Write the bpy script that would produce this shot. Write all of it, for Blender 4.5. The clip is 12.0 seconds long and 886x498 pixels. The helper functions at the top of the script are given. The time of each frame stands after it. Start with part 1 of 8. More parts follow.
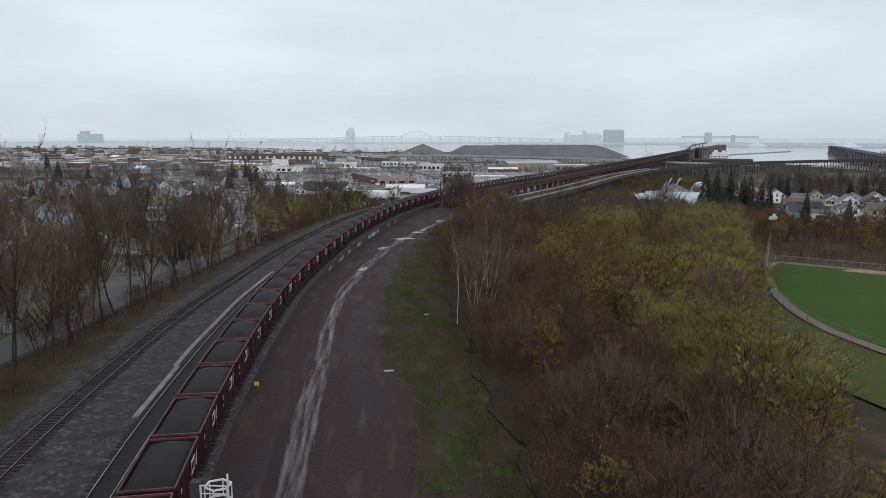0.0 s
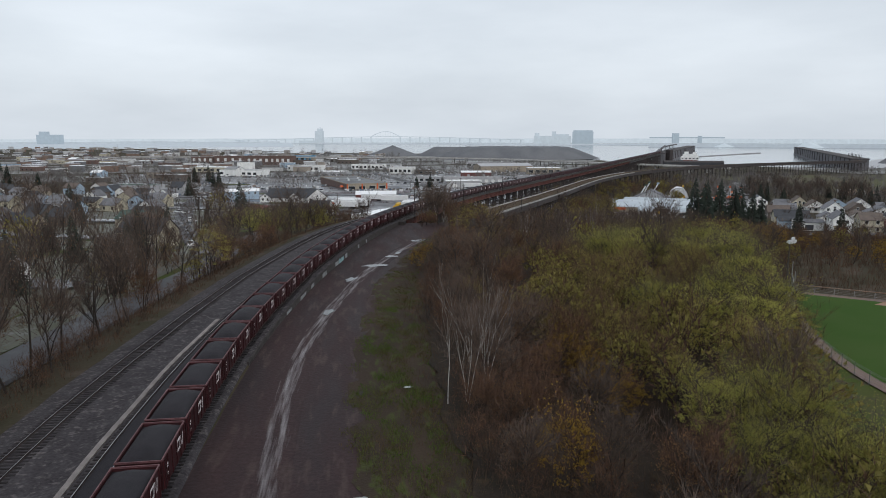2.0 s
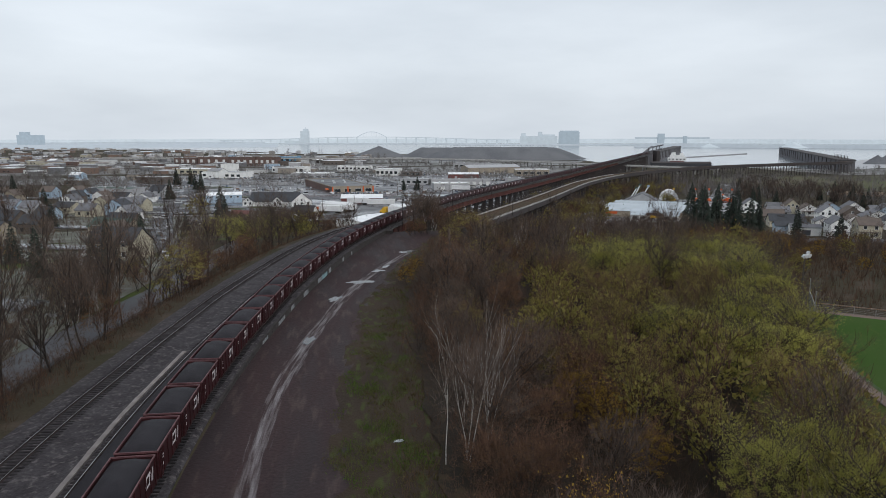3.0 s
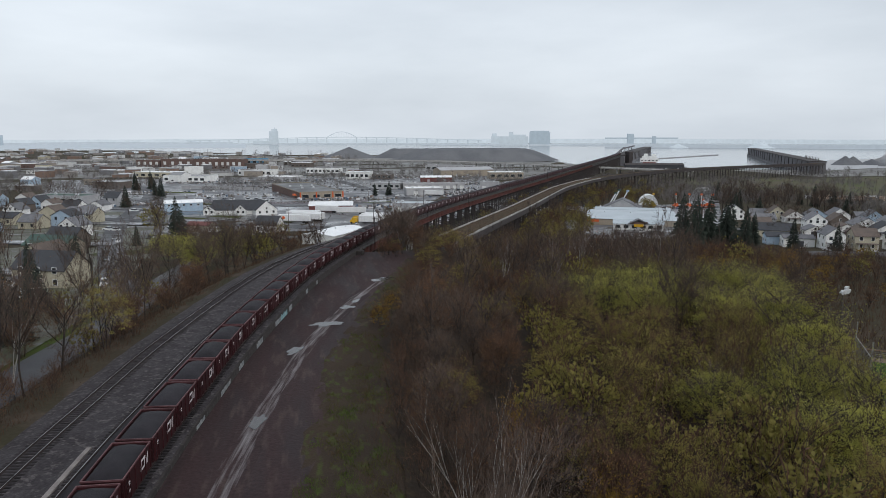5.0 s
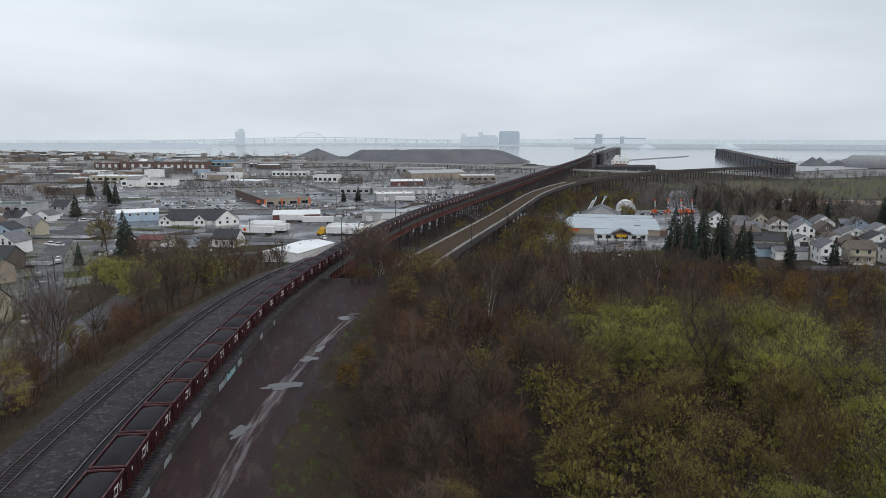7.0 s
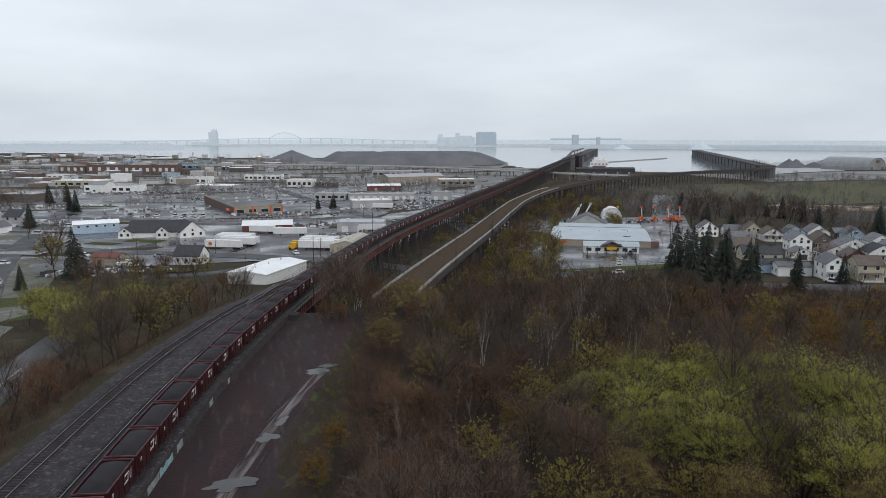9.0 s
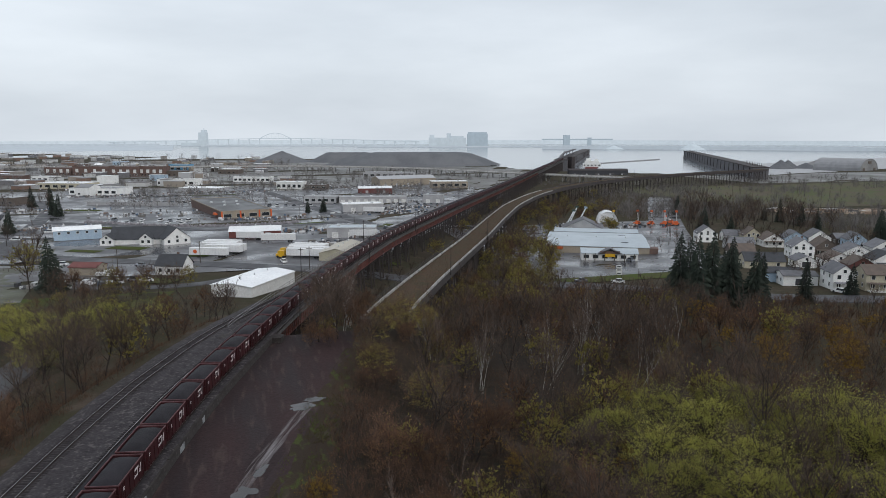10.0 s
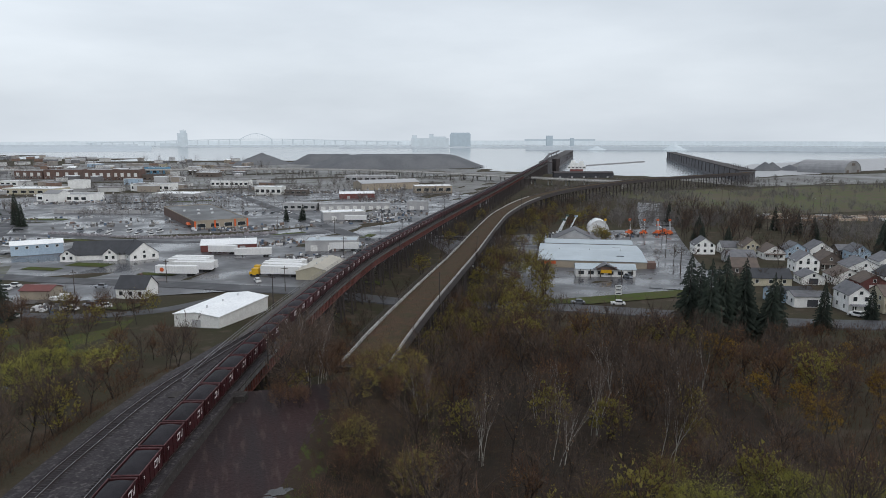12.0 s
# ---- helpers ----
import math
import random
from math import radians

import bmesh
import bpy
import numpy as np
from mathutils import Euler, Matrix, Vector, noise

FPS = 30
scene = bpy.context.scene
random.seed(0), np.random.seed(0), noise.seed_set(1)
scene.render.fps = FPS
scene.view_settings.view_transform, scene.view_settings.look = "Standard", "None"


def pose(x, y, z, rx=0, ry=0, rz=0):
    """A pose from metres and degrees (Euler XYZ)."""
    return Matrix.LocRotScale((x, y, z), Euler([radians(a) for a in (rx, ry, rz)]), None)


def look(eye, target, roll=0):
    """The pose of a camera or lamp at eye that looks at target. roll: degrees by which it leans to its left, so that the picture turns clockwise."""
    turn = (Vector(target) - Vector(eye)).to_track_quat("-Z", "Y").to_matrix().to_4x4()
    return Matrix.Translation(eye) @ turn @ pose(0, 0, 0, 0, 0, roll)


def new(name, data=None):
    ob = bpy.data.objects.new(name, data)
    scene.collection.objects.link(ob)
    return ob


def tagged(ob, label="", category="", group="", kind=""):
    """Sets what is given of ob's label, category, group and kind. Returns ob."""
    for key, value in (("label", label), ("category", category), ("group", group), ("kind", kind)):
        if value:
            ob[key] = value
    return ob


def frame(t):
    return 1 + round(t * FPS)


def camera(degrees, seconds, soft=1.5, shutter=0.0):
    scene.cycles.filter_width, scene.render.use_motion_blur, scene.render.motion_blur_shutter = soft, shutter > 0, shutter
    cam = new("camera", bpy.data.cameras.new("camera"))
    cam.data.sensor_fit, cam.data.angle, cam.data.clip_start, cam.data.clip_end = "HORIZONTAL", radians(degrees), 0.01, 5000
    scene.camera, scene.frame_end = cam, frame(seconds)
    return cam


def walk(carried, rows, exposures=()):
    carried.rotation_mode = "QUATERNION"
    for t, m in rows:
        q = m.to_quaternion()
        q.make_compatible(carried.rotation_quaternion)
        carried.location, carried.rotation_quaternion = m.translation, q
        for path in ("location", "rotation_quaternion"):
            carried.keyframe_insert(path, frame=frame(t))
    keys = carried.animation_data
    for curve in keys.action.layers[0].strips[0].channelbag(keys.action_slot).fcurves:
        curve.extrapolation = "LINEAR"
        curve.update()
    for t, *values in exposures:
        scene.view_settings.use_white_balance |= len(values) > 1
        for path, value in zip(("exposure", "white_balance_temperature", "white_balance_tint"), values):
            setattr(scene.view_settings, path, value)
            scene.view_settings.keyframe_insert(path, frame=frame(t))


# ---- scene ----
cam = camera(65.54, 12.0, soft=0.6)

PATH = [
    (0, (0.00, 0.00, 22.00), (0.817, 9.831, 20.362)),
    (1, (-0.02, 9.51, 23.22), (1.012, 19.322, 21.579)),
    (2, (0.18, 19.13, 24.42), (1.422, 28.915, 22.786)),
    (3, (0.61, 28.82, 25.63), (2.046, 38.581, 23.997)),
    (4, (1.25, 38.56, 26.86), (2.890, 48.289, 25.222)),
    (5, (2.09, 48.32, 28.11), (3.936, 58.011, 26.473)),
    (6, (3.12, 58.07, 29.40), (5.179, 67.716, 27.762)),
    (7, (4.35, 67.77, 30.74), (6.623, 77.373, 29.100)),
    (8, (5.76, 77.41, 32.14), (8.216, 86.963, 30.501)),
    (9, (7.34, 86.95, 33.61), (9.935, 96.462, 31.974)),
    (10, (9.08, 96.35, 35.17), (11.798, 105.837, 33.533)),
    (11, (10.99, 105.60, 36.83), (13.818, 115.051, 35.188)),
    (12, (13.04, 114.66, 38.59), (15.996, 124.074, 36.952)),
]
walk(cam, [(t, look(eye, target)) for t, eye, target in PATH])

# ---- sky and light ----
world = bpy.data.worlds.new("overcast_sky")
scene.world = world
world.use_nodes = True
wn, wl = world.node_tree.nodes, world.node_tree.links
wn.clear()
w_out = wn.new("ShaderNodeOutputWorld")
w_bg = wn.new("ShaderNodeBackground")
w_sky = wn.new("ShaderNodeTexSky")
w_sky.sky_type, w_sky.sun_disc = "NISHITA", False
w_sky.sun_elevation, w_sky.sun_rotation = radians(39), radians(156)
w_sky.air_density, w_sky.dust_density = 1.0, 4.0
w_dim = wn.new("ShaderNodeMix")
w_dim.data_type, w_dim.blend_type = "RGBA", "MULTIPLY"
w_dim.inputs[0].default_value = 1.0
w_dim.inputs[7].default_value = (0.09, 0.09, 0.09, 1)
w_co = wn.new("ShaderNodeTexCoord")
w_map = wn.new("ShaderNodeMapping")
w_map.inputs["Scale"].default_value = (1.2, 1.2, 4.5)
w_noise = wn.new("ShaderNodeTexNoise")
w_noise.inputs["Scale"].default_value = 1.6
w_noise.inputs["Detail"].default_value = 6
w_noise.inputs["Roughness"].default_value = 0.52
w_ramp = wn.new("ShaderNodeValToRGB")
w_ramp.color_ramp.elements[0].position, w_ramp.color_ramp.elements[0].color = 0.30, (0.66, 0.725, 0.80, 1)
w_ramp.color_ramp.elements[1].position, w_ramp.color_ramp.elements[1].color = 0.72, (0.885, 0.955, 1.03, 1)
w_mix = wn.new("ShaderNodeMix")
w_mix.data_type = "RGBA"
w_mix.inputs[0].default_value = 0.88
wl.new(w_co.outputs["Generated"], w_map.inputs["Vector"])
wl.new(w_map.outputs["Vector"], w_noise.inputs["Vector"])
wl.new(w_noise.outputs["Fac"], w_ramp.inputs["Fac"])
wl.new(w_sky.outputs["Color"], w_dim.inputs[6])
wl.new(w_dim.outputs[2], w_mix.inputs[6])
wl.new(w_ramp.outputs["Color"], w_mix.inputs[7])
wl.new(w_mix.outputs[2], w_bg.inputs["Color"])
w_bg.inputs["Strength"].default_value = 1.0
wl.new(w_bg.outputs["Background"], w_out.inputs["Surface"])

sun = new("sun", bpy.data.lights.new("sun", "SUN"))
sun.data.energy, sun.data.angle, sun.data.color = 1.05, radians(50), (1.0, 0.97, 0.93)
sun.matrix_world = look((0, 0, 300), (-150, 340, 0))

# ---- materials ----
def material(name, a, b=None, rough=0.8, metal=0.0, scale=1.0, fine=12.0, bump=0.25, c=None, rough2=None, spec=0.4, piece=0.0, dist=0.03, stretch=None, deep=0.28):
    """A procedural surface: colours a and b by a broad noise, stains of c, a fine grain that also gives relief."""
    m = bpy.data.materials.new(name)
    m.use_nodes = True
    n, l = m.node_tree.nodes, m.node_tree.links
    p = n["Principled BSDF"]
    p.inputs["Metallic"].default_value = metal
    p.inputs["Specular IOR Level"].default_value = spec
    co = n.new("ShaderNodeTexCoord")
    big = n.new("ShaderNodeTexNoise")
    big.inputs["Scale"].default_value, big.inputs["Detail"].default_value = scale, 5
    small = n.new("ShaderNodeTexNoise")
    small.inputs["Scale"].default_value, small.inputs["Detail"].default_value = fine, 3
    where = co.outputs["Object"]
    if stretch:
        mp = n.new("ShaderNodeMapping")
        mp.inputs["Scale"].default_value = stretch
        mp.inputs["Rotation"].default_value = (0, 0, radians(12))
        l.new(where, mp.inputs["Vector"])
        where = mp.outputs["Vector"]
    l.new(where, big.inputs["Vector"])
    l.new(co.outputs["Object"], small.inputs["Vector"])
    ramp = n.new("ShaderNodeValToRGB")
    ramp.color_ramp.elements[0].position, ramp.color_ramp.elements[1].position = 0.36, 0.64
    ramp.color_ramp.elements[0].color = (*a, 1)
    ramp.color_ramp.elements[1].color = (*(b or [v * 0.72 for v in a]), 1)
    l.new(big.outputs["Fac"], ramp.inputs["Fac"])
    last = ramp.outputs["Color"]
    if c:
        third = n.new("ShaderNodeTexNoise")
        third.inputs["Scale"].default_value, third.inputs["Detail"].default_value = scale * 3.7, 6
        l.new(where, third.inputs["Vector"])
        pick = n.new("ShaderNodeMapRange")
        pick.inputs["From Min"].default_value, pick.inputs["From Max"].default_value = 0.54, 0.66
        l.new(third.outputs["Fac"], pick.inputs["Value"])
        mix = n.new("ShaderNodeMix")
        mix.data_type = "RGBA"
        l.new(pick.outputs["Result"], mix.inputs[0])
        l.new(last, mix.inputs[6])
        mix.inputs[7].default_value = (*c, 1)
        last = mix.outputs[2]
    grain = n.new("ShaderNodeMapRange")
    grain.inputs["To Min"].default_value, grain.inputs["To Max"].default_value = 1 - deep, 1 + deep
    l.new(small.outputs["Fac"], grain.inputs["Value"])
    hsv = n.new("ShaderNodeHueSaturation")
    l.new(last, hsv.inputs["Color"])
    if piece:
        info = n.new("ShaderNodeObjectInfo")
        vary = n.new("ShaderNodeMapRange")
        vary.inputs["To Min"].default_value, vary.inputs["To Max"].default_value = 1 - piece, 1 + piece
        l.new(info.outputs["Random"], vary.inputs["Value"])
        mul = n.new("ShaderNodeMath")
        mul.operation = "MULTIPLY"
        l.new(grain.outputs["Result"], mul.inputs[0])
        l.new(vary.outputs["Result"], mul.inputs[1])
        l.new(mul.outputs[0], hsv.inputs["Value"])
    else:
        l.new(grain.outputs["Result"], hsv.inputs["Value"])
    l.new(hsv.outputs["Color"], p.inputs["Base Color"])
    if rough2 is None:
        p.inputs["Roughness"].default_value = rough
    else:
        rr = n.new("ShaderNodeMapRange")
        rr.inputs["From Min"].default_value, rr.inputs["From Max"].default_value = 0.38, 0.62
        rr.inputs["To Min"].default_value, rr.inputs["To Max"].default_value = rough, rough2
        l.new(big.outputs["Fac"], rr.inputs["Value"])
        l.new(rr.outputs["Result"], p.inputs["Roughness"])
    if bump:
        bp = n.new("ShaderNodeBump")
        bp.inputs["Strength"].default_value, bp.inputs["Distance"].default_value = bump, dist
        l.new(small.outputs["Fac"], bp.inputs["Height"])
        l.new(bp.outputs["Normal"], p.inputs["Normal"])
    return m


M_ground = material("rough_grass_and_soil", (0.050, 0.040, 0.028), (0.040, 0.038, 0.022), 0.95, scale=0.05, fine=2.5, bump=0.6, c=(0.070, 0.054, 0.042), spec=0.1, dist=0.1)
M_dirt = material("wet_red_brown_dirt", (0.037, 0.0210, 0.0216), (0.0225, 0.0146, 0.0158), 0.9, scale=0.3, fine=3.0, bump=0.8, c=(0.050, 0.033, 0.031), rough2=0.72, spec=0.22, deep=0.5, dist=0.06, stretch=(1.0, 0.16, 1.0))
M_grassverge = material("patchy_verge_grass", (0.046, 0.033, 0.024), (0.036, 0.027, 0.021), 0.95, scale=0.3, fine=5, bump=0.8, c=(0.050, 0.058, 0.020), spec=0.1, dist=0.12, stretch=(1.0, 0.4, 1.0))
M_lawn = material("lawn_grass", (0.052, 0.074, 0.016), (0.064, 0.066, 0.024), 0.95, scale=0.12, fine=8, bump=0.4, c=(0.060, 0.052, 0.036), spec=0.1, dist=0.05)
M_flat = material("rough_olive_flats", (0.085, 0.088, 0.046), (0.098, 0.080, 0.060), 0.95, scale=0.03, fine=0.8, bump=0.3, c=(0.070, 0.092, 0.040), spec=0.1, dist=0.1)
M_field = material("outfield_grass", (0.032, 0.070, 0.011), (0.042, 0.076, 0.016), 0.95, scale=0.1, fine=9, bump=0.3, spec=0.1, dist=0.05)
M_sand = material("infield_sand", (0.30, 0.20, 0.15), (0.22, 0.115, 0.07), 0.9, scale=0.3, fine=9)
M_ballast = material("dark_ballast_stones", (0.050, 0.045, 0.049), (0.032, 0.028, 0.031), 0.9, scale=0.5, fine=3.4, bump=1.0, c=(0.088, 0.078, 0.080), spec=0.2, dist=0.10, deep=0.75)
M_asphalt = material("wet_asphalt", (0.050, 0.050, 0.057), (0.088, 0.088, 0.096), 0.14, scale=0.05, fine=2, bump=0.08, c=(0.066, 0.062, 0.064), rough2=0.6, spec=0.5, dist=0.02)
M_street = material("wet_street_asphalt", (0.058, 0.058, 0.064), (0.080, 0.080, 0.086), 0.42, scale=0.10, fine=5, bump=0.1, rough2=0.75, spec=0.12, dist=0.01)
M_water = material("lake_water", (0.20, 0.225, 0.245), (0.18, 0.205, 0.225), 0.12, scale=0.004, fine=0.05, bump=0.0, spec=0.5)
M_puddle = material("puddle_water", (0.04, 0.036, 0.036), None, 0.12, scale=0.6, fine=4, bump=0.0, spec=0.5)
M_rail = material("rail_steel", (0.36, 0.355, 0.37), (0.26, 0.25, 0.26), 0.32, metal=0.8, scale=0.5, fine=14, bump=0.05)
M_tie = material("weathered_tie_wood", (0.026, 0.022, 0.023), (0.018, 0.0155, 0.0165), 0.9, scale=1.5, fine=18, bump=0.4, piece=0.3, spec=0.2)
M_plank = material("pale_concrete_plank", (0.24, 0.215, 0.205), (0.17, 0.15, 0.145), 0.9, scale=0.8, fine=10, bump=0.3, piece=0.12)
M_carred = material("oxide_red_car_paint", (0.040, 0.0088, 0.011), (0.028, 0.0072, 0.009), 0.6, scale=0.8, fine=9, bump=0.1, c=(0.022, 0.009, 0.010), piece=0.25, spec=0.25)
M_rim = material("worn_pinkish_rim", (0.115, 0.052, 0.056), (0.066, 0.027, 0.031), 0.6, scale=1.2, fine=10, bump=0.1, c=(0.07, 0.024, 0.026), piece=0.15)
M_ore = material("dark_ore_pellets", (0.0110, 0.0092, 0.0125), (0.0165, 0.014, 0.018), 0.72, scale=1.3, fine=16, bump=0.8, piece=0.2, spec=0.28, dist=0.03)
M_carmark = material("off_white_lettering_paint", (0.62, 0.57, 0.58), (0.48, 0.43, 0.44), 0.6, scale=2, fine=14, bump=0.0)
M_bogie = material("grimy_cast_steel", (0.030, 0.022, 0.021), (0.045, 0.030, 0.027), 0.75, scale=2, fine=14, bump=0.2)
M_girder = material("rust_red_girder_paint", (0.140, 0.048, 0.038), (0.092, 0.035, 0.031), 0.65, scale=0.35, fine=6, bump=0.15, c=(0.045, 0.026, 0.025))
M_steel = material("dark_weathered_steel", (0.032, 0.027, 0.028), (0.045, 0.036, 0.035), 0.75, scale=0.4, fine=6, bump=0.15)
M_railing = material("galvanised_railing", (0.26, 0.26, 0.27), (0.19, 0.18, 0.18), 0.5, metal=0.3, scale=0.6, fine=8, bump=0.05)
M_concrete = material("weathered_concrete", (0.40, 0.39, 0.375), (0.27, 0.26, 0.25), 0.9, scale=0.35, fine=5, bump=0.3, c=(0.13, 0.125, 0.12))
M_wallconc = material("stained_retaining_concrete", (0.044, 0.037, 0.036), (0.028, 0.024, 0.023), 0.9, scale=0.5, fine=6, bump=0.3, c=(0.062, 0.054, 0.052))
M_deckgrass = material("overgrown_deck_gravel", (0.062, 0.038, 0.026), (0.044, 0.037, 0.020), 0.95, scale=0.30, fine=4, bump=0.7, c=(0.080, 0.045, 0.023), deep=0.5, spec=0.15, dist=0.08)
M_graf_a = material("pale_sprayed_paint", (0.34, 0.35, 0.355), (0.16, 0.18, 0.19), 0.7, scale=1.2, fine=5, bump=0.1)
M_graf_b = material("teal_sprayed_paint", (0.12, 0.30, 0.34), (0.32, 0.44, 0.46), 0.7, scale=1.2, fine=5, bump=0.1)
M_bark = material("grey_brown_bark", (0.050, 0.042, 0.038), (0.034, 0.028, 0.026), 0.95, scale=2, fine=14, bump=0.5, spec=0.1)
M_birch = material("white_birch_bark", (0.42, 0.40, 0.375), (0.30, 0.285, 0.27), 0.85, scale=1.2, fine=8, bump=0.2, c=(0.14, 0.13, 0.12))
M_twig = material("bare_twigs", (0.112, 0.084, 0.069), (0.082, 0.063, 0.054), 0.95, scale=0.6, fine=5, bump=0.0, piece=0.25, spec=0.1)
M_twigred = material("reddish_budding_twigs", (0.132, 0.076, 0.052), (0.098, 0.060, 0.044), 0.95, scale=0.6, fine=5, bump=0.0, piece=0.25, spec=0.1)
def leafy(name, a, b, piece):
    """Thin young leaves: light comes through them as well as off them."""
    m = material(name, a, b, 0.8, scale=0.3, fine=3, bump=0.0, piece=piece, spec=0.2)
    n, l = m.node_tree.nodes, m.node_tree.links
    p = n["Principled BSDF"]
    tr = n.new("ShaderNodeBsdfTranslucent")
    mix = n.new("ShaderNodeMixShader")
    mix.inputs[0].default_value = 0.45
    l.new(p.inputs["Base Color"].links[0].from_socket, tr.inputs["Color"])
    l.new(p.outputs["BSDF"], mix.inputs[1])
    l.new(tr.outputs["BSDF"], mix.inputs[2])
    l.new(mix.outputs[0], n["Material Output"].inputs["Surface"])
    return m


M_leafwil = leafy("young_willow_leaves", (0.385, 0.365, 0.088), (0.285, 0.280, 0.074), 0.3)
M_leafol = leafy("olive_spring_leaves", (0.300, 0.255, 0.074), (0.225, 0.196, 0.060), 0.3)
M_leaforange = leafy("amber_spring_buds", (0.31, 0.20, 0.036), (0.24, 0.152, 0.034), 0.2)
M_leafbrown = leafy("russet_buds", (0.225, 0.130, 0.066), (0.165, 0.100, 0.056), 0.25)
M_needle = material("dark_spruce_needles", (0.018, 0.026, 0.020), (0.026, 0.036, 0.026), 0.9, scale=0.8, fine=5, bump=0.0, piece=0.2)
M_brush = material("dry_brush_stems", (0.098, 0.060, 0.040), (0.074, 0.050, 0.036), 0.95, scale=0.2, fine=3, bump=0.0, spec=0.1)
M_tuft = material("verge_grass_blades", (0.068, 0.092, 0.022), (0.084, 0.060, 0.034), 0.95, scale=0.3, fine=3, bump=0.0, spec=0.1)
M_fresh = material("fresh_grass_blades", (0.062, 0.104, 0.020), (0.080, 0.082, 0.030), 0.95, scale=0.3, fine=3, bump=0.0, spec=0.1)
# Woods lightened toward grey: distance haze is put into the twig colour.
M_farwood = material("distant_bare_woods_hazed", (0.155, 0.142, 0.138), (0.125, 0.118, 0.114), 0.95, scale=0.03, fine=0.3, bump=0.0, spec=0.1)
# Dock and coal are paled and blued: distance haze put into their colour.
M_dock = material("hazed_ore_dock_timber_steel", (0.115, 0.113, 0.122), (0.145, 0.141, 0.150), 0.85, scale=0.06, fine=1.0, bump=0.2, spec=0.2)
M_coal = material("hazed_coal_heap", (0.120, 0.124, 0.135), (0.150, 0.153, 0.163), 0.95, scale=0.03, fine=0.5, bump=0.3, spec=0.1, dist=0.4)
M_gravelheap = material("grey_stone_heap", (0.24, 0.24, 0.24), (0.17, 0.17, 0.175), 0.95, scale=0.04, fine=0.6, bump=0.3, dist=0.4)
M_glass = material("dark_window_glass", (0.03, 0.035, 0.04), None, 0.08, scale=0.5, fine=3, bump=0.0, spec=0.6)
M_white = material("white_siding", (0.78, 0.78, 0.77), (0.68, 0.68, 0.67), 0.7, scale=0.35, fine=3, bump=0.1, piece=0.1)
M_cream = material("cream_siding", (0.46, 0.42, 0.32), (0.39, 0.36, 0.28), 0.75, scale=0.35, fine=3, bump=0.1)
M_tan = material("tan_block_wall", (0.33, 0.28, 0.22), (0.27, 0.235, 0.19), 0.85, scale=0.3, fine=3, bump=0.15)
M_brown = material("brown_siding", (0.13, 0.105, 0.09), (0.10, 0.082, 0.072), 0.8, scale=0.3, fine=3, bump=0.1)
M_blue = material("pale_blue_siding", (0.36, 0.46, 0.56), (0.31, 0.40, 0.50), 0.7, scale=0.3, fine=3, bump=0.1)
M_brightblue = material("blue_metal_wall", (0.10, 0.27, 0.42), (0.085, 0.23, 0.37), 0.6, scale=0.2, fine=2, bump=0.1)
M_redwall = material("dull_red_siding", (0.16, 0.055, 0.05), (0.13, 0.048, 0.045), 0.75, scale=0.3, fine=3, bump=0.1)
M_brick = material("aged_brown_brick", (0.15, 0.095, 0.08), (0.12, 0.08, 0.07), 0.9, scale=0.3, fine=4, bump=0.2, c=(0.10, 0.075, 0.068))
M_greywall = material("grey_painted_wall", (0.40, 0.40, 0.41), (0.33, 0.33, 0.34), 0.8, scale=0.25, fine=3, bump=0.1)
M_green = material("green_shingles", (0.060, 0.10, 0.085), (0.05, 0.085, 0.075), 0.85, scale=0.5, fine=7, bump=0.4)
M_shingle = material("grey_shingles", (0.165, 0.165, 0.178), (0.125, 0.125, 0.136), 0.85, scale=0.5, fine=7, bump=0.4, piece=0.2)
M_darkshingle = material("dark_shingles", (0.052, 0.054, 0.062), (0.042, 0.044, 0.050), 0.85, scale=0.5, fine=7, bump=0.4)
M_brownshingle = material("brown_shingles", (0.13, 0.10, 0.085), (0.10, 0.08, 0.07), 0.85, scale=0.5, fine=7, bump=0.4)
M_roofwhite = material("white_metal_roof", (0.80, 0.81, 0.82), (0.70, 0.71, 0.73), 0.45, scale=0.15, fine=2, bump=0.05, piece=0.08)
M_roofgrey = material("grey_membrane_roof", (0.31, 0.31, 0.32), (0.24, 0.24, 0.25), 0.6, scale=0.12, fine=2, bump=0.1, rough2=0.35, piece=0.3)
M_roofblue = material("pale_blue_metal_roof", (0.40, 0.45, 0.49), (0.33, 0.375, 0.41), 0.4, scale=0.12, fine=2, bump=0.05)
M_rooftan = material("tan_metal_roof", (0.44, 0.40, 0.33), (0.38, 0.345, 0.29), 0.5, scale=0.15, fine=2, bump=0.05)
M_trim = material("white_trim_paint", (0.72, 0.72, 0.71), None, 0.6, scale=1, fine=6, bump=0.0)
M_yellow = material("yellow_machine_paint", (0.62, 0.36, 0.02), (0.54, 0.31, 0.02), 0.45, scale=0.8, fine=5, bump=0.0)
M_orange = material("orange_canvas_and_paint", (0.62, 0.12, 0.03), (0.52, 0.10, 0.03), 0.6, scale=0.6, fine=5, bump=0.0)
M_trailer = material("white_trailer_panel", (0.72, 0.72, 0.72), (0.64, 0.64, 0.65), 0.45, scale=0.3, fine=3, bump=0.0, piece=0.06)
M_carpaint = material("mixed_car_paint", (0.16, 0.17, 0.19), (0.14, 0.15, 0.17), 0.25, scale=0.4, fine=4, bump=0.0, piece=0.85)
M_carwhite = material("white_car_paint", (0.70, 0.70, 0.71), None, 0.25, scale=0.4, fine=4, bump=0.0)
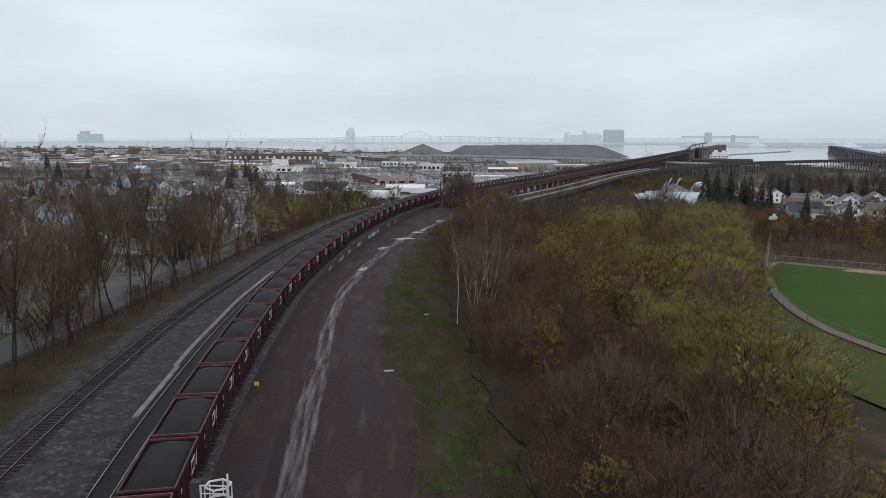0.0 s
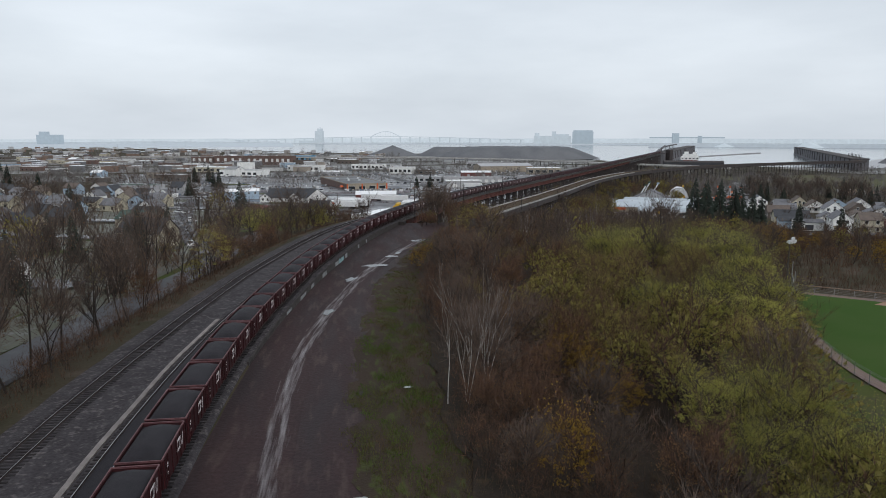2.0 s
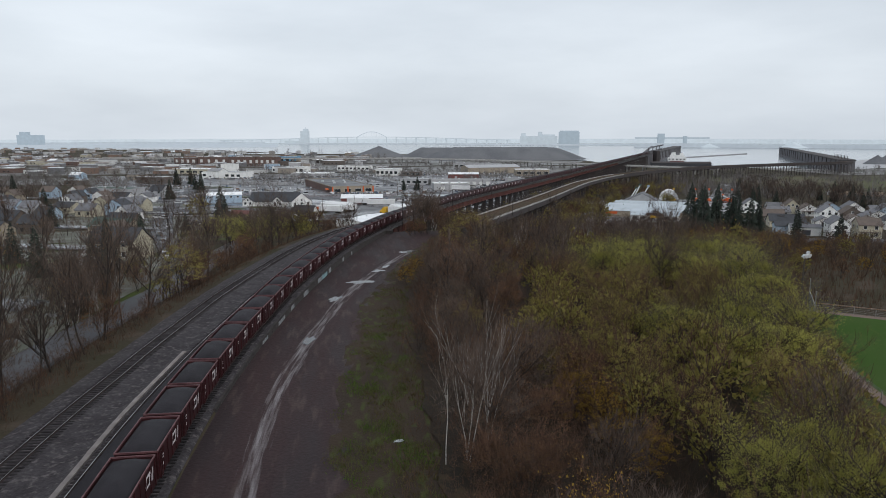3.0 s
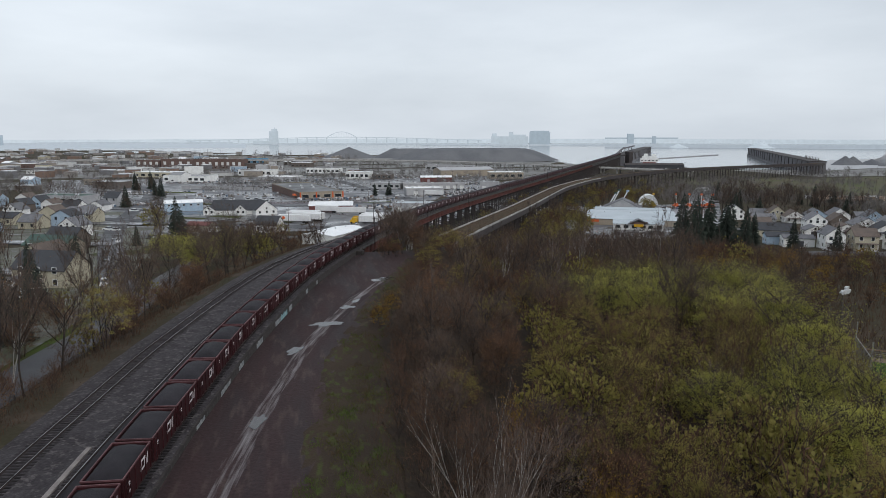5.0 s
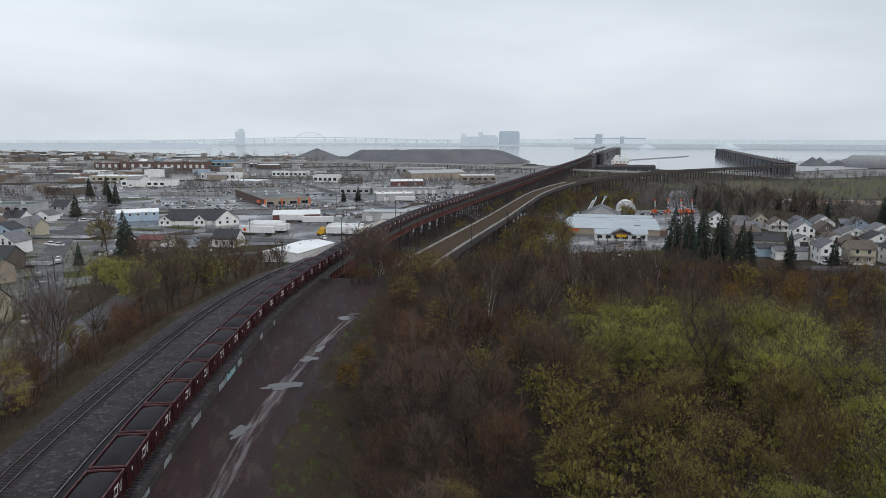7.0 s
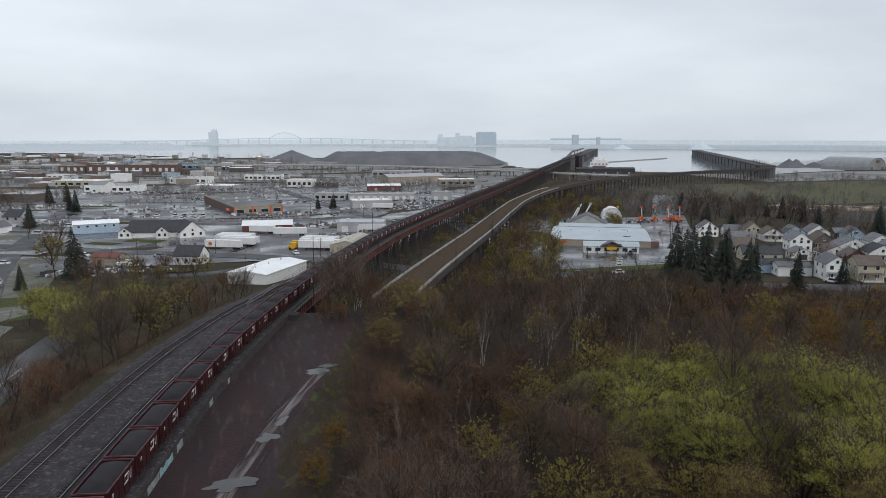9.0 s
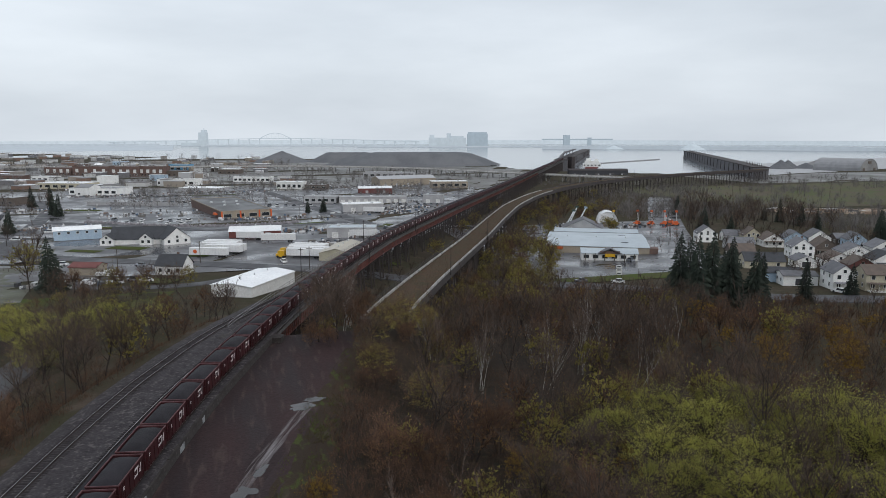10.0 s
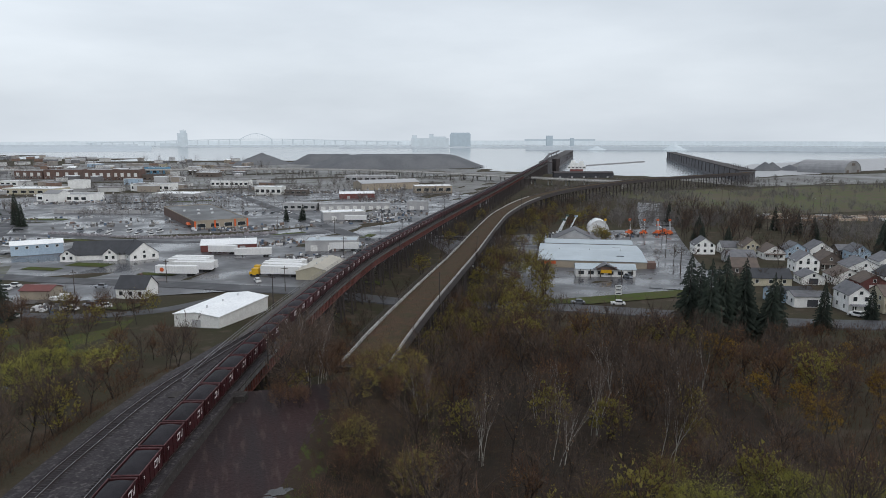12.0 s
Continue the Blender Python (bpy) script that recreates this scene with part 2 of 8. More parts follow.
M_tyre = material("tyre_rubber", (0.02, 0.02, 0.021), None, 0.85, scale=3, fine=12, bump=0.1)
M_pole = material("weathered_pole_wood", (0.075, 0.062, 0.052), (0.055, 0.046, 0.04), 0.9, scale=0.8, fine=9, bump=0.3)
M_lamp = material("pale_lamp_housing", (0.60, 0.62, 0.64), None, 0.35, scale=1, fine=5, bump=0.0)
M_fence = material("grey_chain_link_steel", (0.28, 0.28, 0.28), None, 0.5, metal=0.5, scale=1, fine=6, bump=0.0)
M_redtrack = material("warning_track_gravel", (0.17, 0.115, 0.095), (0.135, 0.095, 0.082), 0.9, scale=0.4, fine=7, bump=0.3)


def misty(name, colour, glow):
    """Plain far backdrop: wet-air haze painted into pale colour and a little glow."""
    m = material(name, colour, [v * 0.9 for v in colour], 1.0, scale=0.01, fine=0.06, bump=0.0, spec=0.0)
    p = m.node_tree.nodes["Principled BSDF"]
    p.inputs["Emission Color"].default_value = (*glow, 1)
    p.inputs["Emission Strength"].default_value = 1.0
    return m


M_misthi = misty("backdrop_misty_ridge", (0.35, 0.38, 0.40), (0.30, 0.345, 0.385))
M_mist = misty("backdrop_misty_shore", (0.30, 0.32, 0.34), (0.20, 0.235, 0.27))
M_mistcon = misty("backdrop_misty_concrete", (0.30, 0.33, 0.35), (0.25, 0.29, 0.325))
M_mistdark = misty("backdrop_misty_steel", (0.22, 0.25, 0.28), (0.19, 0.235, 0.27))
M_railrust = material("rusty_rail_web", (0.050, 0.036, 0.034), (0.034, 0.027, 0.027), 0.85, scale=0.6, fine=12, bump=0.2, spec=0.2)
M_walk = material("weathered_walkway_planks", (0.115, 0.108, 0.105), (0.080, 0.074, 0.072), 0.85, scale=0.6, fine=8, bump=0.2, spec=0.2)
# Far ground tone is lifted: some distance haze is put into it.
M_townland = material("town_ground", (0.150, 0.143, 0.140), (0.110, 0.108, 0.106), 0.7, scale=0.02, fine=0.4, bump=0.1, c=(0.075, 0.080, 0.052), rough2=0.4, spec=0.3, dist=0.05)
M_hedge = material("pale_roadside_clutter", (0.36, 0.34, 0.36), (0.22, 0.21, 0.23), 0.8, scale=0.5, fine=3, bump=0.2)
M_roofdark = material("dark_membrane_roof", (0.085, 0.085, 0.088), (0.065, 0.065, 0.068), 0.6, scale=0.08, fine=1.5, bump=0.1, rough2=0.4, spec=0.3)


def island_mix(name, colours):
    """A different colour for each loose piece of a joined mesh."""
    m = bpy.data.materials.new(name)
    m.use_nodes = True
    n, l = m.node_tree.nodes, m.node_tree.links
    geo = n.new("ShaderNodeNewGeometry")
    ramp = n.new("ShaderNodeValToRGB")
    ramp.color_ramp.interpolation = "CONSTANT"
    while len(ramp.color_ramp.elements) < len(colours):
        ramp.color_ramp.elements.new(0.5)
    for i, c in enumerate(colours):
        ramp.color_ramp.elements[i].position = i / len(colours)
        ramp.color_ramp.elements[i].color = (*c, 1)
    l.new(geo.outputs["Random Per Island"], ramp.inputs["Fac"])
    l.new(ramp.outputs["Color"], n["Principled BSDF"].inputs["Base Color"])
    n["Principled BSDF"].inputs["Roughness"].default_value = 0.6
    return m


M_roofmix = island_mix("mixed_distant_roofs", [(0.62, 0.63, 0.65), (0.22, 0.22, 0.23), (0.36, 0.36, 0.37), (0.16, 0.15, 0.15), (0.70, 0.71, 0.73), (0.28, 0.24, 0.22)])

M_wallmix = island_mix("mixed_distant_walls", [(0.42, 0.42, 0.43), (0.20, 0.13, 0.10), (0.30, 0.26, 0.22), (0.55, 0.55, 0.55), (0.16, 0.16, 0.17), (0.26, 0.24, 0.22)])


def wet_band(name, dry, damp, wet):
    """Dirt with long wet wheel marks along its length; the marks fade out toward the sides."""
    m = material(name, dry, damp, 0.9, scale=0.3, fine=3.0, bump=0.8, c=(0.050, 0.033, 0.031), spec=0.22, dist=0.06, deep=0.5, stretch=(1.0, 0.16, 1.0))
    n, l = m.node_tree.nodes, m.node_tree.links
    p = n["Principled BSDF"]
    uv = n.new("ShaderNodeUVMap")
    uv.uv_map = "along"
    mp = n.new("ShaderNodeMapping")
    mp.inputs["Scale"].default_value = (3.2, 0.10, 1)
    tex = n.new("ShaderNodeTexNoise")
    tex.inputs["Scale"].default_value, tex.inputs["Detail"].default_value, tex.inputs["Roughness"].default_value = 1.0, 6, 0.62
    l.new(uv.outputs["UV"], mp.inputs["Vector"])
    l.new(mp.outputs["Vector"], tex.inputs["Vector"])
    sep = n.new("ShaderNodeSeparateXYZ")
    l.new(uv.outputs["UV"], sep.inputs["Vector"])
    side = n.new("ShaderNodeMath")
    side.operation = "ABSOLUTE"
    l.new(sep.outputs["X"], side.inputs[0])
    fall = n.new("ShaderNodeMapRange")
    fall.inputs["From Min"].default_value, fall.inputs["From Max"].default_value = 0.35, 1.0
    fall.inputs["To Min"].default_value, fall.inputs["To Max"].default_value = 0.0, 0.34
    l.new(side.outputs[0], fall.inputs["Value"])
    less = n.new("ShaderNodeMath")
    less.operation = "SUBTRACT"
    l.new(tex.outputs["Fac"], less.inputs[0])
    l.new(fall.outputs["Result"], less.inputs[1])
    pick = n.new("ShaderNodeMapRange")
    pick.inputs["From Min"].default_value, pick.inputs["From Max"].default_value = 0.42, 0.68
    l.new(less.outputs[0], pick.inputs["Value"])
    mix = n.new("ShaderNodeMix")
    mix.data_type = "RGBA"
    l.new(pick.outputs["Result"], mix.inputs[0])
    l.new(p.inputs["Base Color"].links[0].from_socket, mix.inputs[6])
    # The pale colour stands in for sky sheen on the wet marks.
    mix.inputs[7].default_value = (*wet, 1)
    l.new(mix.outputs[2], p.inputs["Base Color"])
    rr = n.new("ShaderNodeMapRange")
    rr.inputs["To Min"].default_value, rr.inputs["To Max"].default_value = 0.86, 0.34
    l.new(pick.outputs["Result"], rr.inputs["Value"])
    l.new(rr.outputs["Result"], p.inputs["Roughness"])
    return m


M_wetband = wet_band("wet_wheel_marks_painted_sheen", (0.037, 0.0210, 0.0216), (0.0225, 0.0146, 0.0158), (0.160, 0.142, 0.146))
M_yardmix = island_mix("mixed_yard_goods", [(0.10, 0.10, 0.11), (0.55, 0.55, 0.56), (0.17, 0.12, 0.10), (0.05, 0.05, 0.055), (0.30, 0.29, 0.28), (0.08, 0.12, 0.18), (0.12, 0.115, 0.11), (0.16, 0.15, 0.14), (0.62, 0.62, 0.64)])
M_stackmix = island_mix("sawn_timber_and_goods", [(0.30, 0.21, 0.15), (0.24, 0.17, 0.12), (0.40, 0.32, 0.25), (0.09, 0.085, 0.085), (0.50, 0.50, 0.51), (0.18, 0.13, 0.10)])

# ---- building helpers ----
class Geo:
    """Vertices and faces that become one mesh."""

    def __init__(self):
        self.v, self.f = [], []

    def add(self, verts, faces):
        k = len(self.v)
        self.v += [tuple(p) for p in verts]
        self.f += [tuple(i + k for i in q) for q in faces]

    def box(self, x, y, z, sx, sy, sz, turn=0.0, taper=1.0):
        """A box whose base centre is x, y, z."""
        c, s = math.cos(radians(turn)), math.sin(radians(turn))
        pts = []
        for h, k in ((0, 1.0), (sz, taper)):
            for a, b in ((-1, -1), (1, -1), (1, 1), (-1, 1)):
                px, py = a * sx / 2 * k, b * sy / 2 * k
                pts.append((x + px * c - py * s, y + px * s + py * c, z + h))
        self.add(pts, [(3, 2, 1, 0), (4, 5, 6, 7), (0, 1, 5, 4), (1, 2, 6, 5), (2, 3, 7, 6), (3, 0, 4, 7)])
        return self

    def tube(self, a, b, ra, rb, n=5, caps=True):
        a, b = Vector(a), Vector(b)
        d = (b - a).normalized()
        u = d.cross(Vector((0.31, 0.17, 0.93)) if abs(d.z) < 0.9 else Vector((1, 0, 0))).normalized()
        w = d.cross(u)
        ring = [math.tau * i / n for i in range(n)]
        pts = [a + (u * math.cos(t) + w * math.sin(t)) * ra for t in ring]
        if rb <= 0:
            pts.append(b)
            faces = [(i, (i + 1) % n, n) for i in range(n)]
        else:
            pts += [b + (u * math.cos(t) + w * math.sin(t)) * rb for t in ring]
            faces = [(i, (i + 1) % n, (i + 1) % n + n, i + n) for i in range(n)]
            if caps:
                faces += [tuple(range(n - 1, -1, -1)), tuple(range(n, 2 * n))]
        self.add(pts, faces)
        return self

    def beam(self, a, b, w, h):
        """A square bar from a to b."""
        a, b = Vector(a), Vector(b)
        d = (b - a).normalized()
        u = d.cross(Vector((0, 0, 1)) if abs(d.z) < 0.99 else Vector((1, 0, 0))).normalized() * (w / 2)
        t = u.cross(d).normalized() * (h / 2)
        pts = [q + i * u + j * t for q in (a, b) for i, j in ((-1, -1), (1, -1), (1, 1), (-1, 1))]
        self.add(pts, [(0, 1, 2, 3), (7, 6, 5, 4), (0, 4, 5, 1), (1, 5, 6, 2), (2, 6, 7, 3), (3, 7, 4, 0)])
        return self

    def mesh(self, name, mat, smooth=False):
        me = bpy.data.meshes.new(name)
        me.from_pydata(self.v, [], self.f)
        me.materials.append(mat)
        if smooth:
            me.polygons.foreach_set("use_smooth", [True] * len(me.polygons))
        me.update()
        return me


def part(name, geo, mat, parent=None, label="", m=None, smooth=False):
    """Links a Geo, or a ready mesh, as one object, under a parent if there is one."""
    ob = new(name, geo.mesh(name, mat, smooth) if isinstance(geo, Geo) else geo)
    ob.parent = parent
    if m is not None:
        ob.matrix_basis = m
    return tagged(ob, label)


def thing(name, label, category, m=None, group="", kind=""):
    ob = new(name)
    ob.empty_display_size = 0.5
    if m is not None:
        ob.matrix_basis = m
    return tagged(ob, label, category, group, kind)


# ---- plan: the railway's line, the lie of the land ----
TRACK = [(-5.5, -40), (-9.3, 0), (-11.4, 18), (-13.0, 35), (-14.0, 50), (-14.4, 64), (-14.45, 78), (-13.9, 95), (-12.5, 112), (-10.8, 125.7), (-9.0, 139.6),
         (-6.6, 153.2), (-3.9, 166.8), (-0.9, 180.5), (2.6, 193.8), (6.8, 207.6), (15.6, 235.9), (28.4, 272.0), (45.1, 314.2), (64.8, 357.8), (105.3, 434.7), (140.5, 498.4)]
DECK2 = [(26.6, 213.7), (36.5, 234.7), (44.0, 250.7), (56.2, 275.4), (76.8, 315.6), (95.7, 352.0), (137.9, 435.3), (172.3, 498.0), (226.3, 577.2), (297.7, 652.7), (395.9, 723.0), (498.0, 771.1), (605.9, 809.4), (646.3, 832.1)]


def fall(y):
    """How far the viaducts have come down their grade toward the docks."""
    return -6.5 * (1 - math.exp(-(max(0.0, y - 200) / 190) ** 1.3))


def dense(nodes, step=1.0):
    """A smooth line through the nodes, in even steps."""
    p = [Vector(q) for q in nodes]
    p = [2 * p[0] - p[1]] + p + [2 * p[-1] - p[-2]]
    out = []
    for i in range(1, len(p) - 2):
        for k in range(12):
            t = k / 12
            out.append(0.5 * (2 * p[i] + (p[i + 1] - p[i - 1]) * t + (2 * p[i - 1] - 5 * p[i] + 4 * p[i + 1] - p[i + 2]) * t * t + (3 * p[i] - p[i - 1] - 3 * p[i + 1] + p[i + 2]) * t ** 3))
    out.append(p[-2])
    a = np.array([tuple(q) for q in out])
    s = np.r_[0, np.cumsum(np.hypot(*np.diff(a, axis=0).T))]
    at = np.arange(0, s[-1], step)
    return np.stack([np.interp(at, s, a[:, 0]), np.interp(at, s, a[:, 1])], 1)


class Line:
    def __init__(self, pts):
        self.p = np.asarray(pts, float)
        self.s = np.r_[0, np.cumsum(np.hypot(*np.diff(self.p, axis=0).T))]
        self.length = self.s[-1]

    def at(self, s, o=0.0):
        """Place at arc length s, o metres to the right, and the heading's direction."""
        x, y = np.interp(s, self.s, self.p[:, 0]), np.interp(s, self.s, self.p[:, 1])
        e = 2.0
        dx = np.interp(s + e, self.s, self.p[:, 0]) - np.interp(s - e, self.s, self.p[:, 0])
        dy = np.interp(s + e, self.s, self.p[:, 1]) - np.interp(s - e, self.s, self.p[:, 1])
        n = math.hypot(dx, dy)
        dx, dy = dx / n, dy / n
        return x + dy * o, y - dx * o, dx, dy

    def place(self, s, o, z):
        x, y, dx, dy = self.at(s, o)
        return pose(x, y, z + fall(y), math.degrees(math.atan((fall(y + 3) - fall(y - 3)) / 6)), 0, math.degrees(math.atan2(-dx, dy)))

    def s_of_y(self, y):
        return float(np.interp(y, self.p[:, 1], self.s))


near = dense(TRACK)
END = 1183.0
far = np.array([[near[-1][0] + (y - near[-1][1]) * 0.574, y] for y in np.arange(near[-1][1] + 2, END, 2.0)])
train_line = Line(np.concatenate([near, far]))


def track_x(y):
    return float(np.interp(y, train_line.p[:, 1], train_line.p[:, 0])) + max(0.0, y - END) * 0.574 - max(0.0, -40 - y) * -0.095


def main_off(y):
    return float(np.interp(y, [-40, 45, 80, 105, 140, 181, 200, 217, 228, 238, 252, 264, 300], [-13.6, -12.3, -11.7, -10.9, -11.0, -11.3, -11.6, -11.3, -10.4, -8.7, -6.5, -4.9, -4.9]))


main_pts = [(track_x(y) + main_off(y), y) for y in np.arange(-38, 262, 2.0)]
main_line = Line(main_pts)
LAKE = -25.0
DECK2_PTS = dense(DECK2, 3.0)[:25]


def land(x, y):
    """Height of the natural ground."""
    o = x - track_x(y)
    w = min(max((o + 30) / 60, 0), 1)
    w = w * w * (3 - 2 * w)
    left = np.interp(y, [-400, 100, 150, 200, 260, 300, 335, 400, 450, 600, 800, 1000, 1300], [-3, -3.5, -4.5, -5.8, -8.5, -11.5, -13, -14.8, -15.5, -18, -20, -22, -23.5])
    right = np.interp(y, [-400, 150, 200, 260, 310, 430, 600, 800, 1000, 1300], [-3, -3.5, -7.5, -13.5, -16, -18.5, -20.5, -22, -23, -23.5])
    return float((1 - w) * left + w * right)


def shore(x):
    return float(np.interp(x, [-3000, -659, -268, 15, 300, 430, 490, 602, 734, 900, 1300, 3000], [2900, 2605, 2116, 1904, 1850, 1650, 1140, 1060, 930, 1000, 1150, 1250]))


def verge_x(y):
    """Right edge of the level verge beside the dirt road."""
    return float(np.interp(y, [-60, 42, 58, 76, 106, 147, 190, 222], [10, 8, 7.3, 6.5, 7.8, 10.5, 21, 31]))


def dirt_x(y):
    """Right edge of the dirt road."""
    return float(np.interp(y, [-60, 42, 58, 70, 85, 110, 137, 183, 222], [3.5, 3.0, 2.4, 0.6, 0.2, 1.6, 4.2, 16.0, 29]))


def dirt_z(y):
    return float(np.interp(y, [55, 110, 145, 222], [-0.42, -0.9, -1.5, -1.6]))


def smooth(t):
    t = min(max(t, 0), 1)
    return t * t * (3 - 2 * t)


def ground_z(x, y):
    """Height of the ground sheet: natural ground, raised to the railway's level along the tracks."""
    g = land(x, y)
    o = x - track_x(y)
    if y < 330:
        lo = main_off(y) - 4.5
        if o <= 2.05:
            k = smooth((lo - o) / 13) if o < lo else 0.0
            k = max(k, smooth((y - 232) / 34) if o < -3 else smooth((y - 218) / 10))
            g = g * k + (1 - k) * (-0.5 + fall(y))
        else:
            e = verge_x(y)
            k = smooth((x - e) / 16) if x > e else 0.0
            k = max(k, smooth((y - 221 - 0.25 * (x - 15)) / 14))
            g = g * k + (1 - k) * dirt_z(y)
            if 200 < y < 262:
                i = int(np.argmin(np.hypot(DECK2_PTS[:, 0] - x, DECK2_PTS[:, 1] - y)))
                q = smooth((math.hypot(DECK2_PTS[i, 0] - x, DECK2_PTS[i, 1] - y) - 5) / 10)
                q = max(q, smooth((y - 226) / 14))
                g = g * q + (1 - q) * max(g, -1.75)
    if y > shore(x):
        g = -24.2 - 4.5 * smooth((y - shore(x)) / 30)
    return g

# ---- ground, lake, roads ----
def grid_mesh(name, cols, rows, z, mat, label, category, smooth_it=True):
    """A sheet over the plan: cols(y) gives the x of each column at y."""
    g = Geo()
    n = len(cols(rows[0]))
    for y in rows:
        g.v += [(x, y, z(x, y)) for x in cols(y)]
    for j in range(len(rows) - 1):
        for i in range(n - 1):
            k = j * n + i
            g.f.append((k, k + 1, k + n + 1, k + n))
    return tagged(part(name, g, mat, smooth=smooth_it), label, category, kind="structure")


OFFS = [-4600, -3000, -2000, -1400, -1000, -700, -500, -350, -250, -180, -130, -100, -80, -65, -55, -48, -42, -37, -33, -30, -27.5, -25, -23, -21, -19, -17.5, -16, -14.5, -13, -10, -7, -4, -1, 1.95, 2.15,
        5, 8, 11, 14, 17, 20, 23, 26, 29, 32, 36, 40, 45, 50, 56, 62, 70, 78, 88, 100, 120, 145, 175, 210, 260, 330, 420, 550, 750, 1000, 1400, 2000, 3000, 4600]
ROWS = [-500, -250, -120, -60] + list(np.arange(-40, 340, 4.0)) + list(np.arange(340, 700, 20.0)) + list(np.arange(700, 1300, 30.0)) + list(np.arange(1300, 3000, 60.0))


def bumpy(x, y):
    o = abs(x - track_x(y))
    k = min(max((o - 20) / 30, 0), 1)
    return ground_z(x, y) + k * 0.5 * noise.noise((x * 0.06, y * 0.06, 0)) + (0.06 * noise.noise((x * 0.4, y * 0.4, 3)) if 12 < o < 120 else 0)


grid_mesh("ground", lambda y: [track_x(y) + o for o in OFFS], ROWS, bumpy, M_ground, "rough brown and olive grass ground sloping down to the lake", "ground")

lake = Geo()
lake.add([(4700 * math.cos(a), 4700 * math.sin(a), LAKE) for a in [math.tau * i / 48 for i in range(48)]], [tuple(range(48))])
tagged(part("lake_water", lake, M_water), "still pale grey lake water", "water", kind="structure")


def ribbon(name, nodes, width, mat, label, category, lift=0.05, z=None, step=3.0):
    """A road along a line, laid on the ground."""
    line = Line(dense(nodes, step))
    g = Geo()
    offs = [-width / 2 - 0.3, -width / 2, -width / 4, 0, width / 4, width / 2, width / 2 + 0.3]
    ss = np.arange(0, line.length, step)
    for s in ss:
        hs = []
        for o in offs:
            x, y, _, _ = line.at(s, o)
            hs.append((x, y, ground_z(x, y)))
        zc = max(h[2] for h in hs) if z is None else z
        g.v += [(x, y, zc + lift - (0.35 if k in (0, 6) else 0)) for k, (x, y, _) in enumerate(hs)]
    n = len(offs)
    for j in range(len(ss) - 1):
        for i in range(n - 1):
            k = j * n + i
            g.f.append((k, k + 1, k + n + 1, k + n))
    return tagged(part(name, g, mat, smooth=False), label, category, kind="structure")


def wood_edge(y):
    """How far the dark floor of the wood reaches toward the ball field."""
    return float(np.interp(y, [-40, 10, 45, 70, 92, 120, 134, 150, 190, 262], [22, 24, 29, 35, 43, 55, 68, 88, 96, 110]))


# Ballast under the three tracks.
grid_mesh("ballast_bed", lambda y: [track_x(y) + o for o in (main_off(y) - 4.3, main_off(y) - 3.0, main_off(y) - 1.6, main_off(y) + 1.6, main_off(y) + 3.0, -7.2, -6.4, -3.0, -1.6, 1.6, 1.85, 1.95)],
          list(np.arange(-40, 254, 2.0)), lambda x, y: {0: -0.62, 1: -0.36, 2: -0.2, 3: -0.2, 4: -0.36, 5: -0.36, 6: -0.2, 7: -0.22, 8: -0.2, 9: -0.2, 10: -0.3, 11: -0.5}[
              int(np.argmin([abs(x - track_x(y) - o) for o in (main_off(y) - 4.3, main_off(y) - 3.0, main_off(y) - 1.6, main_off(y) + 1.6, main_off(y) + 3.0, -7.2, -6.4, -3.0, -1.6, 1.6, 1.85, 1.95)]))]
          + fall(y) + 0.03 * noise.noise((x * 1.3, y * 1.3, 0)), M_ballast, "dark grey-brown railway ballast", "ballast")

# Dirt road and its grassy verge.
grid_mesh("dirt_road", lambda y: [track_x(y) + 1.9 + (dirt_x(y) + 1.3 * noise.noise((0, y * 0.16, 1)) + 0.6 * noise.noise((0, y * 0.6, 4)) - track_x(y) - 1.9) * k / 12 for k in range(13)], list(np.arange(-40, 224, 1.0)),
          lambda x, y: dirt_z(y) + 0.05 + 0.05 * noise.noise((x * 0.3, y * 0.15, 5)), M_dirt, "wet red-brown dirt road with tyre ruts", "dirt road")
grid_mesh("grass_verge", lambda y: [dirt_x(y) - 1.2 + (verge_x(y) - dirt_x(y) + 3.0) * k / 8 + 0.9 * noise.noise((k * 0.3, y * 0.25, 8)) for k in range(9)], list(np.arange(-40, 214, 2.0)),
          lambda x, y: ground_z(x, y) + 0.055 + 0.12 * noise.noise((x * 0.5, y * 0.3, 2)), M_grassverge, "patchy green and brown grass verge", "grass verge")

M_litter = material("wet_leaf_litter", (0.030, 0.021, 0.016), (0.020, 0.016, 0.012), 0.9, scale=0.25, fine=3, bump=0.8, c=(0.042, 0.030, 0.018), spec=0.15, dist=0.08)
grid_mesh("wood_floor", lambda y: [verge_x(y) + 1.2 + 1.4 * noise.noise((k, y * 0.2, 6)) * (k < 2) + (wood_edge(y) - verge_x(y) - 1.2) * k / 22 for k in range(23)], list(np.arange(-40, 262, 3.0)),
          lambda x, y: bumpy(x, y) + 0.22, M_litter, "dark wet leaf litter under the wood", "wood floor")


def blot(cx, cy, rx, ry, turn, seed, n=56, rag=0.4):
    """A ragged closed outline."""
    c, s = math.cos(radians(turn)), math.sin(radians(turn))
    out = []
    for i in range(n):
        a = math.tau * i / n
        k = 1 + rag * 1.6 * (noise.noise((math.cos(a) * 1.7, math.sin(a) * 1.7, seed * 3.1)) + 0.2 * noise.noise((math.cos(a) * 4.2, math.sin(a) * 4.2, seed * 1.7)))
        px, py = rx * k * math.cos(a), ry * k * math.sin(a)
        out.append((cx + px * c - py * s, cy + px * s + py * c))
    return out


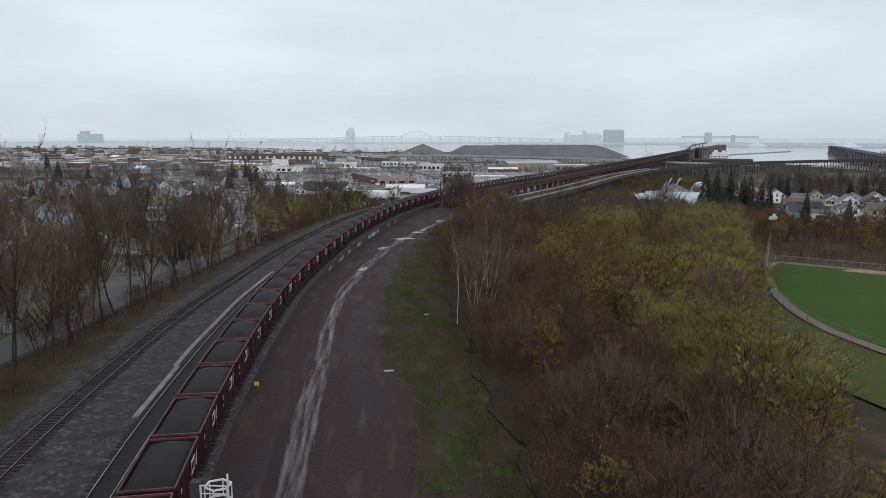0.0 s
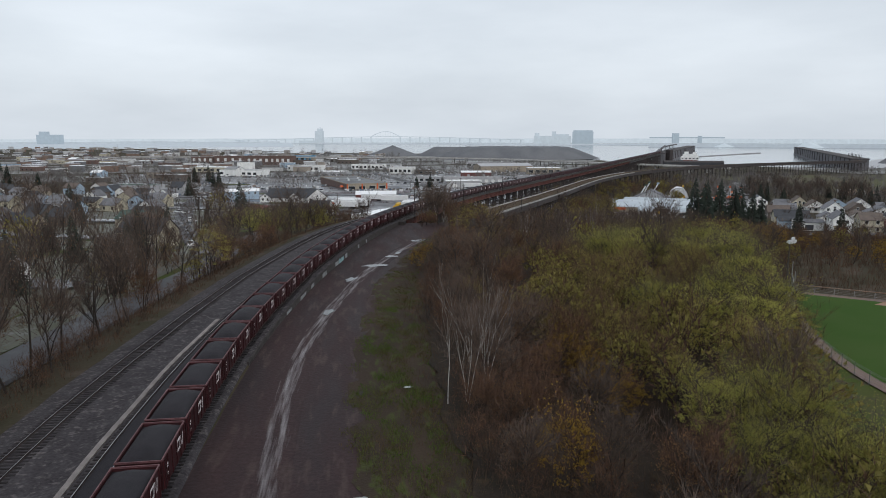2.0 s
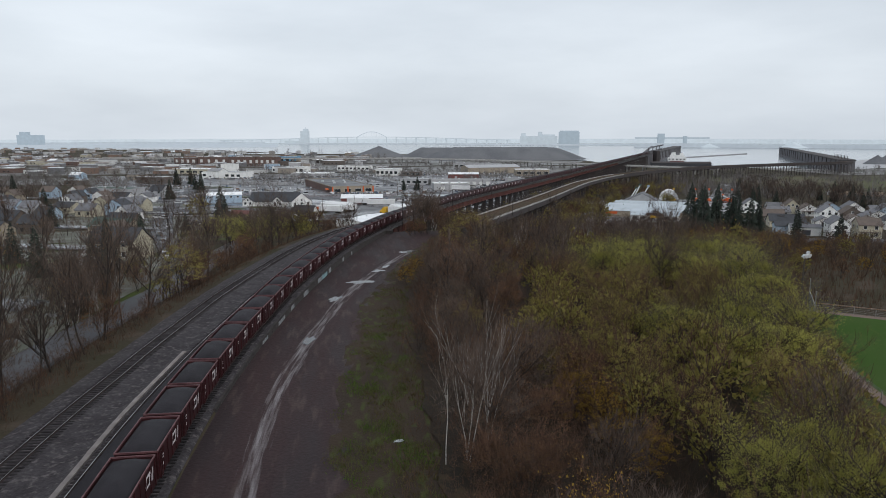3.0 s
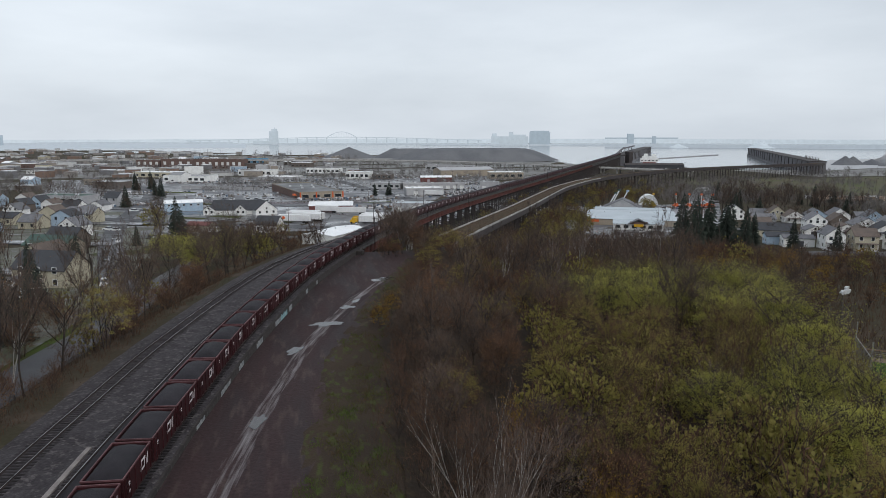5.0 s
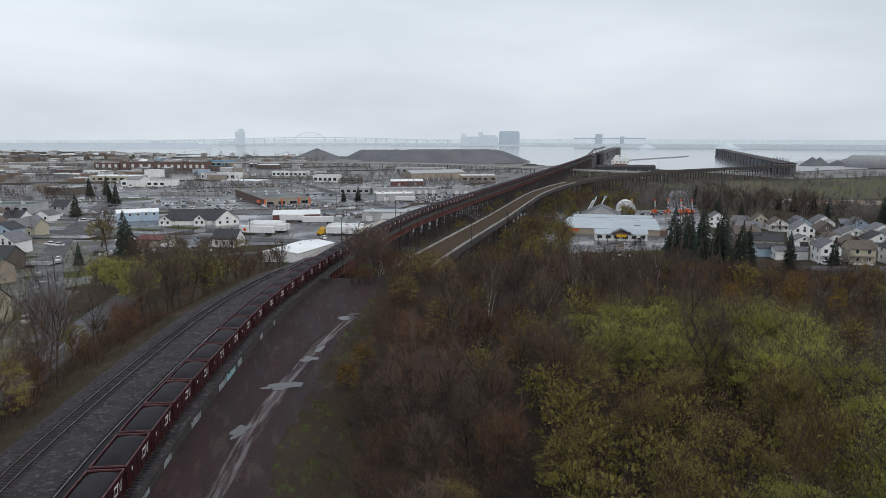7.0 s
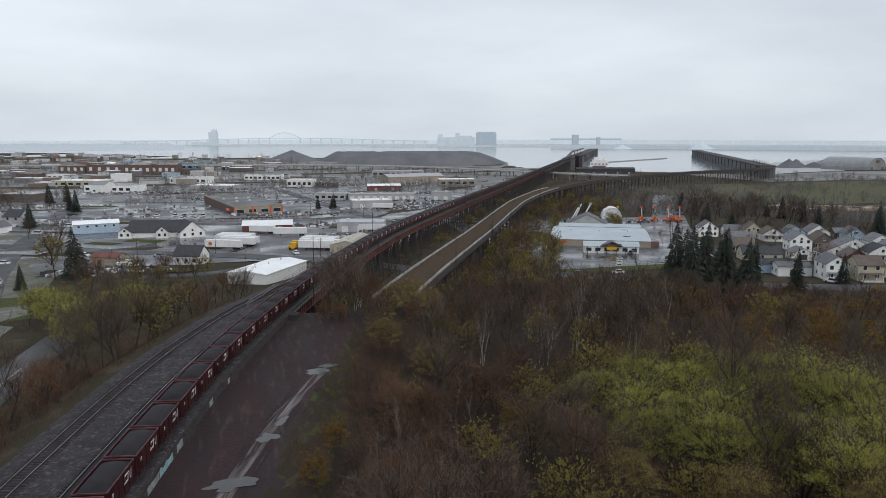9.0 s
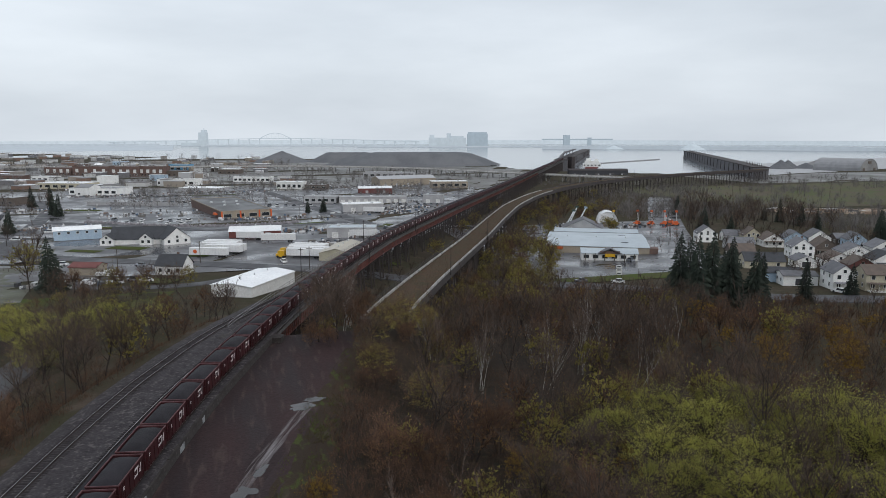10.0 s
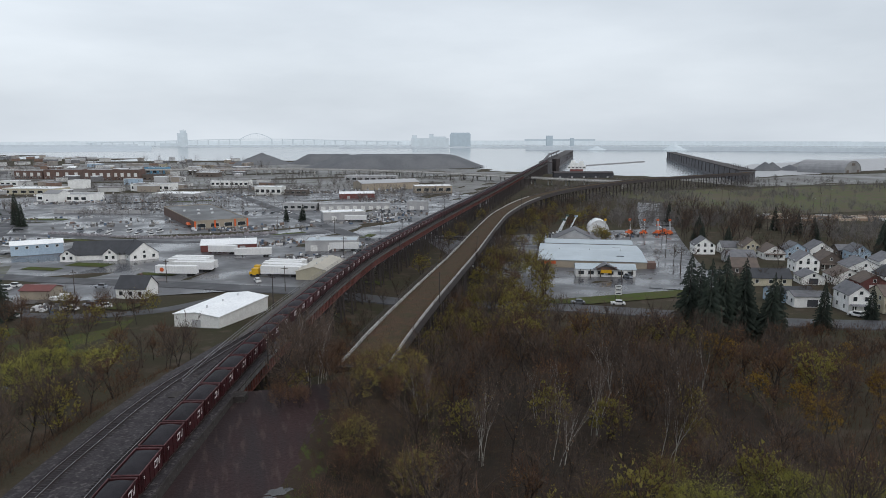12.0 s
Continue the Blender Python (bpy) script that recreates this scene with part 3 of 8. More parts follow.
def puddle(cx, cy, rx, ry, turn, seed, mat=None, name="puddle", label="rain puddle on the dirt road"):
    g = Geo()
    pts = blot(cx, cy, rx * 0.5, ry * 0.6, turn, seed)
    z = max(dirt_z(y) for _, y in pts) + 0.115
    g.add([(x, y, z) for x, y in pts], [tuple(range(len(pts)))])
    return tagged(part(name, g, mat or M_puddle), label, "puddle", kind="structure")


for px, py, prx, pry, ptn, psd in ((-4.1, 117.5, 1.5, 2.6, -14, 1), (3.7, 155.3, 4.4, 2.3, 8, 3), (-0.9, 142.0, 1.6, 3.4, -24, 4), 
                                (7.5, 165.8, 2.4, 2.2, -10, 5), (9.2, 170.0, 1.2, 2.0, -30, 6), (15.0, 187.4, 3.4, 1.8, 12, 7), (17.0, 189.6, 2.6, 1.4, 10, 8)):
    puddle(px, py, prx, pry, ptn, psd)
puddle(5.0, 85.0, 0.9, 0.5, 5, 10, M_graf_a, "pale_slab", "pale broken slab lying in the verge")
puddle(0.1, 63.6, 0.9, 0.45, 5, 11, M_graf_a, "pale_slab", "pale broken slab lying in the dirt")


def wet_track(nodes, half, label):
    """A worn wheel track laid on the dirt, with coordinates that run along it."""
    line = Line(dense(nodes, 0.8))
    g, uvs = Geo(), []
    ss = np.arange(0, line.length, 0.8)
    for s in ss:
        for k in range(9):
            u = k / 4 - 1
            x, y, _, _ = line.at(s, u * half)
            g.v.append((x, y, dirt_z(y) + 0.075 - 0.02 * abs(u) + 0.05 * noise.noise((x * 0.3, y * 0.15, 5))))
            uvs.append((u, s))
    for j in range(len(ss) - 1):
        for k in range(8):
            i = j * 9 + k
            g.f.append((i, i + 1, i + 10, i + 9))
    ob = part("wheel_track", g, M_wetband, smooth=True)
    lay = ob.data.uv_layers.new(name="along")
    for lp in ob.data.loops:
        lay.data[lp.index].uv = uvs[lp.vertex_index]
    return tagged(ob, label, "wheel track", kind="structure")


wet_track([(-6.3, 20), (-6.4, 40), (-6.6, 55), (-6.8, 70), (-6.9, 84), (-6.5, 97), (-5.4, 108), (-3.6, 120), (-1.6, 132), (1.0, 145), (4.4, 157), (8.6, 170), (13.5, 182), (17, 190)], 1.8, "worn wheel track with long wet marks in painted pale sheen")

# ---- railway ----
def strip_along(line, s0, s1, o0, o1, z0, z1, step=3.0, grade=True):
    """A solid band of rectangular section along a line."""
    g = Geo()
    ss = list(np.arange(s0, s1, step)) + [s1]
    for s in ss:
        for o, z in ((o0, z0), (o1, z0), (o1, z1), (o0, z1)):
            x, y, _, _ = line.at(s, o)
            g.v.append((x, y, z + (fall(y) if grade else 0)))
    for j in range(len(ss) - 1):
        k = 4 * j
        for i in range(4):
            g.f.append((k + i, k + (i + 1) % 4, k + 4 + (i + 1) % 4, k + 4 + i))
    g.f += [(3, 2, 1, 0), tuple(4 * (len(ss) - 1) + i for i in range(4))]
    return g


def rail_mesh(line, s0, s1, o, z_of, step=2.0):
    """A rail: head, web and foot in one section, swept along."""
    sec = [(-0.07, -0.16), (-0.07, -0.14), (-0.012, -0.12), (-0.036, -0.035), (-0.036, 0.0), (0.036, 0.0), (0.036, -0.035), (0.012, -0.12), (0.07, -0.14), (0.07, -0.16)]
    g = Geo()
    ss = np.arange(s0, s1, step)
    for s in ss:
        x, y, dx, dy = line.at(s, o)
        z = z_of(s) + fall(y)
        g.v += [(x + dy * a, y - dx * a, z + b) for a, b in sec]
    n = len(sec)
    for j in range(len(ss) - 1):
        for i in range(n):
            k = j * n
            g.f.append((k + i, k + n + i, k + n + (i + 1) % n, k + (i + 1) % n))
    return g


def track_z(s):
    return 0.0


tie_mesh = Geo().box(0, 0, -0.16, 2.6, 0.23, 0.16).mesh("tie", M_tie)


def railway(name, line, o, s0, s1, ties_to, label):
    t = thing(name, label, "railway track", kind="structure")
    for side in (-0.7175, 0.7175):
        rl = part("rail", rail_mesh(line, s0, s1, o + side, track_z), M_railrust, t, "rusty steel rail")
        part("rail_head", strip_along(line, s0, s1 - 1, o + side - 0.034, o + side + 0.034, 0.001, 0.006, 2.0), M_rail, rl, "worn bright running surface")
    s, rest, n = s0 + 0.3, Geo(), 0
    while s < ties_to:
        m = line.place(s, o + random.uniform(-0.05, 0.05), -0.16 + random.uniform(-0.015, 0.01)) @ pose(0, 0, 0, 0, 0, random.uniform(-1.5, 1.5))
        if n < 180 and s > s0 + 20:
            part("tie", tie_mesh, None, t, m=m)
            n += 1
        else:
            rest.add([m @ v.co for v in tie_mesh.vertices], [tuple(q.vertices) for q in tie_mesh.polygons])
        s += 0.56
    if rest.v:
        tagged(part("ties", rest, M_tie, t), kind="stuff")
    return t


railway("track_1", main_line, 0.0, 40, main_line.length - 1, main_line.length - 2, "single railway track on ballast beside the ore train")
S_AB = train_line.s_of_y(222)
railway("track_2", train_line, -4.4, 40, train_line.length - 4, train_line.s_of_y(300), "empty railway track beside the ore train")
railway("track_3", train_line, 0.0, 40, train_line.length - 4, train_line.s_of_y(140), "railway track under the ore train")

# Spilled pellets between the empty track's rails and the train.
grid_mesh("spilled_ore", lambda y: [track_x(y) + o + 0.06 * noise.noise((o, y, 1)) for o in (-5.02, -4.3, -3.72, -3.1, -2.4, -1.5)], list(np.arange(-30, 205, 1.5)),
          lambda x, y: -0.075 - 0.05 * abs(x - track_x(y) + 3.6) / 1.5 + 0.02 * noise.noise((x * 2, y * 2, 0)), M_ore, "dark spilled ore pellets beside the train", "spilled ore")

# Pale planks along the empty track.
planks = thing("plank_walk", "pale concrete planks laid along the empty track", "walkway", kind="structure")
s, k = train_line.s_of_y(55), 0
while s < train_line.s_of_y(113):
    g = Geo().box(0, 0, 0, 0.46, 2.40, 0.14)
    part("plank", g, M_plank, planks, m=train_line.place(s, -6.1 + 0.05 * math.sin(k * 0.7) + (0.2 if s < train_line.s_of_y(66) else 0), -0.2) @ pose(0, 0, 0, 0, random.uniform(-0.8, 0.8), random.uniform(-1, 1)))
    s += 2.42
    k += 1

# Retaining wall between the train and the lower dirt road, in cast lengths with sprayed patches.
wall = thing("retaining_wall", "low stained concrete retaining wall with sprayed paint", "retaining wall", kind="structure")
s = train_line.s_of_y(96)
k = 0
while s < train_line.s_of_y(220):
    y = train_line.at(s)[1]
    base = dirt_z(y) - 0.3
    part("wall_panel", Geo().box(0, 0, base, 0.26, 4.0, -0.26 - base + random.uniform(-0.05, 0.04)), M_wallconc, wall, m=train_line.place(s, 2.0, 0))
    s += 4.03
    k += 1
for y, length, mat, label in ((118, 3.0, M_graf_a, "pale sprayed patch"), (128, 4.5, M_graf_a, "pale sprayed patch"), (136, 2.5, M_graf_a, "pale sprayed patch"), (146, 3.5, M_graf_a, "pale sprayed patch"),
                              (157, 3.4, M_graf_a, "pale sprayed patch"), (161, 4.4, M_graf_b, "teal sprayed patch"), (165.5, 2.2, M_graf_a, "pale sprayed patch"), (178, 1.6, M_graf_a, "pale sprayed patch"), (186, 1.0, M_graf_a, "pale sprayed patch")):
    h = -dirt_z(y) - 0.45
    g = Geo()
    n = 9
    for i in range(n):
        u = i / (n - 1)
        lo, hi = 0.08 * abs(noise.noise((u * 4, y, 0))), h * (0.78 + 0.35 * noise.noise((u * 5, y, 2)))
        g.v += [(0, (u - 0.5) * length, lo), (0, (u - 0.5) * length, hi)]
    for i in range(n - 1):
        g.f.append((2 * i, 2 * i + 2, 2 * i + 3, 2 * i + 1))
    part("sprayed_patch", g, mat, wall, label, m=train_line.place(train_line.s_of_y(y), 2.142, dirt_z(y) + 0.12))

# ---- viaducts ----
def bent(line, s, o_left, o_right, top, legs, braces=True, w=0.5):
    """A trestle bent: columns down to the ground, a cap and cross braces."""
    g = Geo()
    top += fall(line.at(s)[1])
    feet = []
    for i in range(legs):
        o = o_left + (o_right - o_left) * i / (legs - 1)
        x, y, _, _ = line.at(s, o)
        spread = 1.0 + 0.12 * abs(i - (legs - 1) / 2)
        xf, yf, _, _ = line.at(s, (o_left + o_right) / 2 + (o - (o_left + o_right) / 2) * spread)
        zf = ground_z(xf, yf) - 0.6
        g.beam((xf, yf, zf), (x, y, top), w, w)
        feet.append(((xf, yf, zf + 0.6), (x, y, top)))
    a, b = line.at(s, o_left - 0.6), line.at(s, o_right + 0.6)
    g.beam((a[0], a[1], top - 0.3), (b[0], b[1], top - 0.3), w * 1.1, 0.6)
    if braces:
        (f0, t0), (f1, t1) = feet[0], feet[-1]
        for k in range(2):
            u0, u1 = k / 2 + 0.04, (k + 1) / 2 - 0.04
            p = [Vector(f0).lerp(Vector(t0), u0), Vector(f1).lerp(Vector(t1), u0), Vector(f0).lerp(Vector(t0), u1), Vector(f1).lerp(Vector(t1), u1)]
            g.beam(p[0], p[3], 0.2, 0.2)
            g.beam(p[1], p[2], 0.2, 0.2)
            g.beam(p[2], p[3], 0.25, 0.25)
    return g


def side_girder(line, s0, s1, o, z0, z1, ribs):
    """A plate girder span: web, flanges, and upright stiffeners on its outer face."""
    g = strip_along(line, s0, s1, o - 0.06, o + 0.06, z0, z1, (s1 - s0) / 2)
    for z in (z0, z1 - 0.1):
        h = strip_along(line, s0, s1, o - 0.28, o + 0.28, z, z + 0.1, (s1 - s0) / 2)
        g.add(h.v, h.f)
    for i in range(ribs):
        s = s0 + (s1 - s0) * (i + 0.5) / ribs
        x, y, dx, dy = line.at(s, o)
        g.box(x, y, z0 + 0.1 + fall(y), 0.46, 0.1, z1 - z0 - 0.2, math.degrees(math.atan2(-dx, dy)))
    return g


def railing(name, line, s0, s1, o, z, parent, mat, posts=3.0, h=1.1, rails=2, r=0.035):
    g = Geo()
    ss = list(np.arange(s0, s1, posts))
    for s in ss:
        x, y, _, _ = line.at(s, o)
        g.beam((x, y, z + fall(y)), (x, y, z + h + fall(y)), 0.08, 0.08)
    for a, b in zip(ss, ss[1:]):
        for k in range(rails):
            zz = z + h * (k + 1) / rails
            p, q = line.at(a, o), line.at(b, o)
            g.beam((p[0], p[1], zz + fall(p[1])), (q[0], q[1], zz + fall(q[1])), 2 * r, 2 * r)
    return part(name, g, mat, parent)


S1 = train_line.length
via = thing("ore_viaduct", "long rust-red steel viaduct carrying the ore train", "viaduct", kind="structure")
part("deck", strip_along(train_line, S_AB - 1, S1, -6.9, 1.95, -0.62, -0.33), M_steel, via, "dark timber and steel deck")
part("walkway", strip_along(train_line, S_AB - 1, S1, 2.1, 2.75, -0.55, -0.45), M_walk, via, "dark weathered plank walkway")
part("walkway", strip_along(train_line, train_line.s_of_y(226), S1, -8.0, -6.9, -0.5, -0.42), M_walk, via, "dark weathered plank walkway")
railing("railing", train_line, S_AB - 1, S1, 2.75, -0.5, via, M_walk)
railing("railing", train_line, train_line.s_of_y(226), S1, -8.0, -0.45, via, M_railing)
s, k = S_AB, 0
while s < S1 - 4:
    e = min(s + 14.0, S1)
    x, y, _, _ = train_line.at(s)
    # Girders past y = 820 take the dock's haze-paled colour.
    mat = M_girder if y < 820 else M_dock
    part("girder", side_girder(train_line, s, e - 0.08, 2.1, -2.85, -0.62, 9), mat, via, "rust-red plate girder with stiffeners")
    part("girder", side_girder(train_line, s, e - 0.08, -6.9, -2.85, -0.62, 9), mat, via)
    if k:
        part("bent", bent(train_line, s, -6.4, 1.8, -2.85, 3), M_steel, via, "dark steel trestle bent")
        part("bent", bent(train_line, s + 4.2, -6.4, 1.8, -2.85, 3, w=0.42), M_steel, via)
    s, k = e, k + 1
x, y, dx, dy = train_line.at(S_AB - 1.5, -2.0)
part("abutment", Geo().box(x, y, -12, 11.5, 2.4, 11.4, math.degrees(math.atan2(-dx, dy))), M_wallconc, via, "concrete abutment")

deck2_line = Line(dense(DECK2, 2.0))
L2 = deck2_line.length
via2 = thing("abandoned_viaduct", "disused viaduct with an overgrown deck and pale concrete parapets", "viaduct", kind="structure")
part("deck", strip_along(deck2_line, 18, L2, -3.9, 3.9, -1.9, -1.25), M_deckgrass, via2, "overgrown brown gravel deck")
rg = random.Random(41)
g = Geo()
for i in range(5200):
    x, y, _, _ = deck2_line.at(rg.uniform(18, 330), rg.uniform(-3.9, 3.9) if i % 3 else rg.choice((-3.5, 3.5)) + rg.gauss(0, 0.35))
    hh = rg.uniform(0.15, 0.5)
    zd = -1.26 + fall(y)
    a = rg.uniform(0, math.tau)
    g.add([(x - 0.05 * math.cos(a), y - 0.05 * math.sin(a), zd), (x + 0.05 * math.cos(a), y + 0.05 * math.sin(a), zd), (x + rg.gauss(0, 0.15), y + rg.gauss(0, 0.15), zd + hh)], [(0, 1, 2)])
tagged(part("deck_weeds", g, M_brush, via2, "dry weeds on the deck"), kind="stuff")
part("side_beam", strip_along(deck2_line, 20, L2, -4.45, -3.9, -3.6, -1.5), M_steel, via2, "dark edge girder")
part("side_beam", strip_along(deck2_line, 20, L2, 3.9, 4.45, -3.6, -1.5), M_steel, via2)
x, y, dx, dy = deck2_line.at(17.5)
part("abutment", Geo().box(x, y, -9, 8.8, 2.2, 7.6, math.degrees(math.atan2(-dx, dy))), M_wallconc, via2, "stained concrete abutment")
s, i = 20.0, 0
while s < L2 - 4:
    e = min(s + 7.5, L2)
    # Lengths past s = 420 fade with distance by taking the darker steel colour.
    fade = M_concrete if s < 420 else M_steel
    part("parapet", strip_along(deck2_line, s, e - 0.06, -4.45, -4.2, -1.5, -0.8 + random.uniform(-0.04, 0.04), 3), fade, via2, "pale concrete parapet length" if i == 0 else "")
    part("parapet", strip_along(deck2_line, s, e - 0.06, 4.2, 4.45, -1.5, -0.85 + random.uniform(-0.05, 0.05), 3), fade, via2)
    s, i = e, i + 1
railing("railing", deck2_line, 20, min(L2, 330), -4.75, -1.4, via2, M_steel, 3.0, 1.5, 3, 0.04)
s = 24.0
while s < L2:
    part("bent", bent(deck2_line, s, -3.6, 3.6, -3.5, 3), M_steel, via2, "dark steel trestle bent" if s < 25 else "")
    if s < 200:
        part("bent", bent(deck2_line, s + 4.0, -3.6, 3.6, -3.5, 3, braces=False, w=0.36), M_steel, via2)
    s += 15.0


def light_pole(line, s, o, z, h, mat=None):
    t = thing("light_pole", "slim dark pole beside the viaduct", "pole", line.place(s, o, z), "poles along the viaducts")
    part("pole", Geo().tube((0, 0, 0), (0, 0, h), 0.13, 0.08, 6), mat or M_steel, t)
    part("crossarm", Geo().beam((-0.7, 0, h - 0.5), (0.7, 0, h - 0.5), 0.1, 0.12), mat or M_steel, t)
    return t


for y, o, h in ((233, 3.9, 7.5), (276, -8.2, 8), (305, 3.9, 7), (343, -8.2, 8), (373, 3.9, 7.5), (420, -8.2, 8), (457, 3.9, 7.5), (507, -8.2, 8), (570, 3.9, 8), (644, -8.2, 8), (740, 3.9, 8), (850, -8.2, 8)):
    light_pole(train_line, train_line.s_of_y(y), o, -0.45, h)
for y, o, h in ((283, 4.7, 7), (353, 4.7, 7), (442, -4.9, 7), (530, 4.7, 7), (642, -4.9, 8), (715, 4.7, 8)):
    light_pole(deck2_line, deck2_line.s_of_y(y), o, -2.5, h + 1)

# ---- ore docks ----
def dock(name, x0, y0, x1, y1, top, width, label):
    t = thing(name, label, "ore dock", kind="structure")
    line = Line([(x0 + (x1 - x0) * k / 40, y0 + (y1 - y0) * k / 40) for k in range(41)])
    n = line.length
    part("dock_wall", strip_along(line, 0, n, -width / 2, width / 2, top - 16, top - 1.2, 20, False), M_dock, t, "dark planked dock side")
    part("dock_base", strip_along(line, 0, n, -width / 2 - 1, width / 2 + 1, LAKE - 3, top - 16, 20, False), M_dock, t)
    part("dock_deck", strip_along(line, 0, n, -width / 2 - 1, width / 2 + 1, top - 1.2, top, 20, False), M_steel, t)
    ribs = 22
    for i in range(ribs):
        s = n * (i + 0.5) / ribs
        for o in (-width / 2 - 0.3, width / 2 + 0.3):
            x, y, dx, dy = line.at(s, o)
            part("dock_post", Geo().box(x, y, LAKE - 1, 1.0, 0.8, top - LAKE - 0.5, math.degrees(math.atan2(-dx, dy))), M_steel, t)
    return t, line


d1, d1_line = dock("ore_dock_1", 524.5, 1171, 969, 1932, -6.0, 21, "tall dark ore dock running out into the lake")
d2, d2_line = dock("ore_dock_2", 654, 847, 1137, 1685, -6.0, 19, "tall dark unused ore dock beside pale water")
g = Geo()
for a, b, h in ((0, 60, 9), (60, 140, 12)):
    p, q = d1_line.at(a, -3), d1_line.at(b, -3)
    g.beam((p[0], p[1], -4.5 + a * 0.06), (q[0], q[1], -4.5 + b * 0.06), 3.5, 1.8)
for a in range(5, 330, 25):
    p = d1_line.at(a, 2)
    g.box(p[0], p[1], -6.0, 1.2, 1.2, 4 + 5 * (a % 3 == 0))
q = d1_line.at(330, 2)
p = d1_line.at(120, -3)
g.beam((p[0], p[1], 2.5), (q[0], q[1], 4.5), 4, 2.0)
part("dock_gantry", g, M_dock, d1, "dark conveyor gallery on the dock")
p = d1_line.at(20, 16)
part("dock_tower", Geo().box(p[0], p[1], LAKE, 9, 9, 23.5, 28), M_steel, d1, "dark square shaft beside the dock")
g = Geo()
for a in range(0, 120, 12):
    p = d2_line.at(a, 0)
    g.box(p[0], p[1], -6.0, 0.5, 0.5, 5)
part("dock_masts", g, M_steel, d2)

# ---- ore train ----
CAR_L, CAR_W, CAR_H = 6.45, 2.96, 3.2


def car_meshes():
    h = {}
    b = Geo()
    x, y = CAR_W / 2, CAR_L / 2
    z0, z1 = 1.05, CAR_H - 0.1
    t = 0.07
    out = [(-x, -y), (x, -y), (x, y), (-x, y)]
    inn = [(-x + t, -y + t), (x - t, -y + t), (x - t, y - t), (-x + t, y - t)]
    low = [(-0.7, -1.6), (0.7, -1.6), (0.7, 1.6), (-0.7, 1.6)]
    v = [(a, c, z1) for a, c in out] + [(a, c, z0) for a, c in out] + [(a, c, 0.5) for a, c in low] + [(a, c, z1) for a, c in inn] + [(a, c, 1.5) for a, c in inn]
    f = [(i, i + 4, (i + 1) % 4 + 4, (i + 1) % 4) for i in range(4)] + [(i + 4, i + 8, (i + 1) % 4 + 8, (i + 1) % 4 + 4) for i in range(4)] + [(11, 10, 9, 8)]
    f += [(i + 12, (i + 1) % 4 + 12, (i + 1) % 4 + 16, i + 16) for i in range(4)] + [(i, (i + 1) % 4, (i + 1) % 4 + 12, i + 12) for i in range(4)] + [(16, 17, 18, 19)]
    b.add(v, f)
    b.box(0, -y - 0.12, 0.72, 2.5, 0.24, 0.36)
    b.box(0, y + 0.12, 0.72, 2.5, 0.24, 0.36)
    h["body"] = b.mesh("body", M_carred)
    r = Geo()
    for px, py, sx, sy in ((-x, 0, 0.09, CAR_L + 0.06), (x, 0, 0.09, CAR_L + 0.06), (0, -y, CAR_W - 0.09, 0.09), (0, y, CAR_W - 0.09, 0.09)):
        r.box(px, py, CAR_H - 0.12, sx, sy, 0.13)
    h["top_rail"] = r.mesh("top_rail", M_rim)
    loads = []
    for seed in range(4):
        o = Geo()
        nx, ny = 11, 15
        for j in range(ny):
            for i in range(nx):
                u, w = 2 * i / (nx - 1) - 1, 2 * j / (ny - 1) - 1
                k = max(0, 1 - abs(u) ** 2.2) * max(0, 1 - abs(w) ** 3.0)
                o.v.append((u * (x - t - 0.01), w * (y - t - 0.01), 2.93 + (0.60 + 0.12 * seed / 3) * k ** 0.8 + 0.045 * noise.noise((u * 3, w * 4, seed * 7)) * (0.3 + k)))
        for j in range(ny - 1):
            for i in range(nx - 1):
                k = j * nx + i
                o.f.append((k, k + 1, k + nx + 1, k + nx))
        loads.append(o.mesh("ore_load", M_ore, True))
    h["ore_load"] = loads
    h["rib"] = Geo().box(0, 0, 0, 0.1, 0.13, CAR_H - 1.2).mesh("rib", M_carred)
    h["end_rib"] = Geo().box(0, 0, 0, CAR_W - 0.1, 0.1, 0.14).mesh("end_rib", M_carred)
    bo = Geo()
    for sx in (-1, 1):
        bo.box(sx * 0.98, 0, 0.34, 0.14, 1.9, 0.22)
        bo.box(sx * 0.98, 0, 0.56, 0.16, 0.8, 0.22)
    bo.box(0, 0, 0.5, 2.0, 0.36, 0.3)
    h["bogie"] = bo.mesh("bogie", M_bogie)
    h["wheel"] = Geo().tube((-0.07, 0, 0), (0.07, 0, 0), 0.42, 0.42, 14).mesh("wheel", M_bogie)
    h["coupler"] = Geo().box(0, 0, 0.76, 0.24, 0.42, 0.24).box(0, 0.12, 0.72, 0.34, 0.18, 0.32).mesh("coupler", M_bogie)
    lg = Geo()
    for pts in ([(-0.62, 0.12), (-0.62, 0.72), (-0.47, 0.72), (-0.47, 0.12)], [(-0.47, 0.58), (-0.47, 0.72), (0.0, 0.72), (0.0, 0.58)], [(-0.47, 0.12), (-0.47, 0.26), (0.0, 0.26), (0.0, 0.12)],
                [(0.0, 0.12), (0.0, 0.72), (0.14, 0.72), (0.14, 0.12)], [(0.14, 0.72), (0.3, 0.72), (0.56, 0.12), (0.42, 0.12)], [(0.56, 0.12), (0.56, 0.72), (0.70, 0.72), (0.70, 0.12)]):
        lg.add([(0, a + 0.25 * (c - 0.4), c) for a, c in pts], [(0, 1, 2, 3)])
    h["emblem"] = lg.mesh("emblem", M_carmark)
    h["marking"] = []
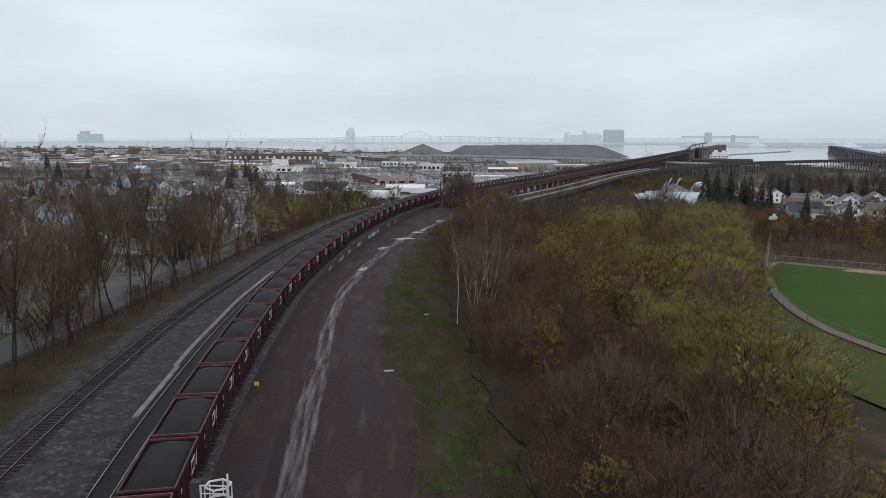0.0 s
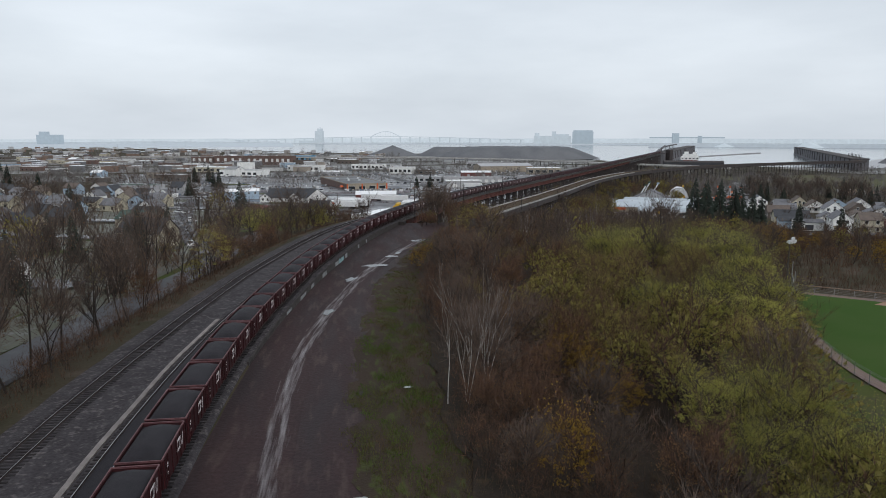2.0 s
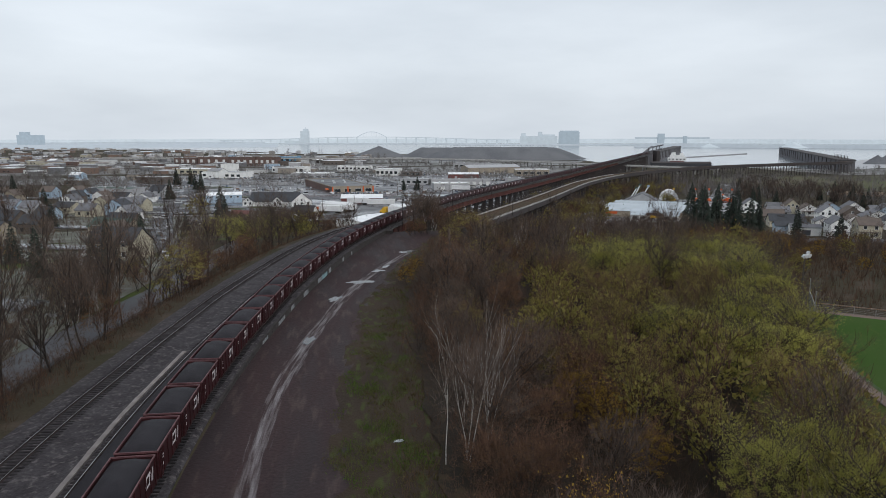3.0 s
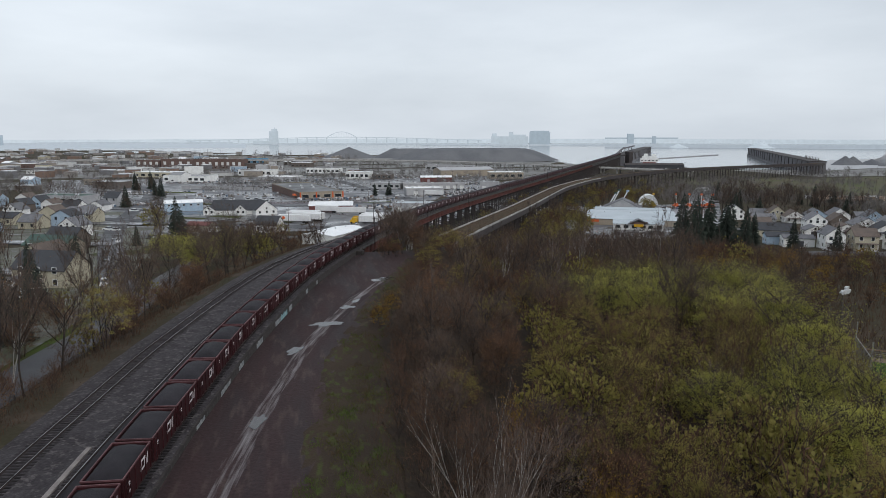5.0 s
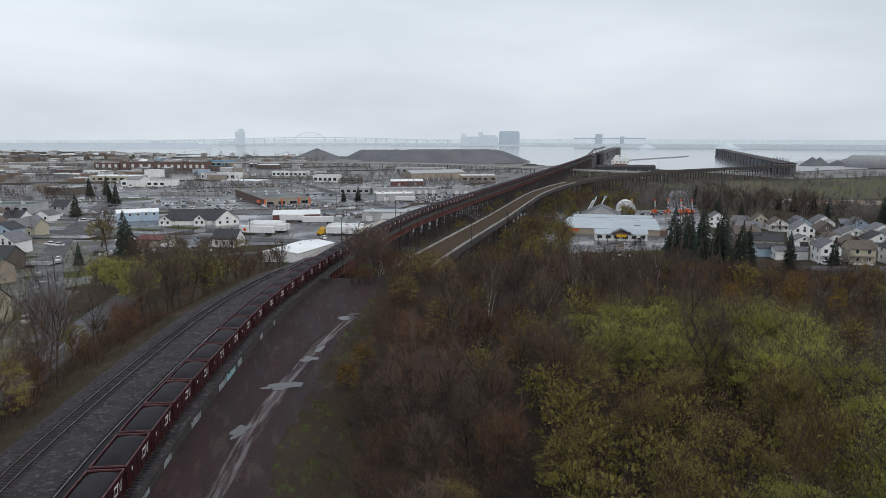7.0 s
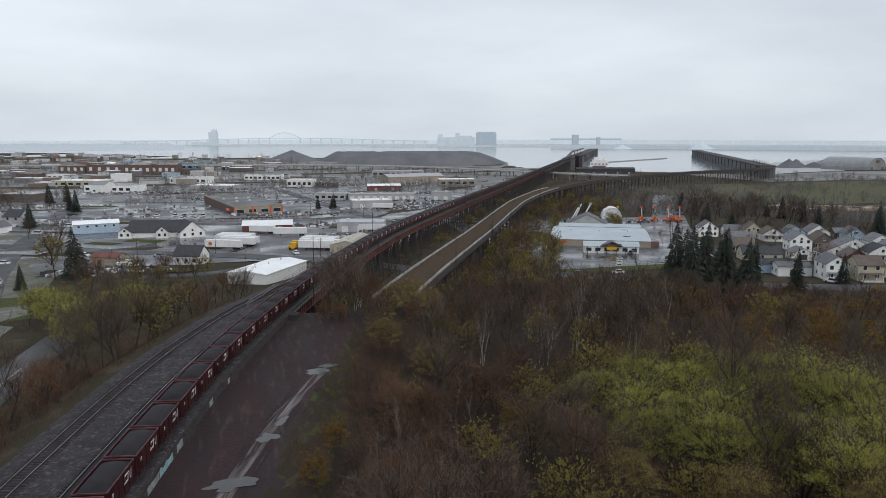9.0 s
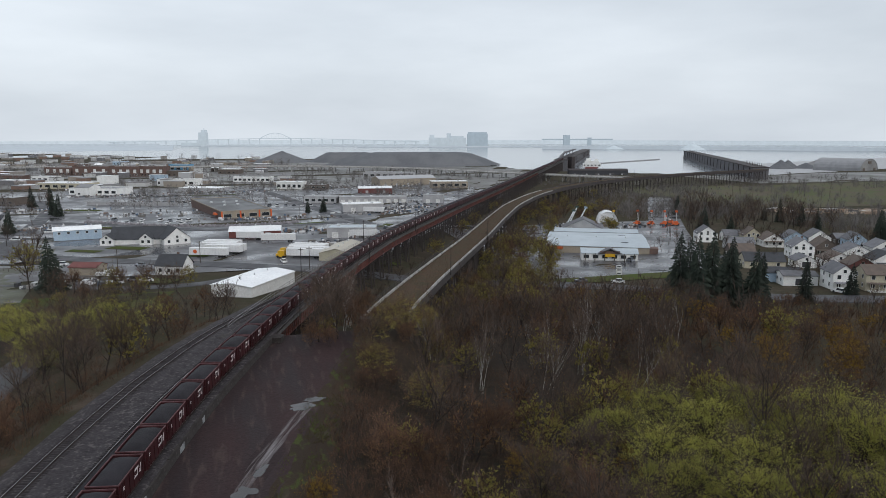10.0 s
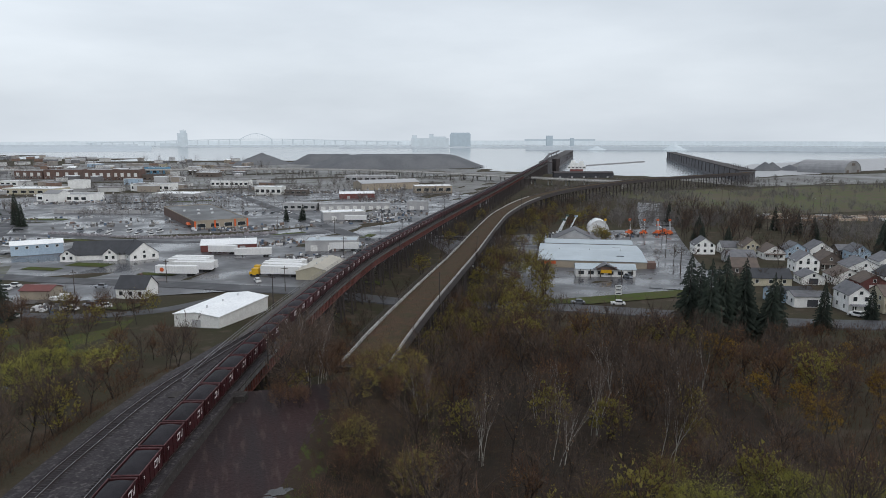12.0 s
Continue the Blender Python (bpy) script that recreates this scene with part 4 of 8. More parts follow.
    for a, c, w, q in ((0, 0.72, 0.50, 0.12), (0, 0.53, 0.42, 0.11), (0.03, 0.12, 0.34, 0.07), (-0.02, 0.0, 0.26, 0.07)):
        h["marking"].append(Geo().box(0, a, c, 0.012, w, q).mesh("marking", M_carmark))
    ld = Geo()
    for sx in (-0.22, 0.22):
        ld.beam((0, sx, 0), (0, sx, 2.1), 0.05, 0.05)
    for k in range(6):
        ld.beam((0, -0.22, 0.15 + 0.36 * k), (0, 0.22, 0.15 + 0.36 * k), 0.05, 0.05)
    h["ladder"] = ld.mesh("ladder", M_carred)
    return h


CM = car_meshes()


def ore_car(m, fine, k):
    t = thing("ore_car", "oxide-red ore hopper car heaped with dark pellets", "rail car", m, "ore train")
    x, y = CAR_W / 2, CAR_L / 2
    part("body", CM["body"], None, t)
    part("top_rail", CM["top_rail"], None, t, "worn pinkish top rail")
    part("ore_load", CM["ore_load"][k % 4], None, t, "heaped dark ore pellets", pose(0, 0, 0, 0, 0, 180 * (k % 3 == 0)))
    if k > 62:
        return
    part("emblem", CM["emblem"], None, t, "white painted emblem", pose(x + 0.065, 1.35, 1.72) @ Matrix.Diagonal((1, 1.35, 1.45, 1)))
    for me in CM["marking"] if k < 12 else CM["marking"][:2] if k < 32 else CM["marking"][:1]:
        part("marking", me, None, t, "white painted bar", pose(x + 0.067, -2.2, 1.65))
    for sy in (-1, 1):
        bg = part("bogie", CM["bogie"], None, t, m=pose(0, sy * 1.95, 0))
        if fine:
            for sx in (-0.75, 0.75):
                for wy in (-0.78, 0.78):
                    part("wheel", CM["wheel"], None, bg, m=pose(sx, wy, 0.42))
    if fine:
        for sx in (-1, 1):
            for i in range(6):
                yy = -y + 0.25 + i * (CAR_L - 0.5) / 5
                part("rib", CM["rib"], None, t, m=pose(sx * (x + 0.02), yy, 1.06))
            part("ladder", CM["ladder"], None, t, m=pose(sx * (x + 0.1), -y + 0.55, 0.95))
        for sy in (-1, 1):
            part("end_rib", CM["end_rib"], None, t, m=pose(0, sy * (y + 0.03), 2.1))
            part("coupler", CM["coupler"], None, t, m=pose(0, sy * (y + 0.22), 0) @ pose(0, 0, 0, 0, 0, 0 if sy > 0 else 180))
        for me, zz in zip(CM["marking"], (1.94, 1.95)):
            part("end_marking", me, None, t, "white painted bar", pose(0.85, -y - 0.02, zz, 0, 0, 90))


PITCH = 7.05
s = train_line.s_of_y(42.6) + CAR_L / 2 - 3 * PITCH
k = 0
while s < train_line.length - 6:
    ore_car(train_line.place(s, 0.0, 0.0), k < 32, k)
    s += PITCH
    k += 1

# ---- trees ----
def grow(g_wood, tips, rnd, base, heading, length, radius, level, levels, spread, lift, kids, first=0.3):
    """One limb in bent pieces, with smaller limbs on it; the ends of the last ones go to tips."""
    n = 3 if level == 0 else 2
    p, d = Vector(base), Vector(heading).normalized()
    nodes = [(p.copy(), radius)]
    for i in range(n):
        d = (d + Vector((rnd.uniform(-1, 1), rnd.uniform(-1, 1), rnd.uniform(-0.3, 0.6) + lift)) * 0.16).normalized()
        q = p + d * (length / n)
        r1 = radius * (1 - 0.55 * (i + 1) / n)
        g_wood.tube(p, q, nodes[-1][1], r1, 5 if level == 0 else 3, caps=False)
        nodes.append((q.copy(), r1))
        p = q
    if level == levels:
        tips.append((nodes[0][0], p.copy(), d.copy()))
        return
    for k in range(kids[level]):
        u = rnd.uniform(first, 1.0) if level == 0 else rnd.uniform(0.25, 1.0)
        i = min(int(u * n), n - 1)
        start = nodes[i][0].lerp(nodes[i + 1][0], u * n - i)
        side = Vector((rnd.gauss(0, 1), rnd.gauss(0, 1), 0)).normalized()
        way = (d * (1 - spread) + side * spread + Vector((0, 0, lift))).normalized()
        grow(g_wood, tips, rnd, start, way, length * rnd.uniform(0.5, 0.72), nodes[i][1] * 0.55, level + 1, levels, spread, lift, kids)
    tips.append((nodes[-2][0], p.copy(), d.copy()))


def make_tree(seed, h, stems=1, levels=2, kids=(7, 5), spread=0.55, lift=0.25, twigs=0, twig_len=0.9, leaves=0, leaf=0.2, droop=0.0, trunk_r=0.16, lean=0.12, wide=0.36, low=0.3, clumps=60, thin=0.03, first=0.3, foot=0.35):
    """Limbs, twigs as fine slivers, and leaf sprays in uneven clumps about the limb ends and the crown's outside."""
    rnd = random.Random(seed)
    wood, tips = Geo(), []
    for k in range(stems):
        a = rnd.uniform(0, math.tau)
        off = 0.0 if stems == 1 else foot * rnd.uniform(0.4, 1.0)
        hd = (math.cos(a) * lean * (2.2 if stems > 1 else 1), math.sin(a) * lean * (2.2 if stems > 1 else 1), 1)
        grow(wood, tips, rnd, (math.cos(a) * off, math.sin(a) * off, -0.4), hd, h * rnd.uniform(0.72, 0.86), trunk_r * rnd.uniform(0.8, 1.1), 0, levels, spread, lift, kids, first)
    mid, rz, rx = h * (1 + low) / 2, h * (1 - low) / 2, h * wide
    spots = []
    while len(spots) < clumps:
        d = Vector((rnd.gauss(0, 1), rnd.gauss(0, 1), rnd.gauss(0.45, 0.9))).normalized()
        r = rnd.uniform(0.62, 1.0) ** 0.7 * (1 + 0.16 * noise.noise(d * 2.3 + Vector((seed, 0, 0))))
        spots.append((Vector((d.x * rx * r, d.y * rx * r, mid + d.z * rz * r)), d, rnd.uniform(0.5, 1.3)))
    tw, lf = Geo(), Geo()
    for i in range(twigs):
        if rnd.random() < 0.5:
            a, b, d = rnd.choice(tips)
            p = a.lerp(b, rnd.uniform(0.1, 1.05))
        else:
            c, d, k = rnd.choice(spots)
            p = c + Vector((rnd.gauss(0, 0.5), rnd.gauss(0, 0.5), rnd.gauss(0, 0.5))) * (h / 9)
        way = (d * 0.5 + Vector((rnd.gauss(0, 0.45), rnd.gauss(0, 0.45), rnd.gauss(0.7, 0.4)))).normalized()
        q = p + way * twig_len * rnd.uniform(0.5, 1.4)
        u = way.cross(Vector((rnd.gauss(0, 1), rnd.gauss(0, 1), rnd.gauss(0, 1)))).normalized() * rnd.uniform(0.6, 1.2) * thin
        tw.add([p - u, p + u, q], [(0, 1, 2)])
    for i in range(leaves):
        if rnd.random() < 0.25:
            a, b, d = rnd.choice(tips)
            p = a.lerp(b, rnd.uniform(0.05, 1.2)) + Vector((rnd.gauss(0, 0.4), rnd.gauss(0, 0.4), rnd.gauss(0, 0.35) - droop * rnd.random()))
        else:
            c, d, k = rnd.choice(spots)
            p = c + Vector((rnd.gauss(0, 0.5), rnd.gauss(0, 0.5), abs(rnd.gauss(0, 0.45)) - 0.35 - droop * rnd.random() * 2)) * k * (h / 11)
        out = Vector((p.x, p.y, 0)) * (0.5 / (0.1 + math.hypot(p.x, p.y)))
        u = (out + Vector((rnd.gauss(0, 0.5), rnd.gauss(0, 0.5), rnd.gauss(0.9, 0.5)))).normalized()
        w = u.cross(Vector((rnd.gauss(0, 1), rnd.gauss(0, 1), rnd.gauss(0, 1)))).normalized()
        s = leaf * rnd.uniform(0.5, 1.5)
        lf.add([p - w * s * 0.36, p + w * s * 0.36 + u * s * 0.15, p + u * s * 0.95], [(0, 1, 2)])
    return wood, tw, lf


TREES = {}


def tree_kind(key, label, wood_m, twig_m, leaf_m, name="tree", variants=2, seed=0, **kw):
    TREES[key] = []
    for v in range(variants):
        wood, tw, lf = make_tree(seed * 31 + v * 7 + 3, **kw)
        ms = [("trunk", wood, wood_m)]
        if tw.v:
            ms.append(("twig_mass", tw, twig_m))
        if lf.v:
            ms.append(("crown", lf, leaf_m))
        TREES[key].append((name, label, [(nm, g, mt, g.mesh(nm, mt, nm == "trunk")) for nm, g, mt in ms]))


tree_kind("bare", "bare grey-brown deciduous tree in early spring", M_bark, M_twig, M_leafbrown, variants=3, seed=1, h=9.5, levels=2, kids=(7, 3), twigs=1700, twig_len=1.1, leaves=450, leaf=0.13)
tree_kind("tall", "tall slender bare tree in early spring", M_bark, M_twig, M_leafbrown, variants=3, seed=9, h=14.0, stems=1, levels=2, kids=(10, 3), spread=0.5, lift=0.35, twigs=1500, twig_len=1.5, leaves=300, leaf=0.14, wide=0.21, low=0.45, lean=0.1, trunk_r=0.13, thin=0.022, first=0.42)
tree_kind("russet", "russet budding shrub-like tree in the wood", M_bark, M_twigred, M_leafbrown, variants=3, seed=2, h=6.8, stems=4, levels=2, kids=(5, 3), twigs=2100, twig_len=1.1, leaves=2200, leaf=0.12, thin=0.022, trunk_r=0.07, wide=0.42, low=0.1, clumps=80)
tree_kind("olive", "tree with sparse olive-yellow spring leaves", M_bark, M_twigred, M_leafol, variants=3, seed=3, h=8.0, stems=3, levels=2, kids=(7, 4), twigs=1100, twig_len=1.2, leaves=6200, leaf=0.112, trunk_r=0.09, wide=0.42, low=0.2, clumps=80, thin=0.022)
tree_kind("willow", "broad willow in fresh yellow-green leaf", M_bark, M_twig, M_leafwil, variants=3, seed=4, h=9.0, stems=3, levels=2, kids=(8, 4), spread=0.66, twigs=1200, twig_len=1.3, leaves=11500, leaf=0.15, droop=0.25, trunk_r=0.2, wide=0.56, low=0.34, clumps=120, thin=0.025)
tree_kind("willownear", "broad willow in fresh yellow-green leaf", M_bark, M_twig, M_leafwil, variants=2, seed=44, h=9.0, stems=3, levels=2, kids=(8, 4), spread=0.66, twigs=1800, twig_len=1.2, leaves=18500, leaf=0.12, droop=0.25, trunk_r=0.2, wide=0.54, low=0.3, clumps=150, thin=0.018)
tree_kind("amber", "small tree with amber spring buds", M_bark, M_twigred, M_leaforange, variants=2, seed=5, h=6.0, stems=2, levels=2, kids=(7, 4), twigs=1100, twig_len=0.9, leaves=3600, leaf=0.155, trunk_r=0.1, wide=0.42, low=0.15)
tree_kind("birch", "bare white-barked clump of birch", M_birch, M_twig, M_leafbrown, variants=2, seed=6, h=10.0, stems=4, levels=2, kids=(3, 2), spread=0.35, lift=0.5, twigs=1500, twig_len=1.2, trunk_r=0.07, lean=0.055, wide=0.2, thin=0.022, first=0.4, foot=1.5, low=0.4)
tree_kind("shrub", "dense bare shrub at the wood's edge", M_bark, M_twigred, M_leafbrown, variants=3, seed=15, h=4.2, stems=5, levels=1, kids=(4,), twigs=260, twig_len=1.0, leaves=150, leaf=0.1, trunk_r=0.035, wide=0.5, low=0.05, thin=0.022, clumps=70)
tree_kind("barefar", "bare grey-brown deciduous tree in early spring", M_bark, M_twig, M_leafbrown, variants=3, seed=7, h=10.5, levels=1, kids=(8,), wide=0.3, first=0.4, twigs=340, twig_len=1.9, leaves=80, leaf=0.24, thin=0.045, low=0.25)
tree_kind("russetfar", "russet budding tree of the farther wood", M_bark, M_twigred, M_leafbrown, variants=3, seed=12, h=8.0, stems=2, levels=1, kids=(6,), twigs=360, twig_len=1.7, leaves=210, leaf=0.34, thin=0.05, wide=0.42, low=0.1)
tree_kind("amberfar", "small tree with amber spring buds", M_bark, M_twigred, M_leaforange, variants=2, seed=17, h=6.5, stems=2, levels=1, kids=(6,), twigs=200, twig_len=1.3, leaves=700, leaf=0.34, trunk_r=0.1, thin=0.05, wide=0.42, low=0.15)
tree_kind("olivefar", "tree with sparse olive-yellow spring leaves", M_bark, M_twigred, M_leafol, variants=2, seed=8, h=8.0, stems=2, levels=1, kids=(8,), twigs=220, twig_len=1.6, leaves=620, leaf=0.45, trunk_r=0.12, thin=0.05, wide=0.44, low=0.12)


def make_spruce(seed, h=10.0, r=2.3, tiers=30):
    rnd = random.Random(seed)
    wood, crown = Geo(), Geo()
    wood.tube((0, 0, -0.4), (0, 0, h), 0.17, 0.02, 6)
    for i in range(tiers):
        u = i / (tiers - 1)
        z = 0.7 + (h - 1.0) * u
        rr = r * (1 - u) ** 0.85 + 0.1
        n = int(6 + 12 * (1 - u))
        for k in range(n):
            a = math.tau * (k + rnd.random() * 0.9) / n
            ln = rr * rnd.uniform(0.6, 1.15)
            tip = Vector((math.cos(a) * ln, math.sin(a) * ln, z - 0.30 * ln + rnd.uniform(-0.15, 0.15)))
            root = Vector((0, 0, z + 0.1))
            side = Vector((-math.sin(a), math.cos(a), 0)) * (0.12 + 0.10 * ln)
            for j in range(3):
                p, q = root.lerp(tip, 0.25 + 0.25 * j), root.lerp(tip, min(0.55 + 0.24 * j, 1.0))
                sg = side * (1.0 - 0.2 * j) * rnd.uniform(0.7, 1.25)
                crown.add([p, q + sg - Vector((0, 0, 0.2)), q + (q - p) * 0.25 + Vector((0, 0, 0.05)), q - sg - Vector((0, 0, 0.2))], [(0, 1, 2), (0, 2, 3)])
    return wood, crown


TREES["spruce"] = []
for v in range(3):
    wood, crown = make_spruce(50 + v, 10.0, 2.2 + 0.3 * v)
    TREES["spruce"].append(("spruce_tree", "tall dark green spruce tree", [("trunk", wood, M_bark, wood.mesh("trunk", M_bark)), ("crown", crown, M_needle, crown.mesh("crown", M_needle))]))

tree_rnd = random.Random(11)


MASS = {"v": [], "f": [], "m": [], "mats": [], "n": 0}


def tree(key, x, y, k=1.0, z=None, group="", single=True):
    """A tree of a kind, standing on the ground; or, past the nearest ones, joined to the mass of the farther wood."""
    name, label, ms = tree_rnd.choice(TREES[key])
    zz = ground_z(x, y) if z is None else z
    m = pose(x, y, zz - 0.15, tree_rnd.uniform(-3, 3), tree_rnd.uniform(-3, 3), tree_rnd.uniform(0, 360)) @ Matrix.Diagonal((k, k, k * tree_rnd.uniform(0.93, 1.08), 1))
    if not single:
        r = np.array(m.to_3x3())
        for nm, g, mt, me in ms:
            if mt not in MASS["mats"]:
                MASS["mats"].append(mt)
            v = np.array([tuple(q) for q in g.v]) @ r.T + np.array(m.translation)
            n0 = MASS["n"]
            MASS["v"].append(v)
            MASS["f"] += [tuple(i + n0 for i in q) for q in g.f]
            MASS["m"] += [MASS["mats"].index(mt)] * len(g.f)
            MASS["n"] += len(v)
        return None
    t = thing(name, label, "tree", group=group or "trees")
    t.matrix_basis = m
    for nm, g, mt, me in ms:
        tagged(part(nm, me, None, t), kind="stuff" if nm != "trunk" else "")
    return t


taken = []

# Plots of the neighbourhood beside the railway, in rows along its streets.
plot_rnd = random.Random(63)
PLOTS = []
for row in range(11):
    for col in range(16):
        u, v = -30 - 17 * col + plot_rnd.uniform(-2, 2), 120 + 40 * row + (11 if col % 2 else -3) + plot_rnd.uniform(-2, 2)
        px, py = u * 0.92 - 0.10 * v, v - 0.39 * u
        if 150 < py < 560 and -70 - 0.62 * py < px < -88 - 0.06 * py and plot_rnd.random() < 0.8 and not (-180 < px < -140 and 530 < py < 562):
            PLOTS.append((px, py))
            taken.append((px, py))


def street_x(y):
    """Middle of the street along the railway."""
    return float(np.interp(y, [-20, 40, 75, 95, 115, 135, 155, 175, 195, 220, 240, 262], [-60, -52, -46, -42, -39.5, -37, -35.5, -34, -33.5, -33, -32, -30]))



def side_x(y):
    """Middle of the side street that leaves the railway."""
    return float(np.interp(y, [199, 215, 243, 276, 308, 340, 372, 420, 500], [-37, -42, -50.5, -60, -69, -77, -84, -93, -104]))


def free(x, y, gap):
    for a, b in taken:
        if (a - x) ** 2 + (b - y) ** 2 < gap * gap:
            return False
    taken.append((x, y))
    return True


# Willows and other marked crowns of the wood beside the ball field.
for x, y, k in ((57, 150, 0.95), (65, 153, 1.0), (71, 151, 1.0), (47, 149, 0.9), (53, 144, 0.95), (61, 141, 0.95), (68, 139, 0.95), (72, 144, 0.95), (77, 150, 0.95), (69, 168, 0.95), (66, 160, 0.95), (76, 160, 1.0), (60, 161, 0.95), (52, 157, 0.9), (58, 169, 0.9), (82, 157, 0.85), (50, 166, 0.85),
                (31, 71, 0.8), (35, 67, 0.85), (38, 62, 0.75), (34, 60, 0.85), (36, 55, 0.75), (30, 63, 0.75), (29, 55, 0.7), (33, 51, 0.75), (37, 74, 0.8)):
    taken.append((x, y))
    tree("willow" if y > 100 else "willownear", x, y, k, group="willows in the wood")
for x, y, k in ((36, 115, 0.95), (44, 121, 1.05), (52, 119, 1.1), (54, 110, 1.0), (49, 97, 0.95), (43, 88, 0.95), (38, 80, 0.85), (47, 134, 1.0), (50, 106, 1.0), (56, 128, 1.1), (61, 119, 1.1), (59, 111, 1.0), (64, 127, 1.1), (46, 113, 1.05), (40, 128, 1.0), (55, 103, 0.95), (60, 134, 1.0), (32, 84, 0.8), (54, 96, 0.85), (44, 97, 0.9), (40, 141, 0.9),
                (42, 108, 0.9), (34, 112, 0.85), (28, 102, 0.9), (31, 96, 0.85), (30, 90, 0.85), (24, 98, 0.8), (43, 78, 0.9), (29, 43, 0.8), (33, 190, 0.9), (74, 190, 0.8), (27, 195, 0.8), (24, 52, 0.7), (17, 118, 0.7), (60, 178, 0.9), (50, 175, 0.9), (38, 158, 0.8), (29, 124, 0.75)):
    taken.append((x, y))
    leafy_one = x > 41 and 90 < y < 150 and (x * 7 + y * 3) % 5 > 1.5
    tree("willow" if leafy_one else "olive", x, y, k, group="willows in the wood" if leafy_one else "trees in the wood")
for x, y, k in ((23, 92, 0.9), (25, 86, 0.8), (26, 80, 0.75), (25, 89, 0.9), (96, 190, 1.0), (104, 184, 1.1), (112, 190, 1.0), (12, 152, 0.6), (15, 160, 0.6), (120, 200, 1)):
    taken.append((x, y))
    tree("amber", x, y, k, group="trees in the wood")
for x, y, k in ((9.5, 80, 0.9), (12.5, 86, 0.9), (14, 94, 0.9), (-37, 140, 1.1), (-39, 136, 1.0), (60, 156, 0.8), (70, 192, 0.9), (45, 200, 0.9), (62, 215, 0.9), (42, 216, 0.8), (66, 205, 1.1), (81, 222, 1.0), (88, 210, 1.1), (55, 196, 1.0)):
    taken.append((x, y))
    tree("birch", x, y, k, group="birches")


def field_edge(y):
    """The wood's edge toward the ball field and its lawn."""
    return float(np.interp(y, [10, 45, 70, 92, 120, 140, 150], [27, 32, 40, 51, 64, 74, 86]))


n = singles = 0
while n < 270:
    x, y = tree_rnd.uniform(7, 84), tree_rnd.uniform(-12, 176)
    if x < verge_x(y) + 2.0 + 2.5 * tree_rnd.random() or x > field_edge(y) or not free(x, y, 2.9):
        n += 0.3
        continue
    r = tree_rnd.random()
    if x > 27 and y < 140 and r < 0.62:
        r = 0.9
    key = "tall" if r < 0.2 and y > 110 else "russet" if r < 0.46 else "bare" if r < (0.88 if x < 24 else 0.66) else "olive" if r < 0.93 else "amber"
    k = tree_rnd.uniform(0.66, 1.05) * (0.7 if x < verge_x(y) + 6 else 1.0)
    near_one = singles < 120 and y > 26 and key != "olive"
    tree(key if near_one else {"bare": "barefar", "tall": "barefar", "russet": "russetfar", "olive": "olivefar"}.get(key, "amberfar"), x, y, k, group="trees in the wood", single=near_one)
    singles += near_one
    n += 1

n = 0
while n < 160:
    y = tree_rnd.uniform(12, 205)
    x = verge_x(y) + 1.2 + abs(tree_rnd.gauss(0, 9))
    n += 1
    if x < field_edge(min(y, 150)):
        tree("shrub", x, y, tree_rnd.uniform(0.6, 1.15), single=False)

n = 0
while n < 250:
    x, y = tree_rnd.uniform(16, 190), tree_rnd.uniform(140, 275)
    c = deck2_line.at(deck2_line.s_of_y(max(y, 215)))[0]
    if (y > 212 and x < c + 11) or (y < 214 and x < verge_x(y) + 3) or y > 277 - max(0, x - 80) * 0.42 or (x < 84 and y < 168) or not free(x, y, 3.9):
        n += 0.3
        continue
    r = tree_rnd.random()
    key = "barefar" if r < 0.5 else "russetfar" if r < 0.8 else "olivefar"
    if x > 90 and tree_rnd.random() < 0.3:
        key = "amberfar"
    tree(key, x, y, tree_rnd.uniform(0.8, 1.25) * (0.62 if x > 80 and y < 205 else 0.55 if x > 125 else 0.9), single=False)
    n += 1

n = 0
while n < 120:
    x, y = tree_rnd.uniform(46, 150), tree_rnd.uniform(205, 282)
    c = deck2_line.at(deck2_line.s_of_y(max(y, 215)))[0]
    if x < c + 10 or y > 278 - max(0, x - 100) * 0.42 or not free(x, y, 2.8):
        n += 0.3
        continue
    tree("barefar" if tree_rnd.random() < 0.6 else "russetfar", x, y, tree_rnd.uniform(0.75, 1.05) * (0.6 if x > 120 else 1), single=False)
    n += 1
for x, y, k in ((34, 221, 0.7), (38, 224, 0.7), (41, 221, 0.75), (31, 213, 0.7), (37, 216, 0.75), (43, 227, 0.7), (46, 224, 0.75), (33, 227, 0.5), (28, 212, 0.65), (42, 215, 0.8)):
    tree("olive" if k > 0.65 else "russet", x, y, k, group="trees at the viaducts' end")

# Trees between the viaducts and beyond the disused one.
for i in range(120):
    y = tree_rnd.uniform(216, 345)
    c = deck2_line.at(deck2_line.s_of_y(y))[0]
    lo, hi = (track_x(y) + 5, c - 6) if i % 3 == 0 else (c + 12, c + 46)
    x = tree_rnd.uniform(lo, max(hi, lo + 0.1))
    if hi - lo < 3 or (lo > c and y > 300 - (x - 60) * 0.35) or not free(x, y, 3.0):
        continue
    tree("barefar" if tree_rnd.random() < 0.6 else "russetfar" if tree_rnd.random() < 0.5 else "olivefar", x, y, tree_rnd.uniform(0.55, 0.95) * (0.75 if i % 3 == 0 else 1), single=False)
for x, y, k in ((22, 221, 1.05), (24, 226, 1.1), (27, 231, 1.0), (20.5, 217, 0.9), (24, 218, 0.9)):
    tree("bare", x, y, k, group="trees at the viaducts' end")
